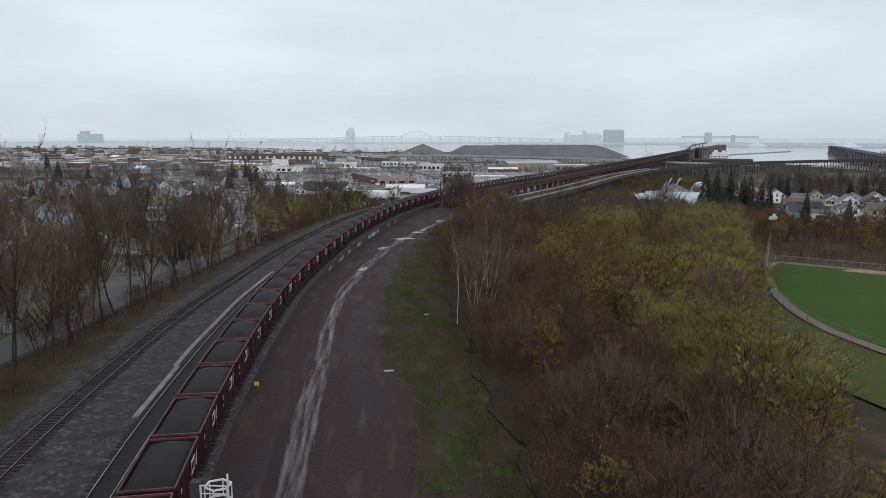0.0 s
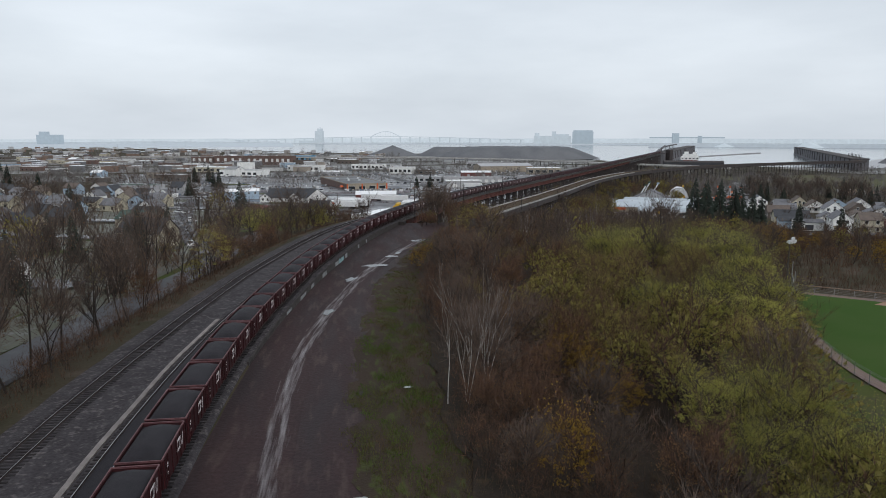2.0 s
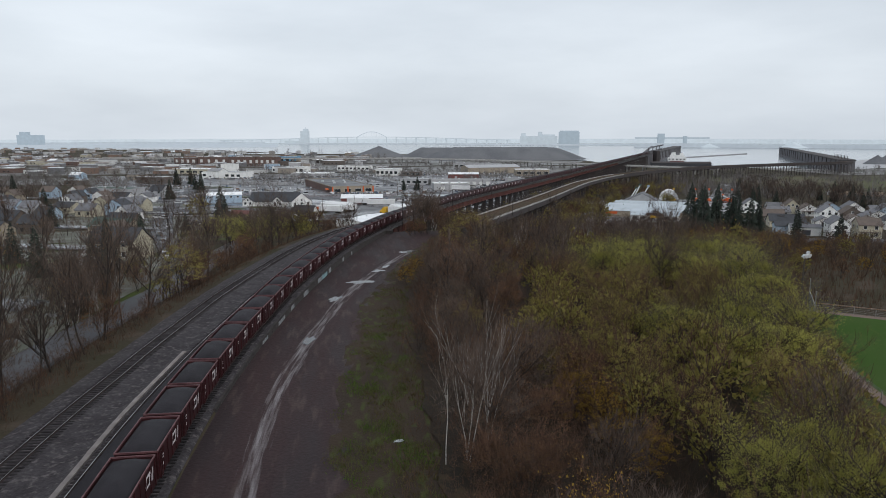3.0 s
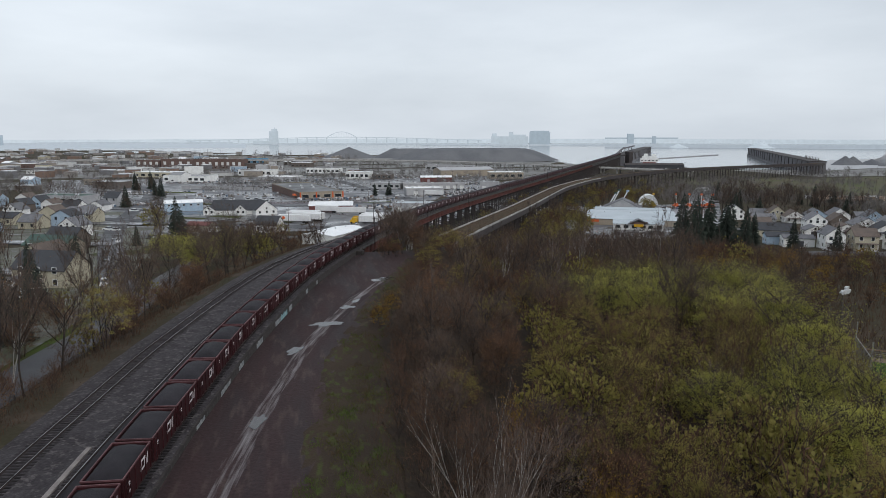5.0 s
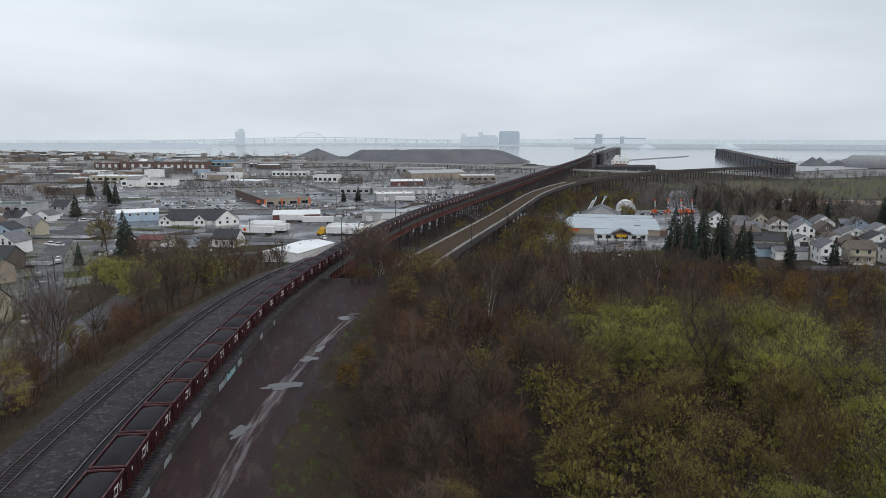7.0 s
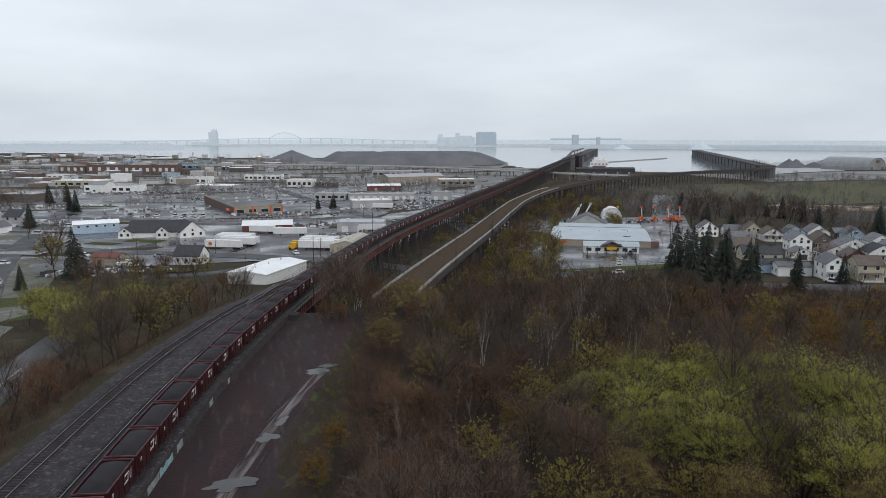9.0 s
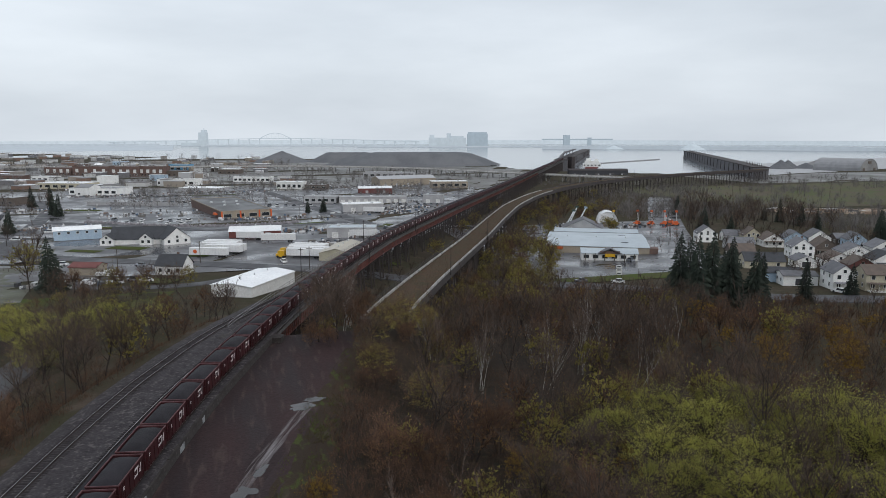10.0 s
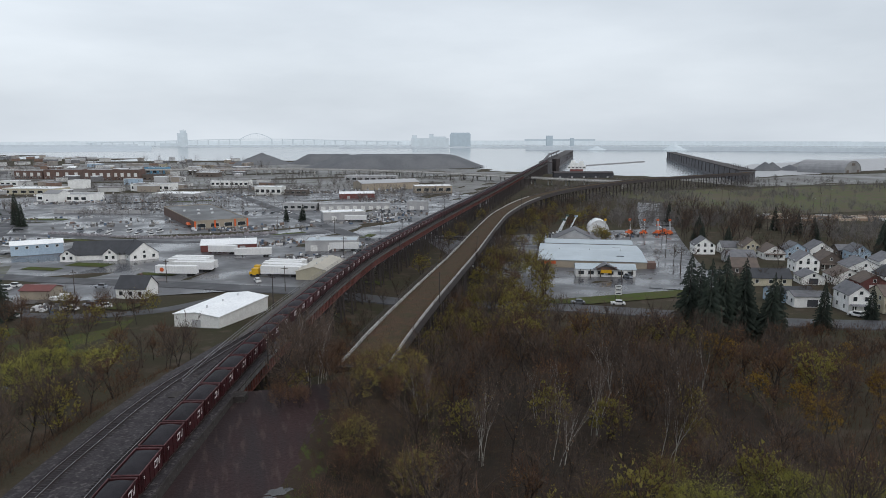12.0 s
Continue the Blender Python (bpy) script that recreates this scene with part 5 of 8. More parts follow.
for x, y, k in ((25.5, 222, 1.0), (28, 226, 0.9)):
    tree("birch", x, y, k, group="birches")
for x, y, k in ((28, 221, 0.8), (30, 228, 0.8), (23, 232, 0.75), (33, 219, 0.5), (19, 215, 0.55), (22, 214, 0.5), (36, 214, 0.6)):
    tree("russet", x, y, k, group="trees at the viaducts' end")
for i in range(80):
    y = tree_rnd.uniform(345, 660)
    c = deck2_line.at(deck2_line.s_of_y(y))[0]
    x = c + tree_rnd.choice((-1, 1)) * tree_rnd.uniform(7, 30)
    if x > track_x(y) + 6 and not (140 < x < 270 and y < 500) and free(x, y, 4):
        tree("olivefar" if tree_rnd.random() < 0.5 else "barefar", x, y, tree_rnd.uniform(0.7, 1.1), single=False)

for i in range(190):
    y = tree_rnd.uniform(258, 560)
    c = deck2_line.at(deck2_line.s_of_y(y))[0]
    x = c + 6.5 + tree_rnd.random() ** 1.4 * (30 if y < 430 else 62)
    if x > 132 and y < 420 or not free(x, y, 3.2):
        continue
    tree("olivefar" if tree_rnd.random() < 0.5 else "barefar" if tree_rnd.random() < 0.6 else "russetfar", x, y, tree_rnd.uniform(0.75, 1.15), single=False)

# Trees between the railway and the street, and the neighbourhood's trees.
singles = 0
for i in range(105):
    y = tree_rnd.uniform(30, 262)
    x = track_x(y) + main_off(y) - 7.5 - abs(tree_rnd.gauss(0, 4.0))
    if abs(x - street_x(y)) < 4.3 and y < 250:
        x -= 9.5 if y < 200 else 0
    if free(x, y, 3.0):
        r = tree_rnd.random()
        key = ("tall" if r < 0.72 else "bare" if r < 0.84 else "russet" if r < 0.95 else "olive")
        one = y < 215 and singles < 60
        k = tree_rnd.uniform(0.75, 1.12) if y < 160 else tree_rnd.uniform(0.6, 0.95)
        tree(key if one else {"tall": "barefar", "bare": "barefar", "russet": "russetfar", "olive": "olivefar"}[key], x, y, k, group="trees along the railway", single=one)
        singles += one
for i in range(34):
    y = tree_rnd.uniform(20, 150)
    x = track_x(y) + main_off(y) - 8.5 - abs(tree_rnd.gauss(0, 6.5))
    if abs(x - street_x(y)) > 4.0 and free(x, y, 2.2):
        tree("tall" if tree_rnd.random() < 0.6 else "russet", x, y, tree_rnd.uniform(0.6, 1.0), single=False)
for i in range(90):
    y = tree_rnd.uniform(30, 235)
    x = track_x(y) + main_off(y) - 5.4 - 7.5 * tree_rnd.random()
    if abs(x - street_x(y)) > 3.8:
        tree("shrub", x, y, tree_rnd.uniform(0.35, 0.8), single=False)
for i in range(36):
    y = tree_rnd.uniform(140, 200)
    x = track_x(y) + main_off(y) - 7 - 26 * tree_rnd.random()
    if abs(x - street_x(y)) < 4.2 or not free(x, y, 2.4):
        continue
    r = tree_rnd.random()
    tree("barefar" if r < 0.42 else "russetfar" if r < 0.78 else "olivefar", x, y, tree_rnd.uniform(0.5, 0.85), single=False)
for i in range(50):
    y = tree_rnd.uniform(130, 210)
    x = track_x(y) + main_off(y) - 6 - 24 * tree_rnd.random()
    if abs(x - street_x(y)) > 3.8:
        tree("shrub", x, y, tree_rnd.uniform(0.45, 0.8), single=False)
for i in range(60):
    x, y = tree_rnd.uniform(186, 305), tree_rnd.uniform(262, 400)
    if free(x, y, 5.0) and abs(y - 345 + (x - 200) * 0.55) > 5:
        tree("barefar", x, y, tree_rnd.uniform(0.5, 0.85), single=False)
for x, y, k in ((-22, 240, 1.0), (-28, 234, 1.0), (-20, 251, 0.95), (-33, 244, 1.05), (-12, 256, 0.7), (-26, 224, 0.85), (-40, 256, 0.9)):
    taken.append((x, y))
    tree("willow", x, y, k, group="willows beside the railway")
for x, y, k in ((-51, 190, 1.35), (-53, 222, 1.2), (-46, 166, 1.25), (-66, 190, 1.1), (-44, 150, 1.0), (-62, 150, 1.2), (-82, 214, 1.1), (33, 238, 0.45)):
    taken.append((x, y))
    tree("spruce", x, y, k, group="spruces")
for x, y, k in ((-49.6, 330, 1.9), (-61.5, 314, 0.85), (-112, 505, 1.4), (-146, 678, 1.7), (-110, 598, 1.6), (-136, 690, 1.6), (-228, 552, 1.7), (-160, 430, 1.4), (-425, 912, 2.2), (-290, 640, 1.8), (-186, 380, 1.4), (-116, 610, 1.3), (-120, 336, 1.2),
                (124, 259, 2.2), (126.5, 254, 2.1), (129, 262, 2.2), (132, 256, 2.2), (136, 262, 2.0), (137, 254, 2.0), (141, 250, 1.8), (147, 254, 1.6), (139, 256, 1.8), (144, 263, 2.0), (150, 258, 1.5), (163, 254, 1.3), (182, 256, 1.1), (136, 268, 1.6), (148, 270, 1.6), (250, 396, 1.2),
                (300, 352, 1.7), (306, 358, 1.6), (60, 575, 1.2), (50, 580, 0.9), (240, 402, 1.5), (330, 450, 1.4)):
    taken.append((x, y))
    tree("spruce", x, y, k, group="spruces")
for i in range(120):
    x, y = tree_rnd.uniform(212, 345), tree_rnd.uniform(398, 520)
    if free(x, y, 4.5) and not (x < 270 and y > 445) and abs(x - 214 - (y - 392) * 0.6) > 9:
        tree("spruce" if tree_rnd.random() < 0.22 else "barefar", x, y, tree_rnd.uniform(0.9, 1.4), single=False)
n = 0
while n < 125:
    y = tree_rnd.uniform(50, 430)
    x = -tree_rnd.uniform(34, 75 + 0.55 * y)
    if free(x, y, 6.0) and not (-60 < x < 20 and y > 338) and not (195 < y and -6 < x - side_x(y) < (60 if y < 320 else 10)):
        tree("barefar" if tree_rnd.random() < 0.75 else "olivefar" if tree_rnd.random() < 0.5 else "russetfar", x, y, tree_rnd.uniform(0.9, 1.45), single=False)
    n += 1
for i in range(90):
    x, y = tree_rnd.uniform(-48, 4), tree_rnd.uniform(250, 334)
    if x < track_x(y) - 14 and free(x, y, 3.0) and not (x > -6 and y > 290):
        tree("barefar" if tree_rnd.random() < 0.6 else "olivefar" if tree_rnd.random() < 0.5 else "russetfar", x, y, tree_rnd.uniform(0.5, 0.85), single=False)
for i in range(90):
    x, y = tree_rnd.uniform(-420, -60), tree_rnd.uniform(430, 720)
    if free(x, y, 8) and x < -80 - (y - 430) * 0.2:
        tree("barefar", x, y, tree_rnd.uniform(0.8, 1.25), single=False)


def mass_object():
    me = bpy.data.meshes.new("farther_wood")
    me.from_pydata(np.concatenate(MASS["v"]), [], MASS["f"])
    for mt in MASS["mats"]:
        me.materials.append(mt)
    me.polygons.foreach_set("material_index", MASS["m"])
    me.update()
    tagged(new("farther_wood", me), "bare and budding trees of the farther woods and streets", "trees", kind="stuff")


mass_object()


def woods(name, label, blobs, mat, seed, count, size):
    """Far woods and brush: many fine upright twigs in uneven clumps, as one mass."""
    rnd = random.Random(seed)
    g = Geo()
    for x0, y0, x1, y1, h in blobs:
        for i in range(count):
            x, y = rnd.uniform(x0, x1), rnd.uniform(y0, y1)
            if y > shore(x) - 4 or 195 < y < 400 and abs(x - side_x(y)) < 8 or noise.noise((x * 0.012, y * 0.012, seed)) < -0.15:
                continue
            z = ground_z(x, y)
            hh = h * rnd.uniform(0.5, 1.15)
            for k in range(32):
                a, r, u = rnd.uniform(0, math.tau), rnd.random() ** 0.6, rnd.random()
                wd = size * math.sin(math.pi * (0.15 + 0.8 * u)) * r
                p = Vector((x + wd * math.cos(a), y + wd * math.sin(a), z + hh * (0.12 + 0.8 * u)))
                ln = hh * rnd.uniform(0.15, 0.36)
                wth = rnd.uniform(0.05, 0.15) * size / 2.4
                g.add([p + Vector((wth * math.sin(a), -wth * math.cos(a), 0)), p - Vector((wth * math.sin(a), -wth * math.cos(a), 0)), p + Vector((math.cos(a) * ln * 0.5, math.sin(a) * ln * 0.5, ln))], [(0, 1, 2)])
            g.tube((x, y, z - 0.3), (x, y, z + hh * 0.7), 0.2, 0.05, 3)
    return tagged(part(name, g, mat), label, "trees", kind="stuff")


woods("street_trees", "bare grey-brown trees among the near houses", [(-130, 90, -72, 230, 9), (-210, 200, -105, 420, 9)], M_twig, 13, 40, 2.4)
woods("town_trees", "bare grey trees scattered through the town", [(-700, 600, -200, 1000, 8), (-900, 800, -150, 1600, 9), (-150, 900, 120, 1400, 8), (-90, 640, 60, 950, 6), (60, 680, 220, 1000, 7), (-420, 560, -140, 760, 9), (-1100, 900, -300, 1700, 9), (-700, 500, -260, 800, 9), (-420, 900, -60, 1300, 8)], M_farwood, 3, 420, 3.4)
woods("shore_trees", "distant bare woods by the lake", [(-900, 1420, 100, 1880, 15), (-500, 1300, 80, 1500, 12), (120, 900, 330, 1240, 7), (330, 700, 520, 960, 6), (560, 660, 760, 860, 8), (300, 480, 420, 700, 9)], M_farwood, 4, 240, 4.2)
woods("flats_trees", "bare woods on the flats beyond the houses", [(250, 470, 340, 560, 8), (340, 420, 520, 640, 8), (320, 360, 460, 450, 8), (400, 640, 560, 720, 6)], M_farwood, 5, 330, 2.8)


def scatter_blades(name, label, mat, seed, count, xs, ys, h, cond, w=0.03):
    rnd = random.Random(seed)
    g = Geo()
    for i in range(count):
        x, y = rnd.uniform(*xs), rnd.uniform(*ys)
        if not cond(x, y):
            continue
        z = ground_z(x, y)
        for k in range(4):
            a = rnd.uniform(0, math.tau)
            px, py = x + rnd.gauss(0, 0.25), y + rnd.gauss(0, 0.25)
            t = h * rnd.uniform(0.5, 1.4)
            g.add([(px - math.cos(a) * w, py - math.sin(a) * w, z), (px + math.cos(a) * w, py + math.sin(a) * w, z), (px + rnd.gauss(0, 0.3) * t, py + rnd.gauss(0, 0.3) * t, z + t)], [(0, 1, 2)])
    return tagged(part(name, g, mat), label, "brush", kind="stuff")


scatter_blades("verge_tufts", "green and dry grass tufts", M_tuft, 6, 30000, (-2, 26), (20, 200), 0.25, lambda x, y: dirt_x(y) - 0.9 + 1.6 * noise.noise((x * 0.3, y * 0.2, 0)) < x < verge_x(y) + 2 and noise.noise((x * 0.35, y * 0.12, 5)) > -0.12 + max(0, y - 60) * 0.0022, 0.045)
scatter_blades("fresh_grass", "fresh bright green grass along the dirt road", M_fresh, 26, 22000, (-2, 12), (20, 120), 0.22, lambda x, y: dirt_x(y) - 0.5 + 1.4 * noise.noise((x * 0.3, y * 0.2, 0)) < x < verge_x(y) + 0.6 and noise.noise((x * 0.5, y * 0.2, 9)) > -0.06 + max(0, y - 62) * 0.004, 0.045)
scatter_blades("undergrowth", "dense bare undergrowth of the wood", M_brush, 16, 12000, (8, 90), (20, 214), 1.5, lambda x, y: verge_x(y) + 3 < x < field_edge(y) - 3 or (y > 150 and x > verge_x(y) + 3), 0.016)
scatter_blades("thicket", "dark bare thicket behind the ball field", M_brush, 17, 7000, (76, 200), (118, 276), 2.4, lambda x, y: y > 134 - (x - 78) * 0.55 and y < 282 - max(0, x - 100) * 0.42, 0.045)
scatter_blades("dry_brush", "dry brown brush along the wood's edge", M_brush, 7, 12000, (0, 66), (20, 214), 0.95, lambda x, y: verge_x(y) - 2.2 < x < verge_x(y) + 26, 0.018)
scatter_blades("slope_brush", "dry brown brush on the embankment", M_brush, 8, 16000, (-46, 4), (36, 250), 0.8, lambda x, y: -15 < x - track_x(y) - main_off(y) + 4.5 < 0 and abs(x - street_x(y)) > 4.2, 0.025)

# ---- buildings ----
GRID = -23.0


def window(parent, x, y, z, w, h, face, lintel=True):
    """A window on the wall that faces -y ("f"), +x ("r") or -x ("l"): frame proud of the wall, pane within."""
    turn = {"f": 0, "r": 90, "l": -90}[face]
    fr = part("window", Geo().box(0, 0, 0, w + 0.2, 0.1, 0.1).box(0, 0, h + 0.1, w + 0.2, 0.1, 0.1).box(-w / 2 - 0.05, 0, 0.1, 0.1, 0.1, h).box(w / 2 + 0.05, 0, 0.1, 0.1, 0.1, h), M_trim, parent, m=pose(x, y, z, 0, 0, turn) @ pose(0, -0.05, 0))
    part("pane", Geo().box(0, 0.02, 0.1, w, 0.03, h), M_glass, fr)
    return fr


def gable_roof(w, d, z, rise, over=0.35, along="y", t=0.16):
    """Two pitched slabs. along: the ridge's axis."""
    g = Geo()
    a, b = (w / 2 + over, d / 2 + over) if along == "y" else (d / 2 + over, w / 2 + over)
    drop = rise * over / (a - over)
    for sgn in (-1, 1):
        pts = [(sgn * a, -b, z - drop), (sgn * a, b, z - drop), (0, b, z + rise), (0, -b, z + rise)]
        pts += [(x, y, zz + t) for x, y, zz in pts]
        if along == "x":
            pts = [(y, x, zz) for x, y, zz in pts]
        g.add(pts, [(0, 1, 2, 3), (7, 6, 5, 4), (0, 4, 5, 1), (1, 5, 6, 2), (2, 6, 7, 3), (3, 7, 4, 0)])
    return g


def gable_walls(w, d, h, rise, along="y", deep=1.5):
    g = Geo()
    x, y = w / 2, d / 2
    base = [(-x, -y, -deep), (x, -y, -deep), (x, y, -deep), (-x, y, -deep)]
    top = [(-x, -y, h), (x, -y, h), (x, y, h), (-x, y, h)]
    if along == "y":
        ridge, faces = [(0, -y, h + rise), (0, y, h + rise)], [(0, 1, 5, 8, 4), (2, 3, 7, 9, 6), (1, 2, 6, 5), (3, 0, 4, 7)]
    else:
        ridge, faces = [(-x, 0, h + rise), (x, 0, h + rise)], [(0, 1, 5, 4), (2, 3, 7, 6), (1, 2, 6, 9, 5), (3, 0, 4, 8, 7)]
    g.add(base + top + ridge, faces)
    return g


def house(x, y, w, d, h, rise, wall_m, roof_m, label, along="y", turn=GRID, porch=False, storeys=1, garage=False, chimney=False, name="house", z=None, windows=True, group="houses"):
    zz = min(ground_z(x, y), ground_z(x + 3, y - 4)) if z is None else z
    t = thing(name, label, "house", pose(x, y, zz + 0.3, 0, 0, turn), group)
    part("wall", gable_walls(w, d, h, rise, along), wall_m, t)
    part("roof", gable_roof(w, d, h, rise, along=along), roof_m, t)
    if windows:
        for k in range(storeys):
            zc = 0.8 + 2.7 * k
            if garage and k == 0:
                part("garage_door", Geo().box(0, 0, 0, min(3.2, w * 0.5), 0.08, 2.2), M_darkshingle if wall_m is M_white else M_trim, t, m=pose(0, -d / 2 - 0.03, 0))
            else:
                for wx in ((-w * 0.24, w * 0.24) if w < 9 else (-w * 0.32, 0, w * 0.32)):
                    window(t, wx, -d / 2, zc, 1.1, 1.3, "f")
            for wy in (-d * 0.25, d * 0.2):
                window(t, -w / 2, wy, zc, 1.0, 1.2, "l")
        if along == "y" and rise > 1.5:
            window(t, 0, -d / 2, h + 0.1, 0.9, 1.0, "f")
    if porch:
        p = part("porch", Geo().box(0, 0, -1.2, w * 0.85, 2.2, 1.35), M_trim, t, m=pose(0, -d / 2 - 1.1, 0))
        part("porch_roof", Geo().box(0, 0, 2.5, w * 0.92, 2.5, 0.18, 0, 0.92), roof_m, t, m=pose(0, -d / 2 - 1.15, 0))
        for px in (-w * 0.38, -w * 0.12, w * 0.12, w * 0.38):
            part("porch_post", Geo().box(0, 0, 0.15, 0.16, 0.16, 2.35), M_trim, p, m=pose(px, -1.0, 0))
    if chimney:
        part("chimney", Geo().box(0, 0, 0, 0.6, 0.6, 2.0).box(0, 0, 2.0, 0.75, 0.75, 0.15), M_brick, t, m=pose(w * 0.12, d * 0.12, h + rise * 0.55))
    return t


def flat_building(x, y, w, d, h, wall_m, roof_m, label, name="commercial_building", turn=GRID, doors=0, bays=0, units=2, z=None, awning=None, group="commercial buildings"):
    zz = ground_z(x, y) if z is None else z
    t = thing(name, label, "building", pose(x, y, zz + 0.05, 0, 0, turn), group)
    part("wall", Geo().box(0, 0, -1.5, w, d, h + 1.5), wall_m, t)
    part("roof", Geo().box(0, 0, h + 0.004, w - 0.5, d - 0.5, 0.15), roof_m, t)
    par = Geo()
    for px, py, sx, sy in ((0, -d / 2, w + 0.12, 0.3), (0, d / 2, w + 0.12, 0.3), (-w / 2, 0, 0.3, d - 0.3), (w / 2, 0, 0.3, d - 0.3)):
        par.box(px, py, h + 0.004, sx, sy, 0.5)
    part("parapet", par, M_trim if roof_m is M_roofwhite else wall_m, t)
    for i in range(units):
        part("roof_unit", Geo().box(0, 0, 0, 1.8, 1.5, 1.0).box(0, 0, 1.0, 1.2, 1.0, 0.2), M_lamp, t, m=pose(-w * 0.3 + w * 0.55 * i / max(units - 1, 1), d * (0.1 - 0.22 * (i % 2)), h + 0.15))
    for i in range(bays):
        window(t, -w / 2 + w * (i + 0.5) / bays, -d / 2, h * 0.28, w / bays * 0.6, h * 0.4, "f")
    for i in range(doors):
        part("loading_door", Geo().box(0, 0, 0, min(3.2, w / doors * 0.7), 0.1, min(3.0, h * 0.75)), M_greywall if wall_m is not M_greywall else M_trim, t, m=pose(-w / 2 + w * (i + 0.5) / doors, -d / 2 - 0.04, 0))
    if awning:
        part("awning", Geo().box(0, 0, 0, awning[1], 1.6, 0.9, 0, 0.8), awning[2], t, m=pose(awning[0], -d / 2 - 0.8, h * 0.55))
    return t


def shed(x, y, w, d, h, rise, wall_m, roof_m, label, along="x", turn=GRID, doors=2, name="warehouse", z=None):
    zz = ground_z(x, y) if z is None else z
    t = thing(name, label, "building", pose(x, y, zz + 0.05, 0, 0, turn), "commercial buildings")
    part("wall", gable_walls(w, d, h, rise, along), wall_m, t)
    part("roof", gable_roof(w, d, h, rise, 0.3, along), roof_m, t)
    for i in range(doors):
        part("door", Geo().box(0, 0, 0, 2.6, 0.1, 2.6), M_greywall, t, m=pose(-w / 2 + w * (i + 0.5) / doors, -d / 2 - 0.05, 0))
    for i in range(3):
        part("roof_vent", Geo().tube((0, 0, 0), (0, 0, 0.7), 0.25, 0.25, 8), M_lamp, t, m=pose((-0.3 + 0.3 * i) * w, 0, h + rise + 0.1) if along == "x" else pose(0, (-0.3 + 0.3 * i) * d, h + rise + 0.1))
    return t


# Paved areas of the town.
grid_mesh("town_land", lambda y: list(np.linspace(-260 - 0.62 * y, track_x(y) - 12, 26)), list(np.linspace(700, 1780, 50)), lambda x, y: land(x, y) + 0.10 if y < shore(x) - 12 else LAKE - 4, M_townland, "grey-brown built-up ground toward the lake", "town ground")
grid_mesh("car_parks", lambda y: list(np.linspace(-120 - 0.3 * (y - 350), min(track_x(y) - 10.5, 240 + 0 * y), 16)), list(np.linspace(352, 860, 44)), lambda x, y: land(x, y) + 0.16, M_asphalt, "wet grey asphalt yards and car parks", "car park")
ribbon("street_railway", [(street_x(q), q) for q in (-20, 40, 75, 95, 115, 135, 155, 175, 195, 220, 240, 262)], 6.4, M_street, "wet asphalt street along the railway", "street", 0.42)
ribbon("street_side", [(-37, 199), (-42, 215), (-50.5, 243), (-60, 276), (-69, 308), (-77, 340), (-84, 372), (-93, 420), (-104, 500), (-123, 620), (-156, 740)], 8.0, M_street, "wet asphalt side street with parked cars", "street", 0.40)
ribbon("street_cross", [(-190, 478), (-150, 455), (-110, 432), (-70, 409), (-48, 394), (-8, 371), (29, 347), (60, 331), (90, 318), (112, 306), (132, 290), (152, 272), (174, 254), (205, 234), (260, 206), (330, 176)], 9.0, M_street, "wet asphalt cross street passing under the viaduct", "street", 0.35)
ribbon("street_viaduct", [(92, 440), (83, 455), (74, 508), (62, 577), (50, 650), (38, 730), (20, 840)], 9.0, M_street, "wet asphalt street beside the viaduct", "street", 0.3)
ribbon("street_yard", [(-170, 590), (-120, 560), (-79, 540), (-48, 513), (-8, 488), (35, 497), (72, 506)], 7.0, M_street, "wet asphalt street past the shop's car park", "street", 0.3)
for nm, nodes in (("lane_line", [(street_x(q) + 0.2, q) for q in (40, 75, 95, 115, 135, 155, 175, 195, 220)]),):
    ribbon(nm, nodes, 0.12, M_hedge, "white painted centre line", "road marking", 0.46)
ribbon("street_lake", [(165, 318), (190, 352), (214, 392), (244, 442), (280, 500), (330, 580), (370, 640)], 20.0, M_asphalt, "broad wet asphalt road toward the flats", "street", 0.2)
ribbon("street_houses", [(150, 322), (200, 345), (240, 318), (300, 290), (350, 268)], 6.0, M_street, "narrow wet asphalt lane between houses", "street", 0.1)
grid_mesh("shop_yard", lambda y: list(np.linspace(112, 184 + 0.55 * (y - 318), 10)), list(np.linspace(318, 480, 16)), lambda x, y: land(x, y) + 0.22, M_asphalt, "wet asphalt shop yard", "car park")
grid_mesh("lawn_strip", lambda y: list(np.linspace(100, 158, 8) + (320 - y) * 2.0), list(np.linspace(308, 318, 6)), lambda x, y: land(x, y) + 0.3, M_lawn, "green lawn strip beside the street", "lawn")
grid_mesh("house_lawns", lambda y: list(np.linspace(-92, -46, 8)), list(np.linspace(195, 300, 12)), lambda x, y: ground_z(x, y) + 0.07, M_lawn, "green lawns round the houses", "lawn")
grid_mesh("street_lawn", lambda y: list(street_x(y) - np.linspace(17, 3.6, 5)), list(np.linspace(84, 190, 20)), lambda x, y: ground_z(x, y) + 0.05, M_lawn, "green lawn beside the street", "lawn")
grid_mesh("meadow", lambda y: list(np.linspace(-52, -28, 7)), list(np.linspace(226, 300, 12)), lambda x, y: ground_z(x, y) + 0.06, M_grassverge, "rough meadow beside the side street", "meadow")
grid_mesh("flats_grass", lambda y: list(np.linspace(380, 760, 10)), list(np.linspace(520, 760, 14)), lambda x, y: ground_z(x, y) + 0.15, M_flat, "olive green flats beyond the houses", "meadow")
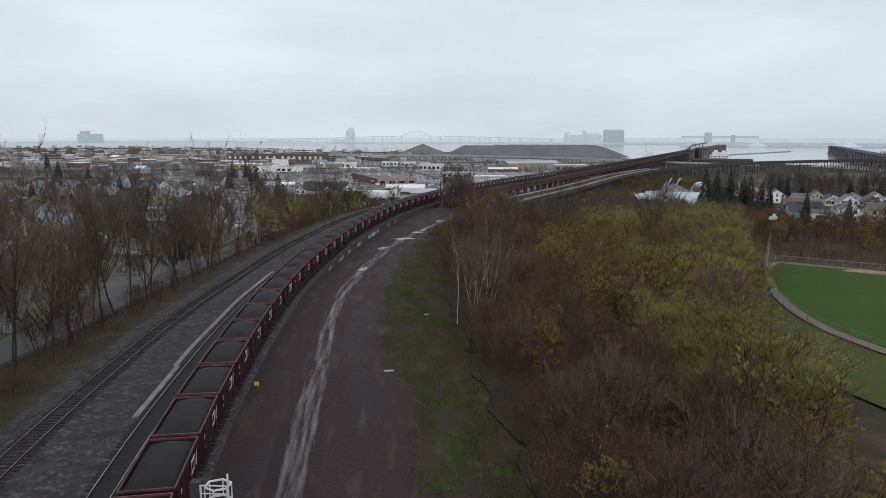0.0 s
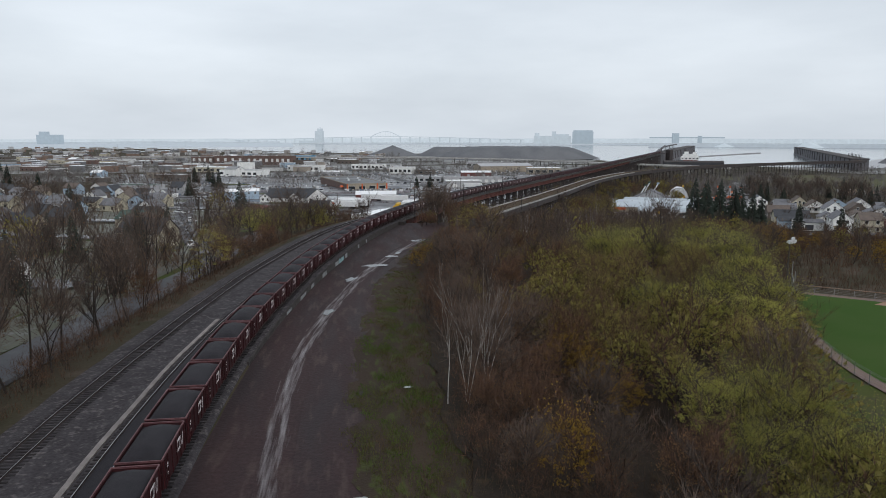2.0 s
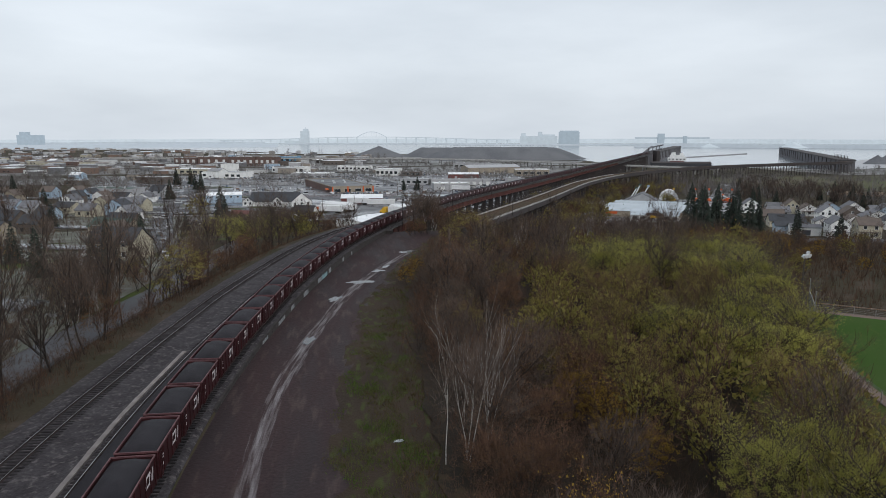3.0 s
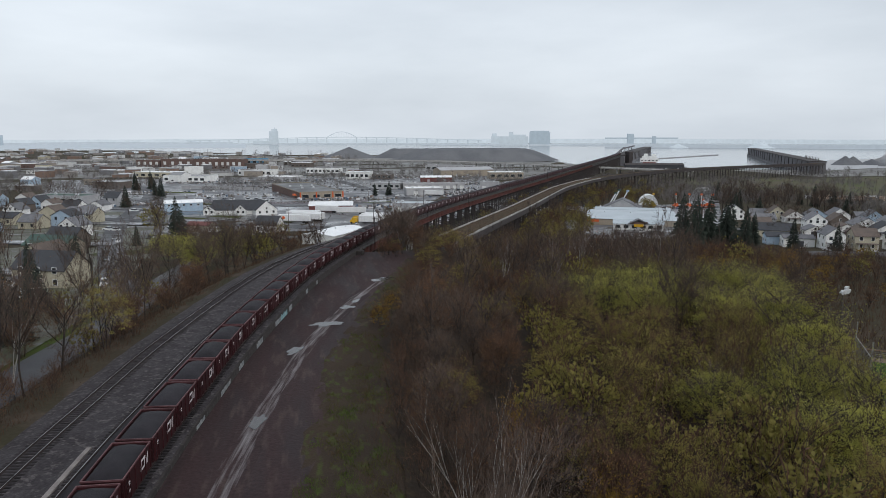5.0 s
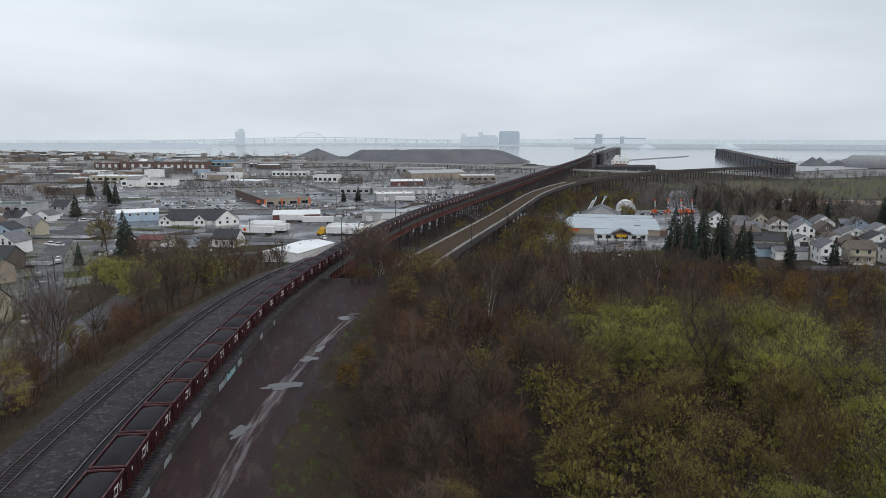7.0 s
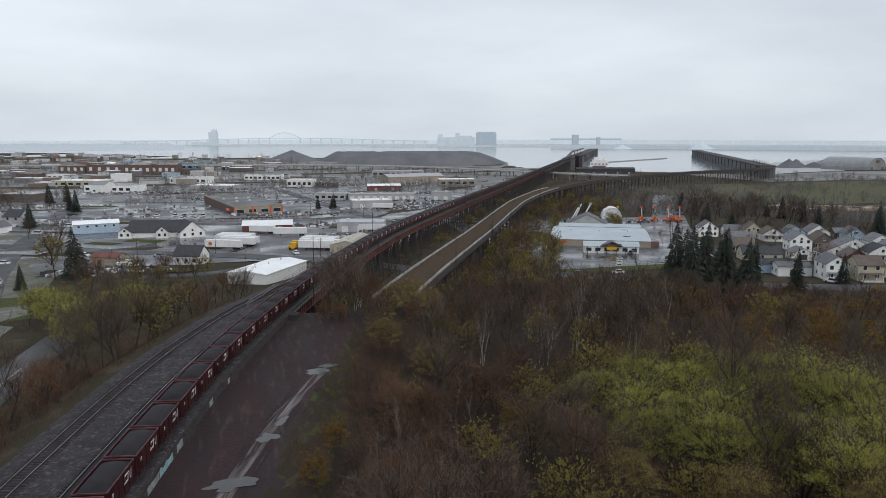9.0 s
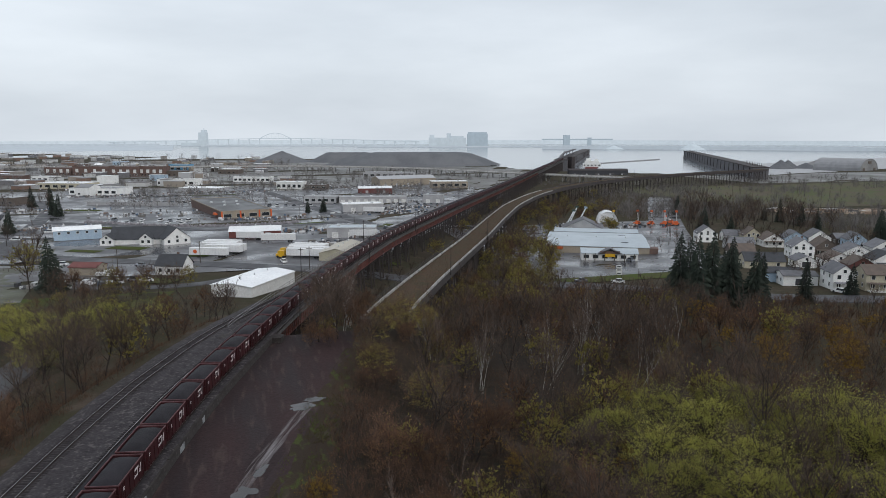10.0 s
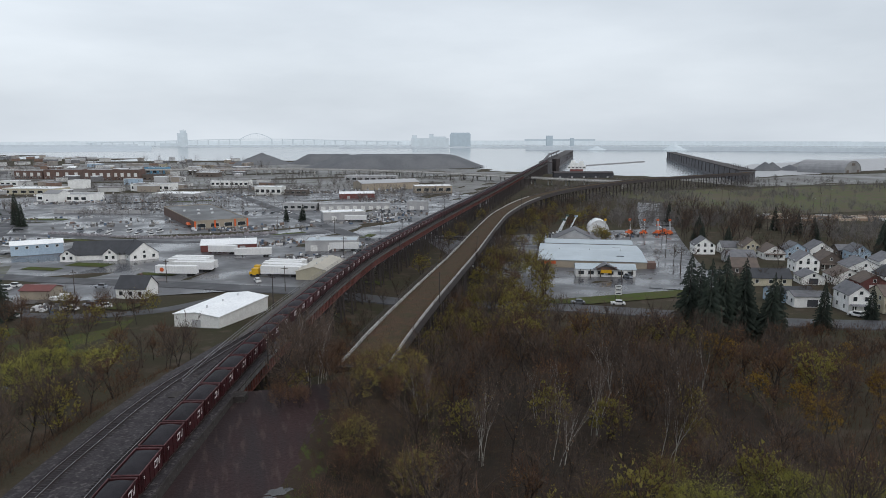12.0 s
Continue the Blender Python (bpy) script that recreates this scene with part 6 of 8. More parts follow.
grid_mesh("gravel_flats", lambda y: list(np.linspace(600, 1150, 12)), list(np.linspace(780, 960, 10)), lambda x, y: ground_z(x, y) + 0.2 if y < shore(x) - 6 else LAKE - 2, M_townland, "pale gravel yards by the lake", "gravel yard")
grid_mesh("lane_lawn", lambda y: list(np.linspace(-58, -20 + (y - 262) * 0.12, 8)), list(np.linspace(262, 318, 10)), lambda x, y: ground_z(x, y) + 0.08, M_lawn, "soft green lawn below the railway", "lawn")
ribbon("lane_shed", [(-70, 345), (-45, 335), (-26, 327), (-8, 328), (6, 338), (22, 350)], 5.0, M_street, "narrow wet asphalt lane past the shed", "street", 0.15)
grid_mesh("dock_grass", lambda y: list(np.linspace(track_x(y) + 14, track_x(y) + 110, 8)), list(np.linspace(600, 840, 12)), lambda x, y: ground_z(x, y) + 0.15, M_grassverge, "rough grass below the viaduct", "meadow")

M_yard = material("damp_yards_and_drives", (0.080, 0.074, 0.058), (0.062, 0.070, 0.036), 0.75, scale=0.07, fine=1.2, bump=0.2, c=(0.125, 0.122, 0.122), rough2=0.5, spec=0.3, dist=0.05)
grid_mesh("neighbourhood_yards", lambda y: list(np.linspace(-110 - 0.72 * y, street_x(min(y, 262)) - 6 - max(0, y - 200) * 0.16, 24)), list(np.linspace(70, 470, 60)), lambda x, y: ground_z(x, y) + 0.16 + 0.5 * noise.noise((x * 0.06, y * 0.06, 0)) * min(max((abs(x - track_x(y)) - 20) / 30, 0), 1), M_yard, "damp grass yards and drives between the houses", "yards")
for row in (0, 2, 4, 6, 8):
    v = 139 + 40 * row
    ribbon("street_row", [(u * 0.92 - 0.10 * v, v - 0.39 * u) for u in (-42, -80, -120, -170, -220, -290)], 6.5, M_asphalt, "wet asphalt street between the houses", "street", 0.75)

# Pale parked clutter and kerbs along the shop's car park.
clut = random.Random(77)
g = Geo()
for i in range(420):
    u = i / 420
    x, y = -86 + 125 * u, 556 - 52 * math.sin(u * 2.2) + clut.gauss(0, 0.8)
    g.box(x, y, land(x, y) + 0.15, clut.uniform(0.2, 0.6), clut.uniform(0.2, 0.6), clut.uniform(0.5, 1.6), clut.uniform(0, 90))
tagged(part("garden_stock", g, M_hedge), "rows of pale wrapped garden stock along the car park", "stock", kind="stuff")
for bx, by, bw, bd, tn in ((-43, 428, 18, 8, -30), (-60, 424, 16, 6, -30), (-14, 396, 16, 5, -30), (-20, 338, 12, 8, -28), (-90, 405, 30, 7, -30), (45, 505, 20, 6, 20), (85, 480, 16, 5, 60), (-70, 520, 30, 5, -35), (60, 360, 14, 6, -28), (100, 700, 30, 10, 0), (-20, 760, 40, 8, 10), (-110, 640, 40, 10, -20)):
    c, s_ = math.cos(radians(tn)), math.sin(radians(tn))
    gg = Geo()
    pts = [(bx + (i - 2) / 4 * bw * c - (j - 1) / 2 * bd * s_, by + (i - 2) / 4 * bw * s_ + (j - 1) / 2 * bd * c) for j in range(3) for i in range(5)]
    gg.v = [(px, py, land(px, py) + 0.32) for px, py in pts]
    gg.f = [(j * 5 + i, j * 5 + i + 1, j * 5 + i + 6, j * 5 + i + 5) for j in range(2) for i in range(4)]
    tagged(part("lawn_island", gg, M_lawn), "green lawn island beside the wet asphalt", "lawn", kind="structure")

FLAT_POLES = []
# Goods, bins and machines standing about the yards.
g = Geo()
for cx, cy, rx, ry, n in ((45, 415, 14, 9, 90), (70, 440, 16, 12, 120), (105, 560, 22, 16, 170), (125, 590, 20, 10, 130), (120, 640, 36, 12, 130), (150, 700, 30, 14, 110), (40, 470, 22, 10, 60), (20, 540, 40, 12, 120), (-60, 590, 40, 24, 60), (-110, 520, 30, 20, 90), (-140, 640, 40, 20, 110), (-40, 690, 60, 12, 150),
                          (-20, 800, 60, 18, 120), (100, 830, 60, 20, 130), (-120, 780, 60, 16, 120), (60, 900, 60, 16, 90), (-160, 880, 70, 20, 90), (205, 472, 20, 14, 110), (230, 455, 14, 8, 60), (-52, 340, 12, 6, 60), (-40, 342, 8, 4, 30), (160, 850, 40, 20, 80)):
    for i in range(n):
        x, y = cx + clut.gauss(0, rx / 2), cy + clut.gauss(0, ry / 2)
        if x > track_x(y) - 13 and x < 150:
            continue
        g.box(x, y, land(x, y) + 0.1, clut.uniform(0.4, 1.4) * (1 if i % 5 else 2.5), clut.uniform(0.4, 1.3), clut.uniform(0.4, 1.5), clut.uniform(0, 90))
tagged(part("yard_goods", g, M_yardmix), "stacked goods, bins and machines about the yards", "yard goods", kind="stuff")

# Timber stacks and parked goods on the flats behind the houses.
g = Geo()
for i in range(150):
    u = clut.random()
    x, y = 372 + 95 * u + clut.gauss(0, 3), 508 - 44 * u + clut.gauss(0, 7)
    g.box(x, y, ground_z(x, y) - 0.1, clut.uniform(1.5, 9.0), clut.uniform(1.0, 2.2), clut.uniform(0.8, 2.4), -26 + clut.gauss(0, 8))
tagged(part("timber_stacks", g, M_stackmix), "long stacks of timber and parked goods on the flats", "timber stacks", kind="stuff")
for x, y in ((392, 470, ), (430, 520), (478, 560), (520, 590), (455, 640), (560, 640), (610, 690), (650, 640)):
    FLAT_POLES.append((x, y))

# Left of the railway.
house(-40, 447, 24, 13, 2.4, 5.0, M_white, M_darkshingle, "long low white house with a broad dark roof", "x", turn=-8, chimney=True, storeys=1, windows=False)
house(-25, 441, 12, 13, 2.8, 4.8, M_white, M_darkshingle, "white gabled wing with a dark roof", "y", turn=22)
house(-36, 439, 5.5, 6, 3.0, 2.4, M_white, M_darkshingle, "small white gabled wing with a dark roof", "y", turn=-8)
house(-53, 443, 6, 7, 2.8, 2.2, M_white, M_darkshingle, "small white gabled entrance wing", "y", turn=-8)
house(-16.5, 354, 10, 8, 3.2, 3.4, M_white, M_darkshingle, "small white house with a dark slate roof", "x", chimney=True)
blue_hall = shed(-72, 471, 21, 9, 5.0, 1.4, M_blue, M_roofwhite, "pale blue two-storey building with a white roof", turn=13, doors=0)
for k in range(5):
    window(blue_hall, -8 + 4 * k, -4.5, 3.2, 1.1, 1.0, "f")
shed(13, 455, 25, 13, 3.4, 1.8, M_redwall, M_roofwhite, "dull red yard building with a white metal roof", turn=-4)
shed(10.5, 312, 13.5, 25, 3.7, 0.8, M_white, M_roofwhite, "white warehouse with a white metal roof beside the tracks", "y", doors=1, turn=-33)
shed(46.5, 375, 13, 25, 3.4, 1.8, M_cream, M_rooftan, "cream building with a tan metal roof", "y", doors=0)
sup = flat_building(-3, 600, 32, 100, 5.4, M_tan, M_roofdark, "large brick-brown shop with a dark grey flat roof", bays=4, units=5, turn=14)
for px in (-15.6, -4, 8, 15.6):
    part("front_pier", Geo().box(0, 0, 0, 0.9, 0.5, 5.6), M_orange, sup, "orange-red front pier", pose(px, -50.2, 0))
side = part("side_wall_face", Geo().box(0, 0, 0, 0.2, 99, 5.3), M_brick, sup, "brick side wall", pose(-16.1, 0, 0))
part("awning", Geo().box(0, 0, 0, 2.0, 6, 1.2, 0, 0.7), M_orange, sup, "orange awning", pose(-17.2, -38, 2.6))
flat_building(60, 440, 24, 14, 4.8, M_greywall, M_roofblue, "pale grey workshop with a pale roof", doors=3, turn=-14)
flat_building(87, 576, 28, 14, 5.2, M_greywall, M_roofwhite, "white workshop with a pale flat roof", doors=2, turn=0)
flat_building(107, 642, 54, 12, 4.6, M_greywall, M_roofgrey, "long garage building with white doors", doors=9, units=3, turn=-8)
shed(128, 748, 32, 12, 4.6, 1.6, M_redwall, M_roofwhite, "long dull red shed with a white roof", turn=-6)
flat_building(215, 794, 38, 18, 7.0, M_tan, M_roofwhite, "tan warehouse with a pale roof", bays=5, turn=-8)
shed(182, 862, 68, 26, 7.5, 3.0, M_tan, M_roofgrey, "long tan warehouse with a grey roof", doors=5, turn=10)
flat_building(196, 1012, 68, 18, 7.5, M_greywall, M_roofgrey, "long grey warehouse with flat roof", bays=8)
flat_building(-122, 810, 48, 26, 6.0, M_white, M_roofgrey, "white car showroom with a grey roof", bays=7)
flat_building(-148, 995, 19, 14, 9.0, M_white, M_roofwhite, "tall white windowless storage building", units=0)
flat_building(-62, 928, 44, 20, 7.0, M_white, M_roofgrey, "white showroom with dark bays", bays=6)
flat_building(-31, 824, 42, 24, 3.5, M_greywall, M_roofwhite, "low building with a broad white roof", units=1)
flat_building(19, 976, 46, 14, 6.0, M_white, M_roofgrey, "white office building with many windows", bays=8)
flat_building(-90, 1297, 33, 20, 11, M_brightblue, M_roofblue, "blue metal building by the shore", bays=3)
flat_building(55, 826, 27, 16, 7.5, M_white, M_roofwhite, "white office block with a stair tower", bays=5)
flat_building(68, 654, 26, 14, 5.0, M_greywall, M_roofgrey, "grey petrol station building", bays=5)
flat_building(-173, 914, 54, 28, 6.0, M_cream, M_roofwhite, "cream building with a pale roof", bays=6)
flat_building(-230, 1064, 30, 15, 6.0, M_white, M_roofwhite, "low white building with pale roof", bays=4)
flat_building(80, 814, 22, 10, 4.6, M_brown, M_roofgrey, "low dark building with flat roof", bays=4)
flat_building(153, 626, 16, 8, 6.0, M_greywall, M_roofgrey, "grey shed beside the viaduct", doors=2)
for bx, by, bw, bh, lab in ((-202, 1205, 55, 13, "aged brick block with blank pale mural panels"), (-150, 1160, 42, 14, "aged brick block with blank pale mural panels"), (-114, 1150, 38, 14, "aged brick block with blank pale mural panels"), (-250, 1230, 42, 11, "aged brown brick warehouse block")):
    b = flat_building(bx, by, bw, 18, bh, M_brick, M_roofgrey, lab, bays=0, units=1)
    for k in range(4):
        part("mural_panel", Geo().box(0, 0, 0, 4.5, 0.12, 5.0), M_trim, b, "blank pale panel", pose(-bw / 2 + bw * (k + 0.5) / 4, -9.08, bh * 0.35))
    for k in range(9):
        window(b, -bw / 2 + bw * (k + 0.5) / 9, -9, 1.2, 1.6, 2.0, "f")
flat_building(-76, 672, 74, 1.2, 2.2, M_greywall, M_greywall, "long grey retaining wall of a car park", "boundary_wall", units=0, group="walls")
house(-58, 220, 14, 8.5, 4.4, 3.6, M_cream, M_darkshingle, "cream house with a dark roof", "x", storeys=2, chimney=True)
house(-67, 243, 9, 10, 4.6, 3.2, M_cream, M_brownshingle, "cream gabled house with a brown roof", "y", storeys=2)
house(-77, 278, 15, 8.5, 4.4, 2.6, M_tan, M_green, "tan house with a green roof", "x", storeys=2)
house(-85, 315, 12, 8, 4.0, 3.2, M_brown, M_darkshingle, "dark house with a dark roof", "x", storeys=1)
house(-95, 356, 9, 9, 4.6, 3.2, M_white, M_shingle, "white gabled house with a grey roof", "y", storeys=2)
house(-110, 418, 16, 9, 4.4, 3.0, M_cream, M_shingle, "pale house with a grey roof", "x", storeys=2)
house(-155, 455, 10, 8, 4.0, 3.2, M_white, M_shingle, "white gabled house with shingle roof", "y", storeys=2)
house(-60, 207, 6, 5, 2.6, 1.6, M_white, M_shingle, "small white garage with a grey roof", "y", garage=True)
house(-72, 130, 11, 8, 3.8, 3.0, M_brown, M_shingle, "brown house among bare trees", "x", storeys=1)
house(-70, 160, 10, 8, 3.6, 3.0, M_white, M_shingle, "pale house among bare trees", "x", storeys=1)
house(-66, 100, 9, 7, 2.8, 1.6, M_greywall, M_roofgrey, "grey garage among bare trees", "x", garage=True)
flat_building(-158, 546, 36, 16, 5.5, M_greywall, M_green, "grey-green workshop with a flat roof", bays=6)

for px, py in PLOTS:
    near_it = [q for q in ((-58, 220), (-67, 243), (-77, 278), (-85, 315), (-95, 356), (-110, 418), (-155, 455)) if math.hypot(q[0] - px, q[1] - py) < 15]
    if near_it or -11 < px - side_x(py) < 14:
        continue
    wall_name, wall_m = plot_rnd.choice((("white", M_white), ("white", M_white), ("cream", M_cream), ("grey", M_greywall), ("brown", M_brown), ("pale blue", M_blue), ("tan", M_tan)))
    roof_name, roof_m = plot_rnd.choice((("grey", M_shingle), ("dark", M_darkshingle), ("dark", M_darkshingle), ("brown", M_brownshingle)))
    pw, pd = plot_rnd.uniform(8, 11.5), plot_rnd.uniform(7.5, 10)
    ph, pr = plot_rnd.choice((3.2, 4.0, 5.0)), plot_rnd.uniform(2.4, 3.6)
    ax = plot_rnd.choice("xy")
    hs = house(px, py, pw, pd, ph, pr, wall_m, roof_m, "%s house with a %s roof among bare trees" % (wall_name, roof_name), ax, windows=False)
    for wx in (-pw * 0.25, pw * 0.25):
        part("window", Geo().box(0, 0, 0, 1.2, 0.1, 1.4), M_glass, hs, m=pose(wx, -pd / 2 - 0.04, 0.9 + 2.3 * (ph > 4.5)))
    if plot_rnd.random() < 0.4:
        part("chimney", Geo().box(0, 0, 0, 0.6, 0.6, 1.8), M_brick, hs, m=pose(pw * 0.15, pd * 0.1, ph + pr * 0.6))

# Right of the railway.
big = shed(168.5, 388, 45, 44, 3.6, 1.0, M_tan, M_roofblue, "farm shop with a broad pale blue metal roof", "x", doors=0, turn=-27)
part("red_sign", Geo().box(0, 0, 0, 6.0, 0.2, 1.2), M_orange, big, "red-orange sign panel", pose(-18, -22.15, 2.0))
part("brick_end", Geo().box(0, 0, 0, 4.5, 5, 3.4), M_brick, big, "brick end wall", pose(24.0, -19.0, 0))
shed(185, 419, 42, 14, 3.8, 0.8, M_tan, M_roofblue, "rear shop wing with a pale blue metal roof", "x", doors=0, turn=-27)
for k in range(4):
    part("skylight", Geo().box(0, 0, 0, 3.2, 1.0, 0.4), M_darkshingle, big, "dark roof vent", pose(12.5, -12 + 7.5 * k, 3.95))
house(187, 437, 22, 15, 3.4, 5.0, M_greywall, M_shingle, "grey hall with a broad gabled roof", "y", windows=False, name="hall", turn=-27)
ent = house(155, 352, 23, 7, 3.0, 1.6, M_white, M_roofblue, "shop entrance with a low blue roof", "x", windows=False, name="shop_entrance")
part("gable_sign", Geo().box(0, 0, 0, 8.0, 0.3, 1.2), M_brick, ent, "brick-red gable front", pose(0, -4.4, 3.0))
part("sign_panel", Geo().box(0, 0, 0, 4.2, 0.2, 1.3), M_yellow, ent, "yellow sign panel", pose(0, -4.65, 1.7))
part("gable", gable_roof(9, 5, 3.2, 2.0, 0.4, "y"), M_shingle, ent, m=pose(0, -2.5, 0))
for k in range(6):
    part("entrance_post", Geo().box(0, 0, 0, 0.3, 0.3, 3.0), M_pole, ent, m=pose(-10 + 4 * k, -4.2, 0))
    window(ent, -9.5 + 3.8 * k, -3.5, 0.8, 2.2, 1.4, "f")
arch = thing("arch_shelter", "white fabric arch shelter beside the shop", "shelter", pose(228, 484, ground_z(228, 484), 0, 0, GRID))
g = Geo()
for j, yy in enumerate((-6, 6)):
    for r in (6.2, 6.0):
        g.v += [(r * math.cos(math.pi * i / 16), yy, r * 1.15 * math.sin(math.pi * i / 16)) for i in range(17)]
for i in range(16):
    g.f += [(i, i + 1, 34 + i + 1, 34 + i), (17 + i, 51 + i, 51 + i + 1, 17 + i + 1), (i, 17 + i, 17 + i + 1, i + 1), (34 + i, 34 + i + 1, 51 + i + 1, 51 + i)]
part("canopy", g, M_roofwhite, arch)
g = Geo()
g.add([(5.9 * math.cos(math.pi * i / 16), yy, 6.8 * math.sin(math.pi * i / 16)) for yy in (-5.2, -5.0) for i in range(17)], [tuple(range(17)), tuple(range(33, 16, -1))])
part("end_wall", g, M_roofwhite, arch, "white fabric end wall")


def boom_lift(x, y, turn, tilt, length, mat):
    t = thing("boom_lift", "parked boom lift with its arm raised", "machine", pose(x, y, ground_z(x, y) + 0.2, 0, 0, turn), "hire machines")
    b = part("chassis", Geo().box(0, 0, 0.5, 2.2, 4.2, 1.1, 0, 0.9), mat, t)
    part("turret", Geo().box(0, -0.4, 1.6, 1.6, 2.2, 1.0, 0, 0.85), mat, t)
    part("boom", Geo().beam((0, -0.8, 2.2), (0, -0.8 + length * math.cos(radians(tilt)), 2.2 + length * math.sin(radians(tilt))), 0.5, 0.6), M_lamp, t, "pale raised arm")
    part("basket", Geo().box(0, -0.8 + length * math.cos(radians(tilt)), 2.0 + length * math.sin(radians(tilt)), 1.8, 0.9, 1.1), mat, t)
    for wx in (-1.0, 1.0):
        for wy in (-1.5, 1.5):
            part("wheel", Geo().tube((-0.2, 0, 0), (0.2, 0, 0), 0.5, 0.5, 10), M_tyre, t, m=pose(wx, wy, 0.5))


for x, y, tn, tl, ln, mt in ((190, 462, -60, 45, 10, M_green), (196, 470, -60, 50, 11, M_green), (204, 474, -62, 48, 10, M_blue), (236, 462, 80, 84, 6, M_orange), (243, 458, 80, 85, 6, M_orange), (250, 455, 80, 85, 6, M_orange), (256, 452, 80, 85, 6, M_orange), (222, 466, 80, 85, 6, M_yellow), (258, 460, 20, 20, 5, M_orange)):
    boom_lift(x, y, tn, tl, ln, mt)

H = lambda *a, **k: house(*a, **k)
H(193, 272, 6.8, 10, 5.4, 2.6, M_white, M_shingle, "white two-storey house with a glazed porch", porch=True, storeys=2)
H(202, 267, 8.0, 9, 5.2, 2.4, M_cream, M_brownshingle, "cream two-storey house with a brown roof", along="x", porch=True, storeys=2)
H(213, 262, 7.5, 9, 5.2, 2.8, M_white, M_darkshingle, "white two-storey house with a dark roof", porch=True, storeys=2)
H(187, 283, 11, 8, 3.2, 1.0, M_white, M_shingle, "low white garage with a yellow trim band", along="x", garage=True)
H(186, 290, 13, 7, 3.2, 1.4, M_blue, M_darkshingle, "pale blue garage with a dark roof", along="x", garage=True)
H(236, 334, 9.0, 9, 4.6, 3.4, M_white, M_shingle, "white gabled house with shingle roof", storeys=2, chimney=True)
H(219, 314, 8.0, 8, 2.6, 2.0, M_white, M_shingle, "white gabled garage with grey roof", garage=True)
H(250, 336, 9.0, 9, 3.8, 3.4, M_brown, M_brownshingle, "brown gabled house with front porch", storeys=1, porch=True)
H(272, 362, 10, 9, 3.8, 3.4, M_white, M_shingle, "white gabled house with a grey roof", storeys=1)
H(249, 366, 9.5, 10, 3.2, 3.0, M_white, M_brownshingle, "white bungalow with a brown roof", storeys=1, porch=True)
H(246, 376, 8.5, 9, 4.2, 3.6, M_cream, M_brownshingle, "cream gabled house with a chimney", storeys=2, chimney=True)
H(243, 386, 9, 9, 3.0, 2.4, M_white, M_shingle, "low white house with grey roof", along="x")
H(230, 389, 9.5, 9, 4.2, 3.4, M_white, M_shingle, "white gabled house beside spruces", storeys=2)
H(262, 366, 10, 9, 3.6, 3.0, M_blue, M_shingle, "pale blue house with a grey roof", along="y")
H(231, 310, 11, 9, 3.0, 2.6, M_white, M_brownshingle, "white garage house with a brown roof", garage=True)
H(252, 322, 12, 10, 3.4, 3.0, M_white, M_shingle, "white house with a wide grey roof", storeys=1)
H(286, 360, 9, 8, 3.0, 2.0, M_brown, M_shingle, "low brown house with grey roof", along="x")
H(282, 350, 8, 9, 3.8, 3.0, M_blue, M_shingle, "blue-grey gabled house with grey roof", storeys=1)
H(271, 326, 10, 9, 3.8, 3.0, M_white, M_shingle, "white gabled house with a porch", storeys=1, porch=True)
H(203, 318, 15, 9, 2.8, 2.8, M_cream, M_darkshingle, "pale yellow house with a long dark roof", along="x")
H(210, 339, 10, 9, 3.0, 3.0, M_brown, M_brownshingle, "brown house with a brown roof", along="x")
H(228, 362, 12, 9, 2.8, 2.4, M_greywall, M_shingle, "grey house with a long roof", along="x")
H(227, 296, 9, 8, 3.0, 2.8, M_redwall, M_brownshingle, "dull red barn-like garage", along="y", garage=True)
H(243, 300, 10, 9, 3.6, 3.0, M_white, M_darkshingle, "white house with a dark roof", along="y", porch=True)
H(262, 310, 10, 9, 3.6, 3.0, M_cream, M_shingle, "cream house with a grey roof", along="y")
H(290, 330, 10, 9, 3.8, 3.0, M_white, M_shingle, "white house with a grey roof", along="y")

# ---- vehicles, trailers, poles ----
CARS = {}


def car_parts(mat, kind):
    L, W = (4.6, 1.8) if kind == "car" else (5.2, 1.95)
    b = Geo().box(0, 0, 0.28, W, L, 0.55, 0, 0.97).box(0, L * 0.0, 0.83, W * 0.95, L * 0.985, 0.08, 0, 0.96)
    top = Geo().box(0, -L * 0.07, 0.9, W * 0.86, L * (0.5 if kind == "car" else 0.66), 0.62 if kind == "car" else 0.85, 0, 0.84)
    roof = Geo().box(0, -L * 0.07, 1.52 if kind == "car" else 1.75, W * 0.73, L * (0.42 if kind == "car" else 0.56), 0.05)
    return [("body", b.mesh("body", mat)), ("cabin_glass", top.mesh("cabin_glass", M_glass)), ("roof_panel", roof.mesh("roof_panel", mat))], Geo().tube((-0.11, 0, 0), (0.11, 0, 0), 0.33, 0.33, 10).mesh("wheel", M_tyre), L, W


CARS["dark"] = car_parts(M_carpaint, "car")
CARS["white"] = car_parts(M_carwhite, "car")
CARS["suv"] = car_parts(M_carpaint, "suv")
CARS["van"] = car_parts(M_carwhite, "suv")


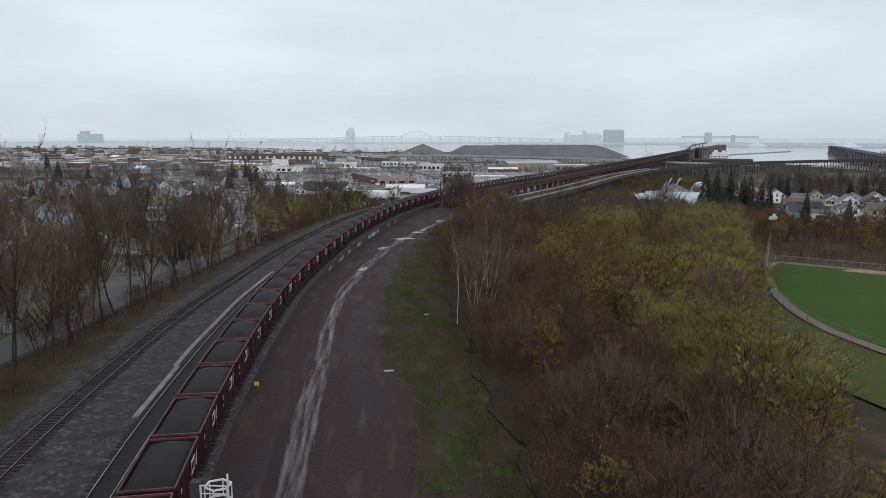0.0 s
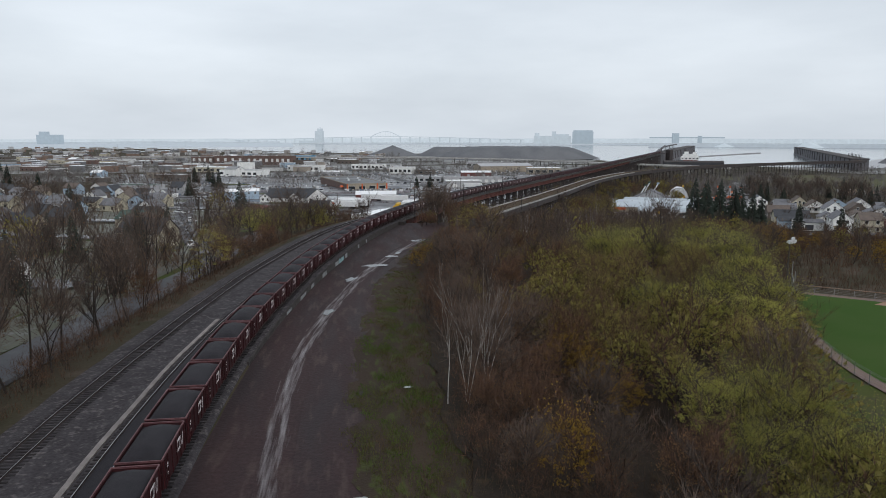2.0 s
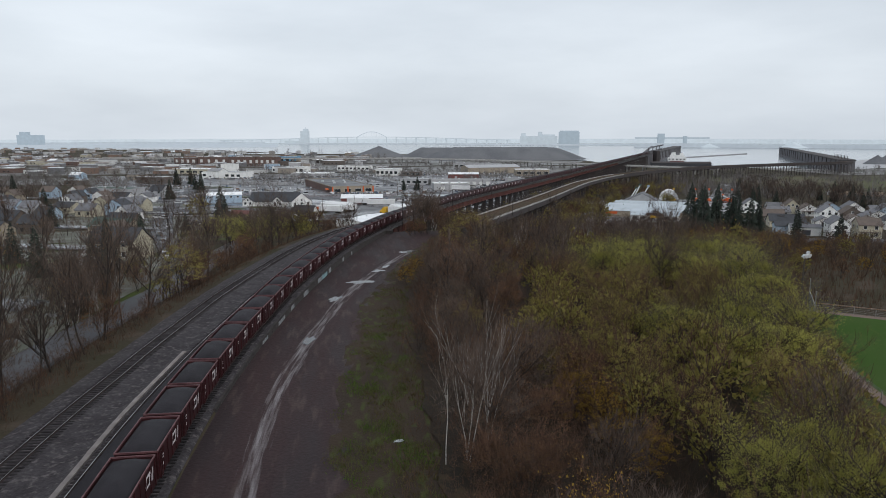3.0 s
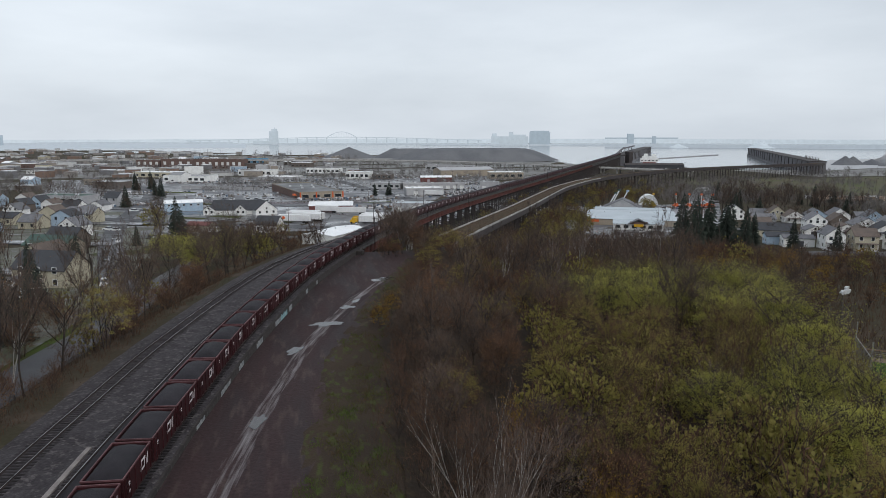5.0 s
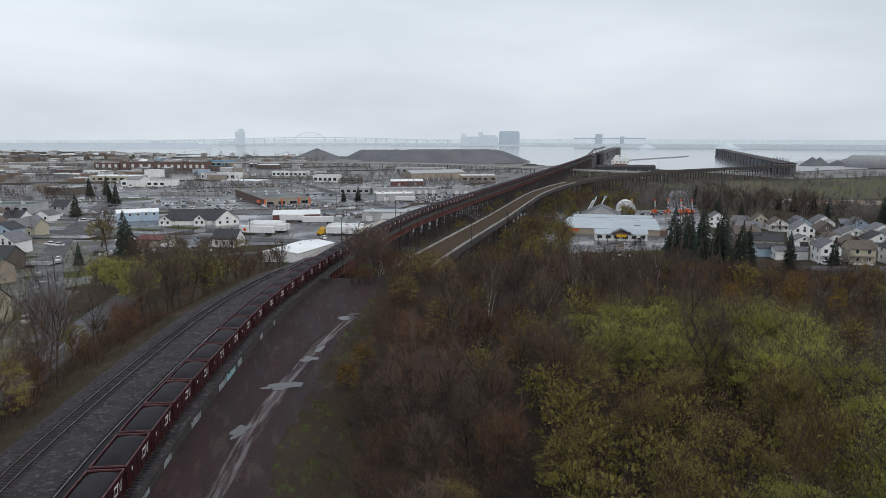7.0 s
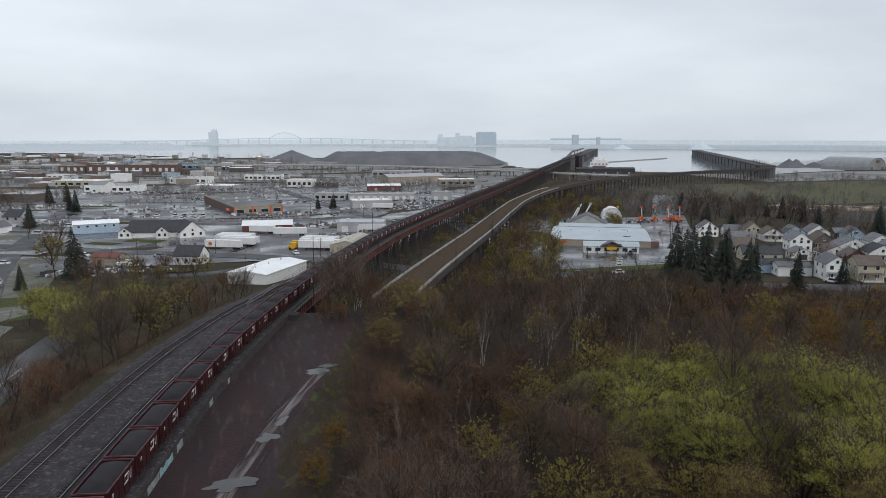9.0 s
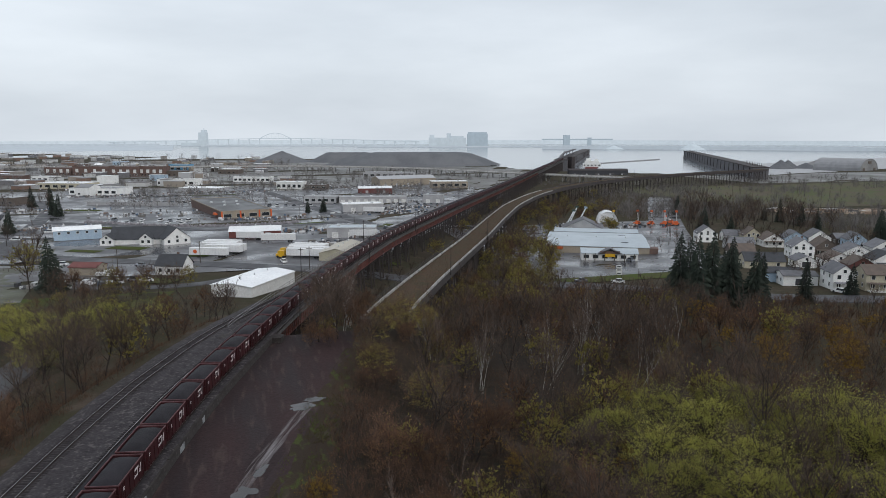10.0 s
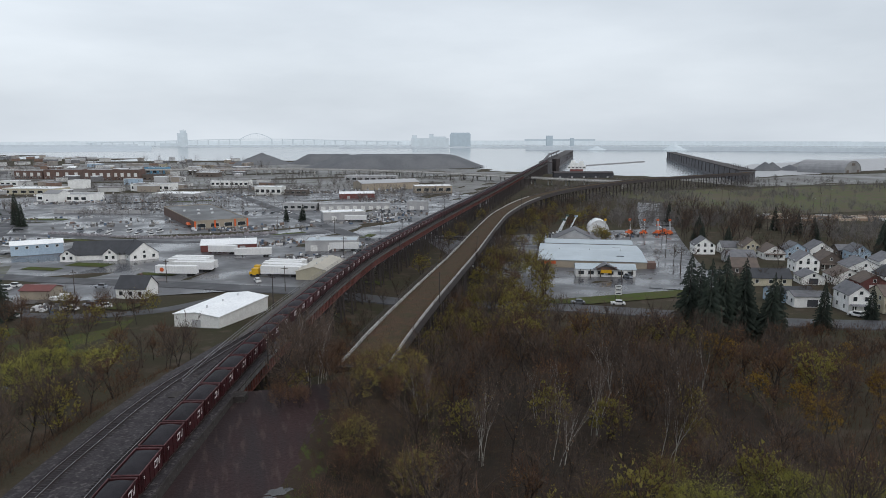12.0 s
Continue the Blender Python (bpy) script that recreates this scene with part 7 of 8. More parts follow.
def car(kind, x, y, turn, lift=0.17, label=""):
    ms, wheel, L, W = CARS[kind]
    t = thing("parked_car", label or {"dark": "parked car in dull paint on wet asphalt", "white": "parked white car on wet asphalt", "suv": "parked utility vehicle on wet asphalt", "van": "parked white van on wet asphalt"}[kind], "car", pose(x, y, ground_z(x, y) + (lift if y < 450 else lift - 0.2), 0, 0, turn), "parked cars")
    for nm, me in ms:
        part(nm, me, None, t)
    for sx in (-W / 2 + 0.1, W / 2 - 0.1) if y < 450 else ():
        for sy in (-L * 0.31, L * 0.31):
            part("wheel", wheel, None, t, m=pose(sx, sy, 0.33))
    for sx in (-W * 0.32, W * 0.32) if y < 420 else ():
        part("headlight", Geo().box(0, 0, 0, 0.3, 0.06, 0.14), M_lamp, t, m=pose(sx, L / 2 - 0.02, 0.6))


car_rnd = random.Random(5)
for x, y, tn, kd in ((-45.7, 216, 12, "white"), (-55, 252, 14, "dark"), (-64.2, 284, 14, "dark"), (-71, 326, 14, "white"), (-100, 473, 75, "van"), (-92.6, 504, 80, "van"), (-101, 478, 75, "white"), (-62, 381, 70, "van"), (-60, 386, 70, "white"), (-84, 372, 75, "white"), (-88, 376, 70, "white"), (-33, 338, 60, "white"), (-28, 341, 50, "suv"),
                     (22, 366, 10, "white"), (69, 424, 120, "suv"), (131, 303, 66, "white"), (120, 309, 68, "dark"), (186, 264, 20, "white"), (161, 345, 10, "dark"), (258, 318, 60, "white"), (-30, 372, 66, "dark"), (-24, 338, 100, "white")):
    car(kd, x, y, tn, 0.42 if abs(tn) in (66, 68, 12, 14) else 0.17)
for row, (x0, y0, n, dx, dy) in enumerate(((-70, 560, 9, 5.6, -2.3), (-60, 540, 6, 8.0, -3.4), (-74, 700, 14, 5.0, -2.1), (-100, 770, 12, 5.5, -2.3), (70, 470, 5, 6, -2.4), (92, 560, 9, 4.2, -1.8), (110, 620, 10, 4.4, -1.9), (125, 700, 12, 4.2, -1.8), (150, 680, 8, 4.6, -2.0), (-40, 880, 9, 5.5, -2.3), (75, 630, 6, 5, -2.2), (20, 640, 8, 6, -2.5))):
    for i in range(n):
        if car_rnd.random() < 0.82:
            car(car_rnd.choice(("dark", "white", "suv", "van", "dark")), x0 + dx * i, y0 + dy * i, GRID + 90 * (row % 2 == 9) + car_rnd.uniform(-6, 6))


def trailer(x, y, turn, length=16.0, mat=None, cab=None):
    t = thing("semi_trailer", "white box semi-trailer parked in the freight yard", "trailer", pose(x, y, ground_z(x, y) + 0.17, 0, 0, turn), "freight trailers")
    part("box", Geo().box(0, 0, 1.1, length, 2.55, 2.9), mat or M_trailer, t)
    rb = Geo()
    for k in range(int(length / 1.2)):
        rb.box(-length / 2 + 0.6 + 1.2 * k, -1.29, 1.15, 0.06, 0.04, 2.8)
    part("side_ribs", rb, M_lamp, t)
    part("chassis", Geo().box(0, 0, 0.8, length * 0.95, 1.0, 0.3), M_bogie, t)
    for wx in (length * 0.3, length * 0.38):
        for wy in (-1.0, 1.0):
            part("wheel", Geo().tube((0, -0.2, 0), (0, 0.2, 0), 0.5, 0.5, 10), M_tyre, t, m=pose(wx, wy, 0.5))
    for wy in (-0.8, 0.8):
        part("landing_leg", Geo().box(0, 0, 0, 0.2, 0.2, 1.0), M_bogie, t, m=pose(-length * 0.3, wy, 0))
    if cab:
        c = part("tractor", Geo().box(0, 0, 0.5, 2.4, 2.4, 2.5, 0, 0.92).box(-1.6, 0, 0.5, 1.4, 2.2, 1.2), cab, t, "yellow tractor cab", pose(-length / 2 - 2.2, 0, 0))
        part("windscreen", Geo().box(-1.18, 0, 1.9, 0.1, 2.0, 0.9), M_glass, c)
        for wx in (-1.5, 0.9):
            for wy in (-1.0, 1.0):
                part("wheel", Geo().tube((0, -0.2, 0), (0, 0.2, 0), 0.5, 0.5, 10), M_tyre, c, m=pose(wx, wy, 0.5))
    return t


for x, y in ((-6.5, 390), (-1.0, 398), (0.5, 402), (-2.5, 410), (-1.2, 414), (-3.5, 406)):
    tr = trailer(x, y, GRID)
    if y == 390:
        part("round_mark", Geo().tube((0, 0, 0), (0, -0.04, 0), 0.8, 0.8, 16), M_orange, tr, "orange round emblem", pose(-5.4, -1.31, 2.5))
for x, y, cab in ((31, 375, M_yellow), (32, 382, M_yellow), (33, 387, None), (35, 391, None), (34, 379, None)):
    trailer(x, y, GRID, 15.0, cab=cab)
trailer(23, 428, GRID + 12, 16)
trailer(10, 441, GRID, 13)
trailer(92, 556, GRID, 14)
trailer(64, 432, GRID, 14)


def utility_pole(x, y, h=10.5, turn=GRID, lamp=False):
    t = thing("utility_pole", "weathered wooden utility pole", "pole", pose(x, y, ground_z(x, y), 0, 0, turn), "utility poles")
    part("shaft", Geo().tube((0, 0, -0.5), (0, 0, h), 0.16, 0.1, 7), M_pole, t)
    part("crossarm", Geo().box(0, 0, h - 0.9, 2.2, 0.12, 0.14), M_pole, t)
    for k in (-0.95, -0.4, 0.4, 0.95):
        part("insulator", Geo().tube((k, 0, h - 0.76), (k, 0, h - 0.55), 0.05, 0.04, 6), M_lamp, t)
    if lamp:
        part("lamp_arm", Geo().beam((0, 0, h - 2), (0, -2.4, h - 1.4), 0.08, 0.08), M_lamp, t)
        part("lamp_head", Geo().box(0, -2.7, h - 1.5, 0.3, 0.7, 0.15), M_lamp, t)


for x, y, h in ((-9, 374, 9), (52, 346, 9), (156, 297, 11), (172, 322, 11), (178, 335, 11), (186, 346, 11), (193, 360, 12), (203, 380, 11), (216, 398, 11), (222, 410, 11), (236, 430, 11), *[(x, y, 12) for x, y in FLAT_POLES], (-46, 232, 8), (-56, 270, 8), (-36, 360, 9), (-70, 395, 9), (30, 344, 9), (90, 470, 9), (70, 500, 9), (40, 520, 9), (110, 560, 9), (300, 560, 12), (330, 600, 12), (430, 620, 13), (470, 660, 13), (520, 640, 14), (560, 700, 14)):
    utility_pole(x, y, h, lamp=h == 8)

# Shop sign on two posts.
sg = thing("pole_sign", "white pole sign with blank bars beside the street", "sign", pose(136, 311, ground_z(136, 311), 0, 0, GRID))
for k in (-0.9, 0.9):
    part("post", Geo().box(k, 0, 0, 0.2, 0.2, 5.6), M_pole, sg)
for k, hh in ((0, 1.2), (1, 0.9), (2, 0.8)):
    part("sign_board", Geo().box(0, -0.05, 1.9 + 1.25 * k, 2.1, 0.25, hh), M_trim, sg)
    part("sign_bar", Geo().box(0, -0.2, 2.2 + 1.25 * k, 1.5, 0.04, 0.35), M_darkshingle, sg)

# ---- ball field ----
FZ = lambda x, y: ground_z(x, y) + 0.45
FIELD_L = Line(dense([(69.5, 119.5), (65.2, 110.5), (61.4, 103), (58.8, 95.5), (57.2, 89), (56.4, 82.6), (56.6, 77), (57.6, 70), (60.5, 55), (66, 30), (72, 10)], 1.5))
FIELD_B = Line([(75.2, 129.5), (78.2, 129.8), (85.5, 124.0), (92.5, 118.3), (120, 96.5), (150, 72.6), (170, 40), (180, 10)])


def field_sheet(name, mat, label, a, b, lift, u0=0.0, u1=1.0, cols=8):
    """A sheet across the field: a metres in from the outfield fence to b metres short of the back line."""
    g, rows = Geo(), 44
    for i in range(rows):
        u = u0 + (u1 - u0) * i / (rows - 1)
        p, q = FIELD_L.at(u * FIELD_L.length), FIELD_B.at(u * FIELD_B.length)
        p, q = Vector(p[:2]), Vector(q[:2])
        d = (q - p).normalized()
        lo, hi = p + d * a if a >= 0 else q + d * a, q - d * b
        for k in range(cols):
            w = lo.lerp(hi, k / (cols - 1))
            g.v.append((w.x, w.y, FZ(w.x, w.y) + lift))
    for i in range(rows - 1):
        for k in range(cols - 1):
            j = i * cols + k
            g.f.append((j, j + 1, j + cols + 1, j + cols))
    return tagged(part(name, g, mat), label, "ball field", kind="structure")


field_sheet("outfield", M_field, "bright green ball field", 1.8, 2.0, 0.0, 0.02)
field_sheet("warning_track", M_redtrack, "reddish gravel warning track", 0.0, 0.0, -0.03, cols=24)
field_sheet("infield", M_sand, "tan infield sand", -5.2, 1.4, 0.03, 0.10, 1.0, 4)
fn = thing("field_fence", "low chain-link fence round the ball field", "fence", kind="structure")
fence_line = FIELD_L
for fence_line, tall in ((FIELD_L, 1.5), (Line([(69, 118.5), (75.2, 129.5), (78.2, 129.8), (85.5, 124.0), (92.5, 118.3), (120, 96.5)]), 1.3)):
    fs = 0.0
    while fs < fence_line.length:
        p = fence_line.at(fs)
        part("post", Geo().tube((p[0], p[1], ground_z(p[0], p[1])), (p[0], p[1], ground_z(p[0], p[1]) + tall + 0.4), 0.05, 0.05, 5), M_fence, fn)
        fs += 3.0
    g = Geo()
    for fs in np.arange(0, fence_line.length - 1.5, 1.5):
        p, q = fence_line.at(fs), fence_line.at(fs + 1.5)
        for hz in (0.1, 0.4, 0.7, 1.0, 1.3, 1.5):
            g.beam((p[0], p[1], ground_z(p[0], p[1]) + 0.4 + hz * tall / 1.5), (q[0], q[1], ground_z(q[0], q[1]) + 0.4 + hz * tall / 1.5), 0.022, 0.022)
    part("wires", g, M_fence, fn)
part("top_cap", strip_along(Line([(78.2, 129.8), (85.5, 124.0), (92.5, 118.3), (120, 96.5), (150, 72.6)]), 0, 92, -0.06, 0.06, -1.9, -1.8), M_sand, fn, "pale worn cap along the back fence")
bs = thing("backstop", "tall grey mesh backstop panel beside the ball field", "backstop", pose(71.8, 122.6, ground_z(71.8, 122.6), 0, 0, 58))
part("frame", Geo().beam((-5, 0, 0), (-5, 0, 6.5), 0.14, 0.14).beam((5, 0, 0), (5, 0, 6.5), 0.14, 0.14).beam((-5, 0, 4.4), (5, 0, 4.4), 0.1, 0.1), M_fence, bs)
for k in range(40):
    part("slat", Geo().box(-4.9 + 0.25 * k, 0, 0.3, 0.19, 0.02, 4.0), M_fence, bs)
g = Geo()
for i in range(30):
    y = 40 + 82 * i / 29
    e = float(np.interp(y, FIELD_L.p[::-1, 1], FIELD_L.p[::-1, 0]))
    g.v += [(e - 14 + 14.1 * k / 5, y, ground_z(e - 14 + 14.1 * k / 5, y) + 0.3) for k in range(6)]
for i in range(29):
    for k in range(5):
        j = i * 6 + k
        g.f.append((j, j + 1, j + 7, j + 6))
tagged(part("field_lawn", g, M_lawn, smooth=True), "dull green lawn outside the field fence", "lawn", kind="structure")
lp = thing("floodlight_pole", "tall pole with white floodlights beside the ball field", "light pole", pose(79.8, 136, ground_z(79.8, 136), 0, 0, 20))
part("pole", Geo().tube((0, 0, -0.3), (0, 0, 9.0), 0.16, 0.1, 8), M_pole, lp)
part("crossarm", Geo().box(0, 0, 8.3, 1.8, 0.12, 0.14), M_lamp, lp)
for k in (-0.7, 0.0, 0.7):
    part("floodlight", Geo().tube((k, -0.1, 8.6), (k, -0.55, 8.45), 0.22, 0.42, 10), M_lamp, lp, "white floodlight")
part("floodlight", Geo().tube((0.3, -0.1, 9.1), (0.3, -0.5, 8.95), 0.2, 0.4, 10), M_lamp, lp)

# A boat on its trailer and a red shed roof by the lane.
bt = thing("parked_boat", "white covered boat on a trailer beside the lane", "boat", pose(-38, 352, ground_z(-38, 352) + 0.1, 0, 0, 70))
part("hull", Geo().box(0, 0, 0.7, 2.2, 7.0, 1.0, 0, 1.12), M_white, bt)
part("cabin", Geo().box(0, -0.6, 1.7, 1.7, 3.0, 1.0, 0, 0.85), M_white, bt)
part("trailer_frame", Geo().box(0, 0, 0.45, 1.4, 6.6, 0.16).box(0, 3.8, 0.45, 0.2, 1.6, 0.14), M_steel, bt)
for k in (-0.95, 0.95):
    part("wheel", Geo().tube((k - 0.1, -0.8, 0.33), (k + 0.1, -0.8, 0.33), 0.33, 0.33, 12), M_tyre, bt)
house(-46, 362, 10, 7, 2.8, 1.2, M_tan, M_redwall, "low tan shed with a dull red roof", "x", turn=-20, name="shed", windows=False)

# Yellow marker and signal frame beside the train.
mk = thing("track_marker", "small yellow sign on a thin dark post", "sign", pose(-10.9, 55.6, dirt_z(55)))
part("post", Geo().tube((0, 0, -0.2), (0, 0, 2.0), 0.035, 0.035, 6), M_steel, mk)
part("sign_plate", Geo().box(0, 0, 1.85, 0.36, 0.04, 0.36), M_yellow, mk)

sm = thing("signal_mast", "pale steel signal mast with a caged ladder top", "mast", pose(-8.2, 30.4, dirt_z(30), 0, 0, -8))
for k in (-0.55, 0.75):
    part("ladder_rail", Geo().tube((k, 0, 0), (k, 0, 7.0 if k > 0 else 6.4), 0.05, 0.05, 6), M_lamp, sm)
for zz in (5.4, 6.2):
    g = Geo()
    ring = [(0.1 + 0.62 * math.cos(math.tau * i / 6 + 0.5), 0.45 + 0.55 * math.sin(math.tau * i / 6 + 0.5), zz) for i in range(6)]
    for a, b in zip(ring, ring[1:] + ring[:1]):
        g.beam(a, b, 0.07, 0.07)
    part("cage_hoop", g, M_lamp, sm)
g = Geo()
for i in range(6):
    x, y = 0.1 + 0.62 * math.cos(math.tau * i / 6 + 0.5), 0.45 + 0.55 * math.sin(math.tau * i / 6 + 0.5)
    g.beam((x, y, 5.4), (x, y, 6.2), 0.05, 0.05)
part("cage_bars", g, M_lamp, sm)
for k in range(16):
    part("rung", Geo().beam((-0.55, 0, 0.4 + 0.4 * k), (0.75, 0, 0.4 + 0.4 * k), 0.04, 0.04), M_lamp, sm)
part("signal_head", Geo().box(-1.0, 0.6, 5.2, 0.5, 0.4, 1.1).tube((-1.0, 0.4, 5.5), (-1.0, 0.1, 5.5), 0.16, 0.18, 10), M_steel, sm, "dark signal head")

# ---- distance ----
def ridge(name, r, a0, a1, h0, h1, mat, label, seed, n=200, depth=60, base=LAKE - 1):
    """A low strip of far land with an uneven wooded top, on an arc about the start; angles from straight ahead, to the right."""
    g = Geo()
    for i in range(n + 1):
        u = i / n
        a = radians(a0 + (a1 - a0) * u)
        k = 0.5 + 0.5 * noise.noise((u * 6, seed, 0)) + 0.25 * noise.noise((u * 40, seed, 1)) + 0.15 * noise.noise((u * 160, seed, 2))
        hh = h0 + (h1 - h0) * min(max(k, 0), 1)
        for rr, z in ((r, base), (r + 2, base + hh), (r + depth, base + hh * 0.9), (r + depth, base)):
            g.v.append((rr * math.sin(a), 60 + rr * math.cos(a), z))
    for i in range(n):
        k = 4 * i
        g.f += [(k, k + 4, k + 5, k + 1), (k + 1, k + 5, k + 6, k + 2), (k + 2, k + 6, k + 7, k + 3)]
    return tagged(part(name, g, mat), label, "distance", kind="structure")


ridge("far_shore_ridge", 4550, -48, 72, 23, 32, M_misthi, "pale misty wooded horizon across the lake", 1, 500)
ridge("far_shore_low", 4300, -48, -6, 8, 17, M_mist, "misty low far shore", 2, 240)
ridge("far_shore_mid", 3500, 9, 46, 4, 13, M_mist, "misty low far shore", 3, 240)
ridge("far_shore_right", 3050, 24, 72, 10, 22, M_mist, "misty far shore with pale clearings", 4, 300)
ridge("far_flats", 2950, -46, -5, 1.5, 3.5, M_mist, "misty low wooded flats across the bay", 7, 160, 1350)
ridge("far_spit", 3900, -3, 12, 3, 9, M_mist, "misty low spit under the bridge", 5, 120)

# Bridge and waterfront blocks wear the haze-coloured, faintly glowing materials.
arch_b = thing("arch_bridge", "distant misty steel arch bridge over the lake", "bridge")
BX0, BY0, BX1, BY1 = -760, 4560, 1000, 4060


def bridge_z(u):
    return LAKE + 12 + 27 * math.exp(-((u - 0.56) / 0.42) ** 2)


g = Geo()
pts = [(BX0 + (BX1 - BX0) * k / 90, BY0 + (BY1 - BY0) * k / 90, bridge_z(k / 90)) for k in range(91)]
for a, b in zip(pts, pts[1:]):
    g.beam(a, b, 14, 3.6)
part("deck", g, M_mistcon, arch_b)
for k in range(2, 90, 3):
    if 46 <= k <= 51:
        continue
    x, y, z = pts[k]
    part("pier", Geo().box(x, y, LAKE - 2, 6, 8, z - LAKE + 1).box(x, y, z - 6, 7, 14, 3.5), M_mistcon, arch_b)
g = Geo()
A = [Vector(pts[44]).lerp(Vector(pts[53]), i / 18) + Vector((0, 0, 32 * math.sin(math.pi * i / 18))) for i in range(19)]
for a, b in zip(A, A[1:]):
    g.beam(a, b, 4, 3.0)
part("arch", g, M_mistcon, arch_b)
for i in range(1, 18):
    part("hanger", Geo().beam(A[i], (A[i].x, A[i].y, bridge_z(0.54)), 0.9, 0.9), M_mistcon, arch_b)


def misty_block(name, label, category, x, y, parts, mat):
    t = thing(name, label, category, pose(x, y, LAKE + 1, 0, 0, -16))
    for nm, bx, bz, w, d, h in parts:
        part(nm, Geo().box(bx, 0, bz - 2, w, d, h + 2), mat, t)
    return t


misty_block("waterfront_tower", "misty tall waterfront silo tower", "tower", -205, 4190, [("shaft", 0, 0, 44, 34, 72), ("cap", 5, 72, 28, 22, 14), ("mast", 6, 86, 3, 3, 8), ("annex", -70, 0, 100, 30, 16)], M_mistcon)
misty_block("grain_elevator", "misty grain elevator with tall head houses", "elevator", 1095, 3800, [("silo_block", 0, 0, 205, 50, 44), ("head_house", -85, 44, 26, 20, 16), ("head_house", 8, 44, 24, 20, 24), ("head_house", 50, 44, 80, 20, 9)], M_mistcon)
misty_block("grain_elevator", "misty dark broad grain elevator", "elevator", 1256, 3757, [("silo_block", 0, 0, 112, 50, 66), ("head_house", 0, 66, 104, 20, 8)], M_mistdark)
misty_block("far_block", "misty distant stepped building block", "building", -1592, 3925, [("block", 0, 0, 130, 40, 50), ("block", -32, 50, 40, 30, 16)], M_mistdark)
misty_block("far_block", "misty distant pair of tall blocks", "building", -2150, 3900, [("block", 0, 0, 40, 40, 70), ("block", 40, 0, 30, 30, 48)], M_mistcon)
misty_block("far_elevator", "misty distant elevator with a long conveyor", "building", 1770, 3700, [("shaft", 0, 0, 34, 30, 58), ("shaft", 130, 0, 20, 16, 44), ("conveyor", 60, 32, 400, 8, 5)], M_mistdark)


def heap(name, x, y, rx, ry, h, mat, label, seed, flat=0.0, z=None):
    g = Geo()
    n, m = 40, 12
    zz = min(ground_z(x, y), -22.5) if z is None else z
    for j in range(m + 1):
        r = j / m
        for i in range(n):
            a = math.tau * i / n
            k = 1 + 0.16 * noise.noise((math.cos(a) * 2, math.sin(a) * 2, seed))
            top = min(1 - r, 1 - flat) / (1 - flat)
            g.v.append((x + rx * r * k * math.cos(a), y + ry * r * k * math.sin(a), zz + h * top + h * 0.06 * noise.noise((a * 3, r * 6, seed)) * (r < 0.95)))
    for j in range(m):
        for i in range(n):
            g.f.append((j * n + i, j * n + (i + 1) % n, (j + 1) * n + (i + 1) % n, (j + 1) * n + i))
    return tagged(part(name, g, mat, smooth=True), label, "heap", kind="stuff")


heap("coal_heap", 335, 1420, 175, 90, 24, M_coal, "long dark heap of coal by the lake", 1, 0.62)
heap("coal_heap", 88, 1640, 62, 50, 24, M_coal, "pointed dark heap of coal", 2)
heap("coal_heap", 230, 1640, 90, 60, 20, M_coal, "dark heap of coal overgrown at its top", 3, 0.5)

spit = Geo()
spit.add([(x, y, z) for x, y, z in ((700, 890, -24.4), (1500, 860, -24.4), (2300, 1000, -24.4), (2300, 1700, -24.4), (1500, 1500, -24.4), (1080, 1330, -24.4), (900, 1160, -24.4))], [(0, 1, 2, 3, 4, 5, 6)])
spit.v += [(x, y, LAKE - 2) for x, y, _ in spit.v[:7]]
spit.f += [(i, i + 7, (i + 1) % 7 + 7, (i + 1) % 7) for i in range(7)]
tagged(part("gravel_spit", spit, M_roofgrey), "pale grey gravel spit in the lake", "land", kind="structure")
for x, y, r, h, s in ((930, 1120, 24, 16, 4), (955, 1130, 22, 15, 5), (985, 1120, 26, 10, 6), (1020, 1130, 34, 15, 7), (1060, 1130, 30, 13, 8), (1095, 1140, 36, 16, 9), (900, 1180, 22, 12, 10)):
    heap("gravel_heap", x, y, r, r * 0.8, h, M_gravelheap if s > 6 else M_coal, "heap of grey stone on the spit" if s > 6 else "dark heap on the spit", s, z=-24.5)
for x, y, r, h, s in ((1780, 2560, 60, 26, 11), (1500, 2700, 40, 16, 12)):
    heap("pale_heap", x, y, r, r, h, M_mistcon, "misty pale heap on the far shore", s, z=-24.5)
q = thing("storage_hall", "broad round-roofed storage hall on the spit", "building", pose(985, 1035, -24.4, 0, 0, 15))
g = Geo()
for yy in (-40, 40):
    g.v += [(26 * math.cos(math.pi * i / 14), yy, 21 * math.sin(math.pi * i / 14) ** 0.85) for i in range(15)]
for i in range(14):
    g.f.append((i, i + 1, 16 + i, 15 + i))
part("roof", g, M_roofgrey, q)
g = Geo()
g.add([(25.5 * math.cos(math.pi * i / 14), -39.6, 20.6 * math.sin(math.pi * i / 14) ** 0.85) for i in range(15)], [tuple(range(15))])
part("front_wall", g, M_gravelheap, q)
for k in (-16, 16):
    part("door", Geo().box(k, -40, 0, 6, 0.5, 6), M_brown, q)
part("door", Geo().box(0, -40, 13, 10, 0.5, 4), M_brown, q)

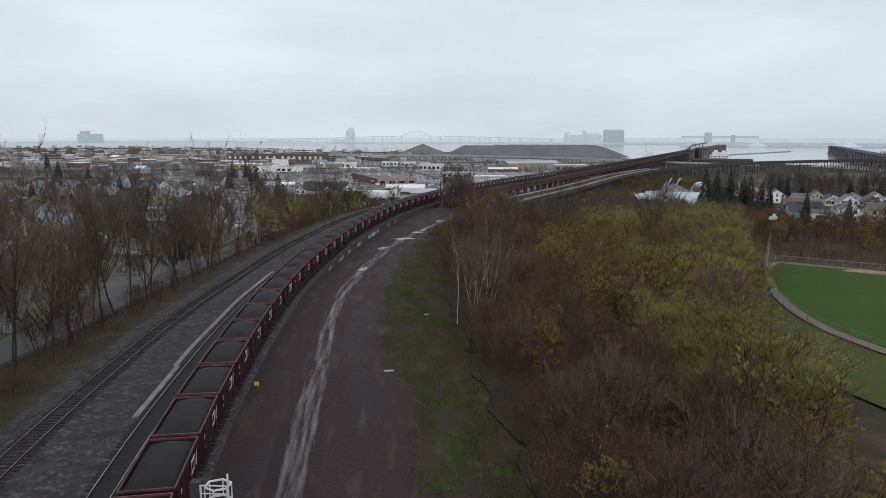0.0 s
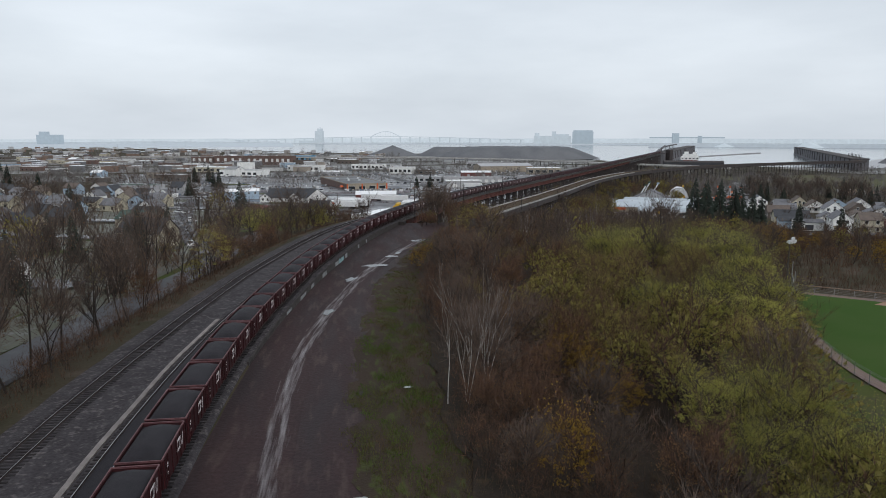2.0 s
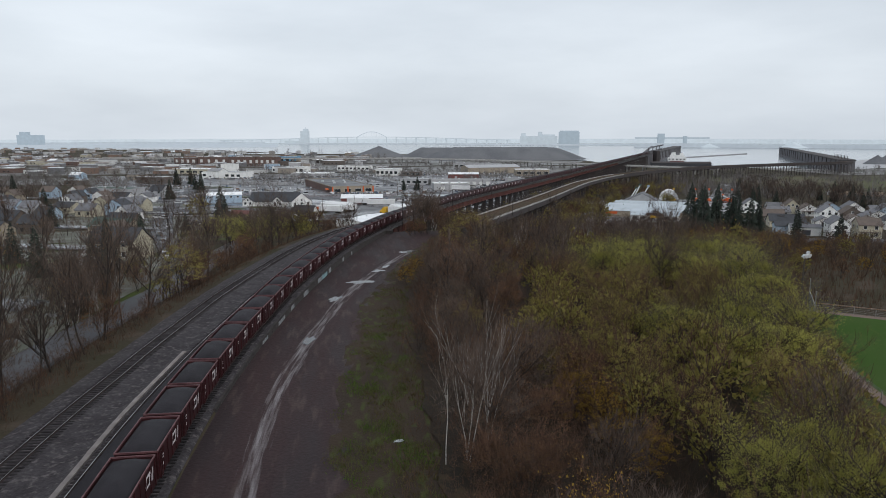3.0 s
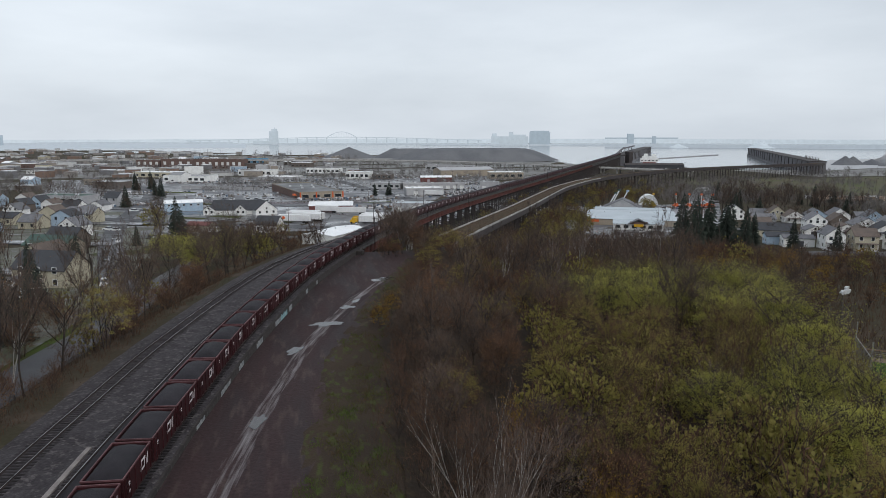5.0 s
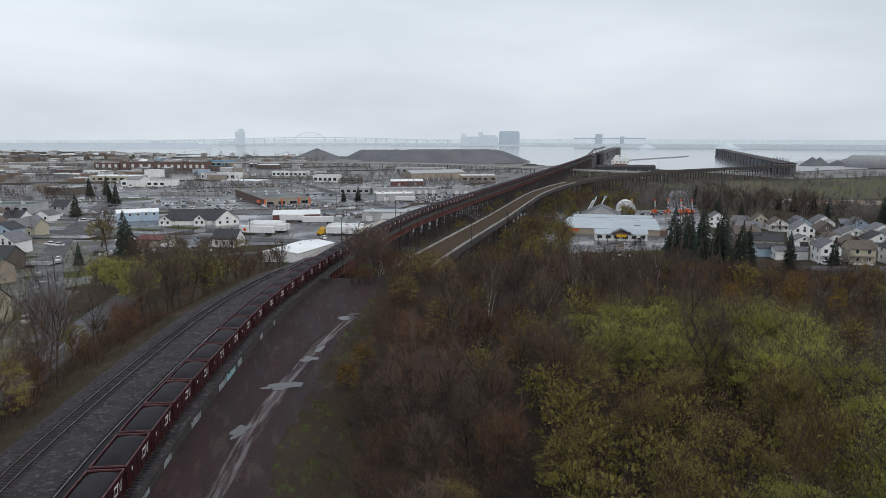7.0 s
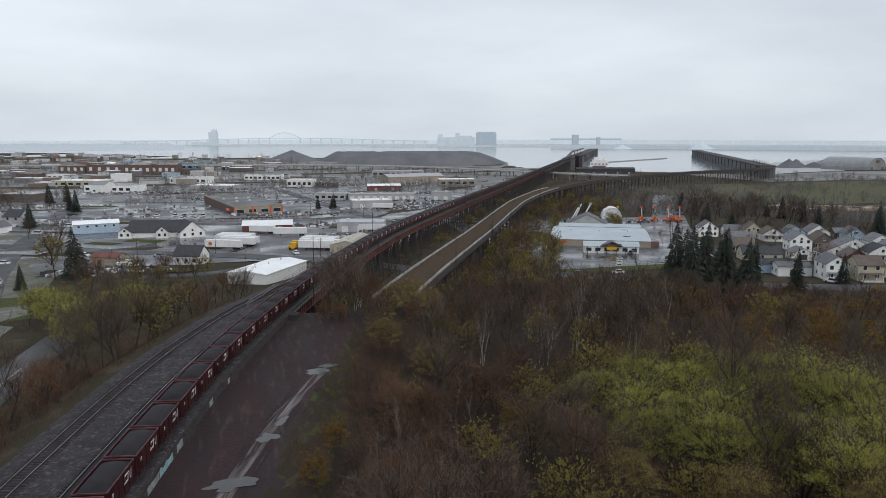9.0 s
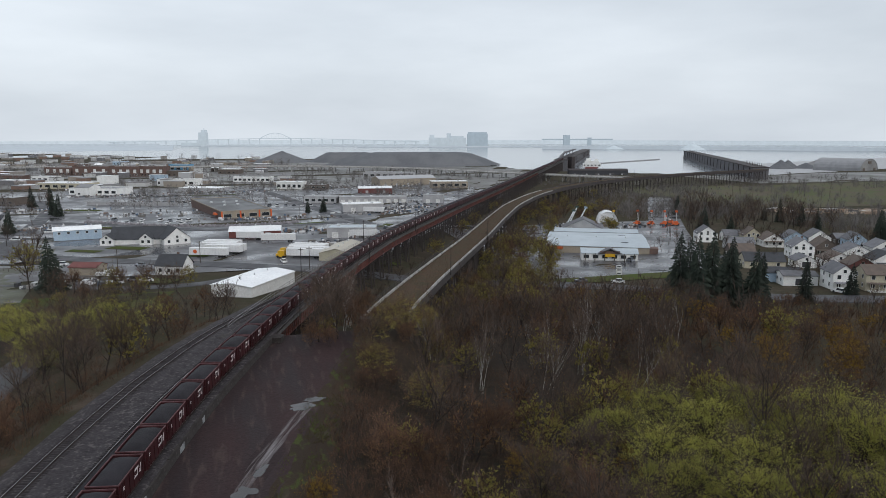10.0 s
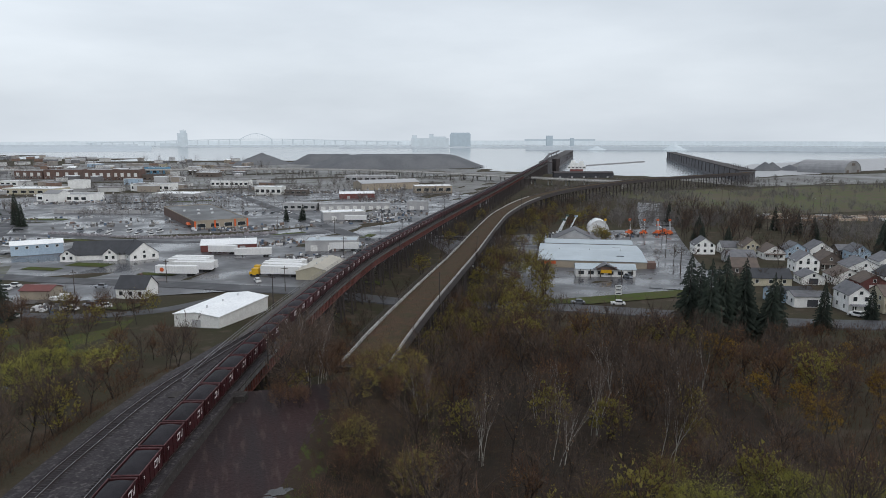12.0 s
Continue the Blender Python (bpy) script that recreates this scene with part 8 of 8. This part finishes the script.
# Lake freighter and the quay shed beside the first dock.
sh = thing("lake_freighter", "lake freighter with white upper house and a long boom", "ship", pose(580, 1165, LAKE, 0, 0, -28))
part("hull", Geo().box(0, 60, -1, 22, 170, 8, 0, 0.97), M_redwall, sh)
part("upper_house", Geo().box(0, -14, 7, 30, 14, 6).box(0, -14, 13, 24, 10, 4).box(-6, -12, 17, 7, 6, 4).box(7, -12, 17, 6, 6, 3), M_white, sh, "white upper house")
part("boom", Geo().beam((10, -6, 12), (112, 14, 19), 2.2, 2.4), M_roofgrey, sh, "grey unloading boom")
for k in range(5):
    window(sh, -12 + 6 * k, -21, 9, 3.0, 1.6, "f")
shed(510, 1016, 86, 16, 7, 2.4, M_darkshingle, M_steel, "long dark quay shed below the dock", "x", turn=-17, doors=5, z=-23.5)

# Elevated motorway across the town.
hw = thing("motorway_viaduct", "grey elevated motorway on concrete piers", "bridge", kind="structure")
hw_line = Line(dense([(-420, 1330), (-200, 1290), (-20, 1250), (83, 1235), (180, 1180), (255, 1110), (320, 1010), (372, 915), (450, 800)], 10))
part("deck", strip_along(hw_line, 0, hw_line.length, -6, 6, -15.6, -14.2, 15, False), M_concrete, hw)
part("barrier", strip_along(hw_line, 0, hw_line.length, -6.2, -5.8, -14.2, -13.3, 15, False), M_concrete, hw)
for hs in np.arange(8, hw_line.length, 24):
    for o in (-4, 4):
        p = hw_line.at(hs, o)
        part("pier", Geo().box(p[0], p[1], ground_z(p[0], p[1]) - 1, 1.4, 1.4, -15.6 - ground_z(p[0], p[1]) + 1), M_concrete, hw)

# Small far buildings of the town.
town_rnd = random.Random(21)
walls = [M_white, M_cream, M_tan, M_brick, M_greywall, M_brown, M_blue]
roofs = [M_roofgrey, M_roofwhite, M_shingle, M_roofgrey, M_roofwhite]
count = 0
while count < 90:
    y = town_rnd.uniform(450, 1750)
    x = town_rnd.uniform(-120 - 0.62 * y, -90 + 0.07 * y)
    if y > shore(x) - 60 or not free(x, y, 26):
        count += 0.2
        continue
    w, d = town_rnd.uniform(10, 34), town_rnd.uniform(9, 20)
    zz = ground_z(x, y)
    t = thing("town_building", "small distant town building", "building", pose(x, y, zz, 0, 0, GRID), "distant town buildings")
    h = town_rnd.uniform(4, 8)
    wm, rm = town_rnd.choice(walls), town_rnd.choice(roofs)
    if w < 16:
        part("wall", gable_walls(w, d, h, 2.6, "x"), wm, t)
        part("roof", gable_roof(w, d, h, 2.6, 0.3, "x"), rm, t)
    else:
        part("wall", Geo().box(0, 0, -1, w, d, h + 1), wm, t)
        part("roof", Geo().box(0, 0, h + 0.01, w + 0.3, d + 0.3, 0.3), rm, t)
    for k in range(int(w / 7)):
        part("window", Geo().box(0, 0, 0, 2.2, 0.12, 1.4), M_glass, t, m=pose(-w / 2 + 3.5 + 7 * k, -d / 2 - 0.05, 1.5))
    count += 1

# Farther town toward the horizon, joined.
ft = Geo()
ft_rnd = random.Random(31)
roof = Geo()
for i in range(520):
    y = 900 + 1750 * ft_rnd.random() ** 1.3
    x = ft_rnd.uniform(-300 - 0.62 * y, 40 + 0.02 * y)
    if y > shore(x) - 40:
        continue
    w, d, h = ft_rnd.uniform(8, 16) * ft_rnd.choice((1, 1, 1, 2)), ft_rnd.uniform(8, 14), ft_rnd.uniform(3.5, 8)
    z = ground_z(x, y)
    ft.box(x, y, z - 1, w, d, h + 1, GRID)
    roof.box(x, y, z + h + 0.02, w + 0.6, d + 0.6, 0.5, GRID, 0.96)
tagged(part("farther_town", ft, M_wallmix), "many small distant town buildings", "buildings", kind="stuff")
tagged(part("farther_town_roofs", roof, M_roofmix), "pale and grey roofs of the distant town", "roofs", kind="stuff")
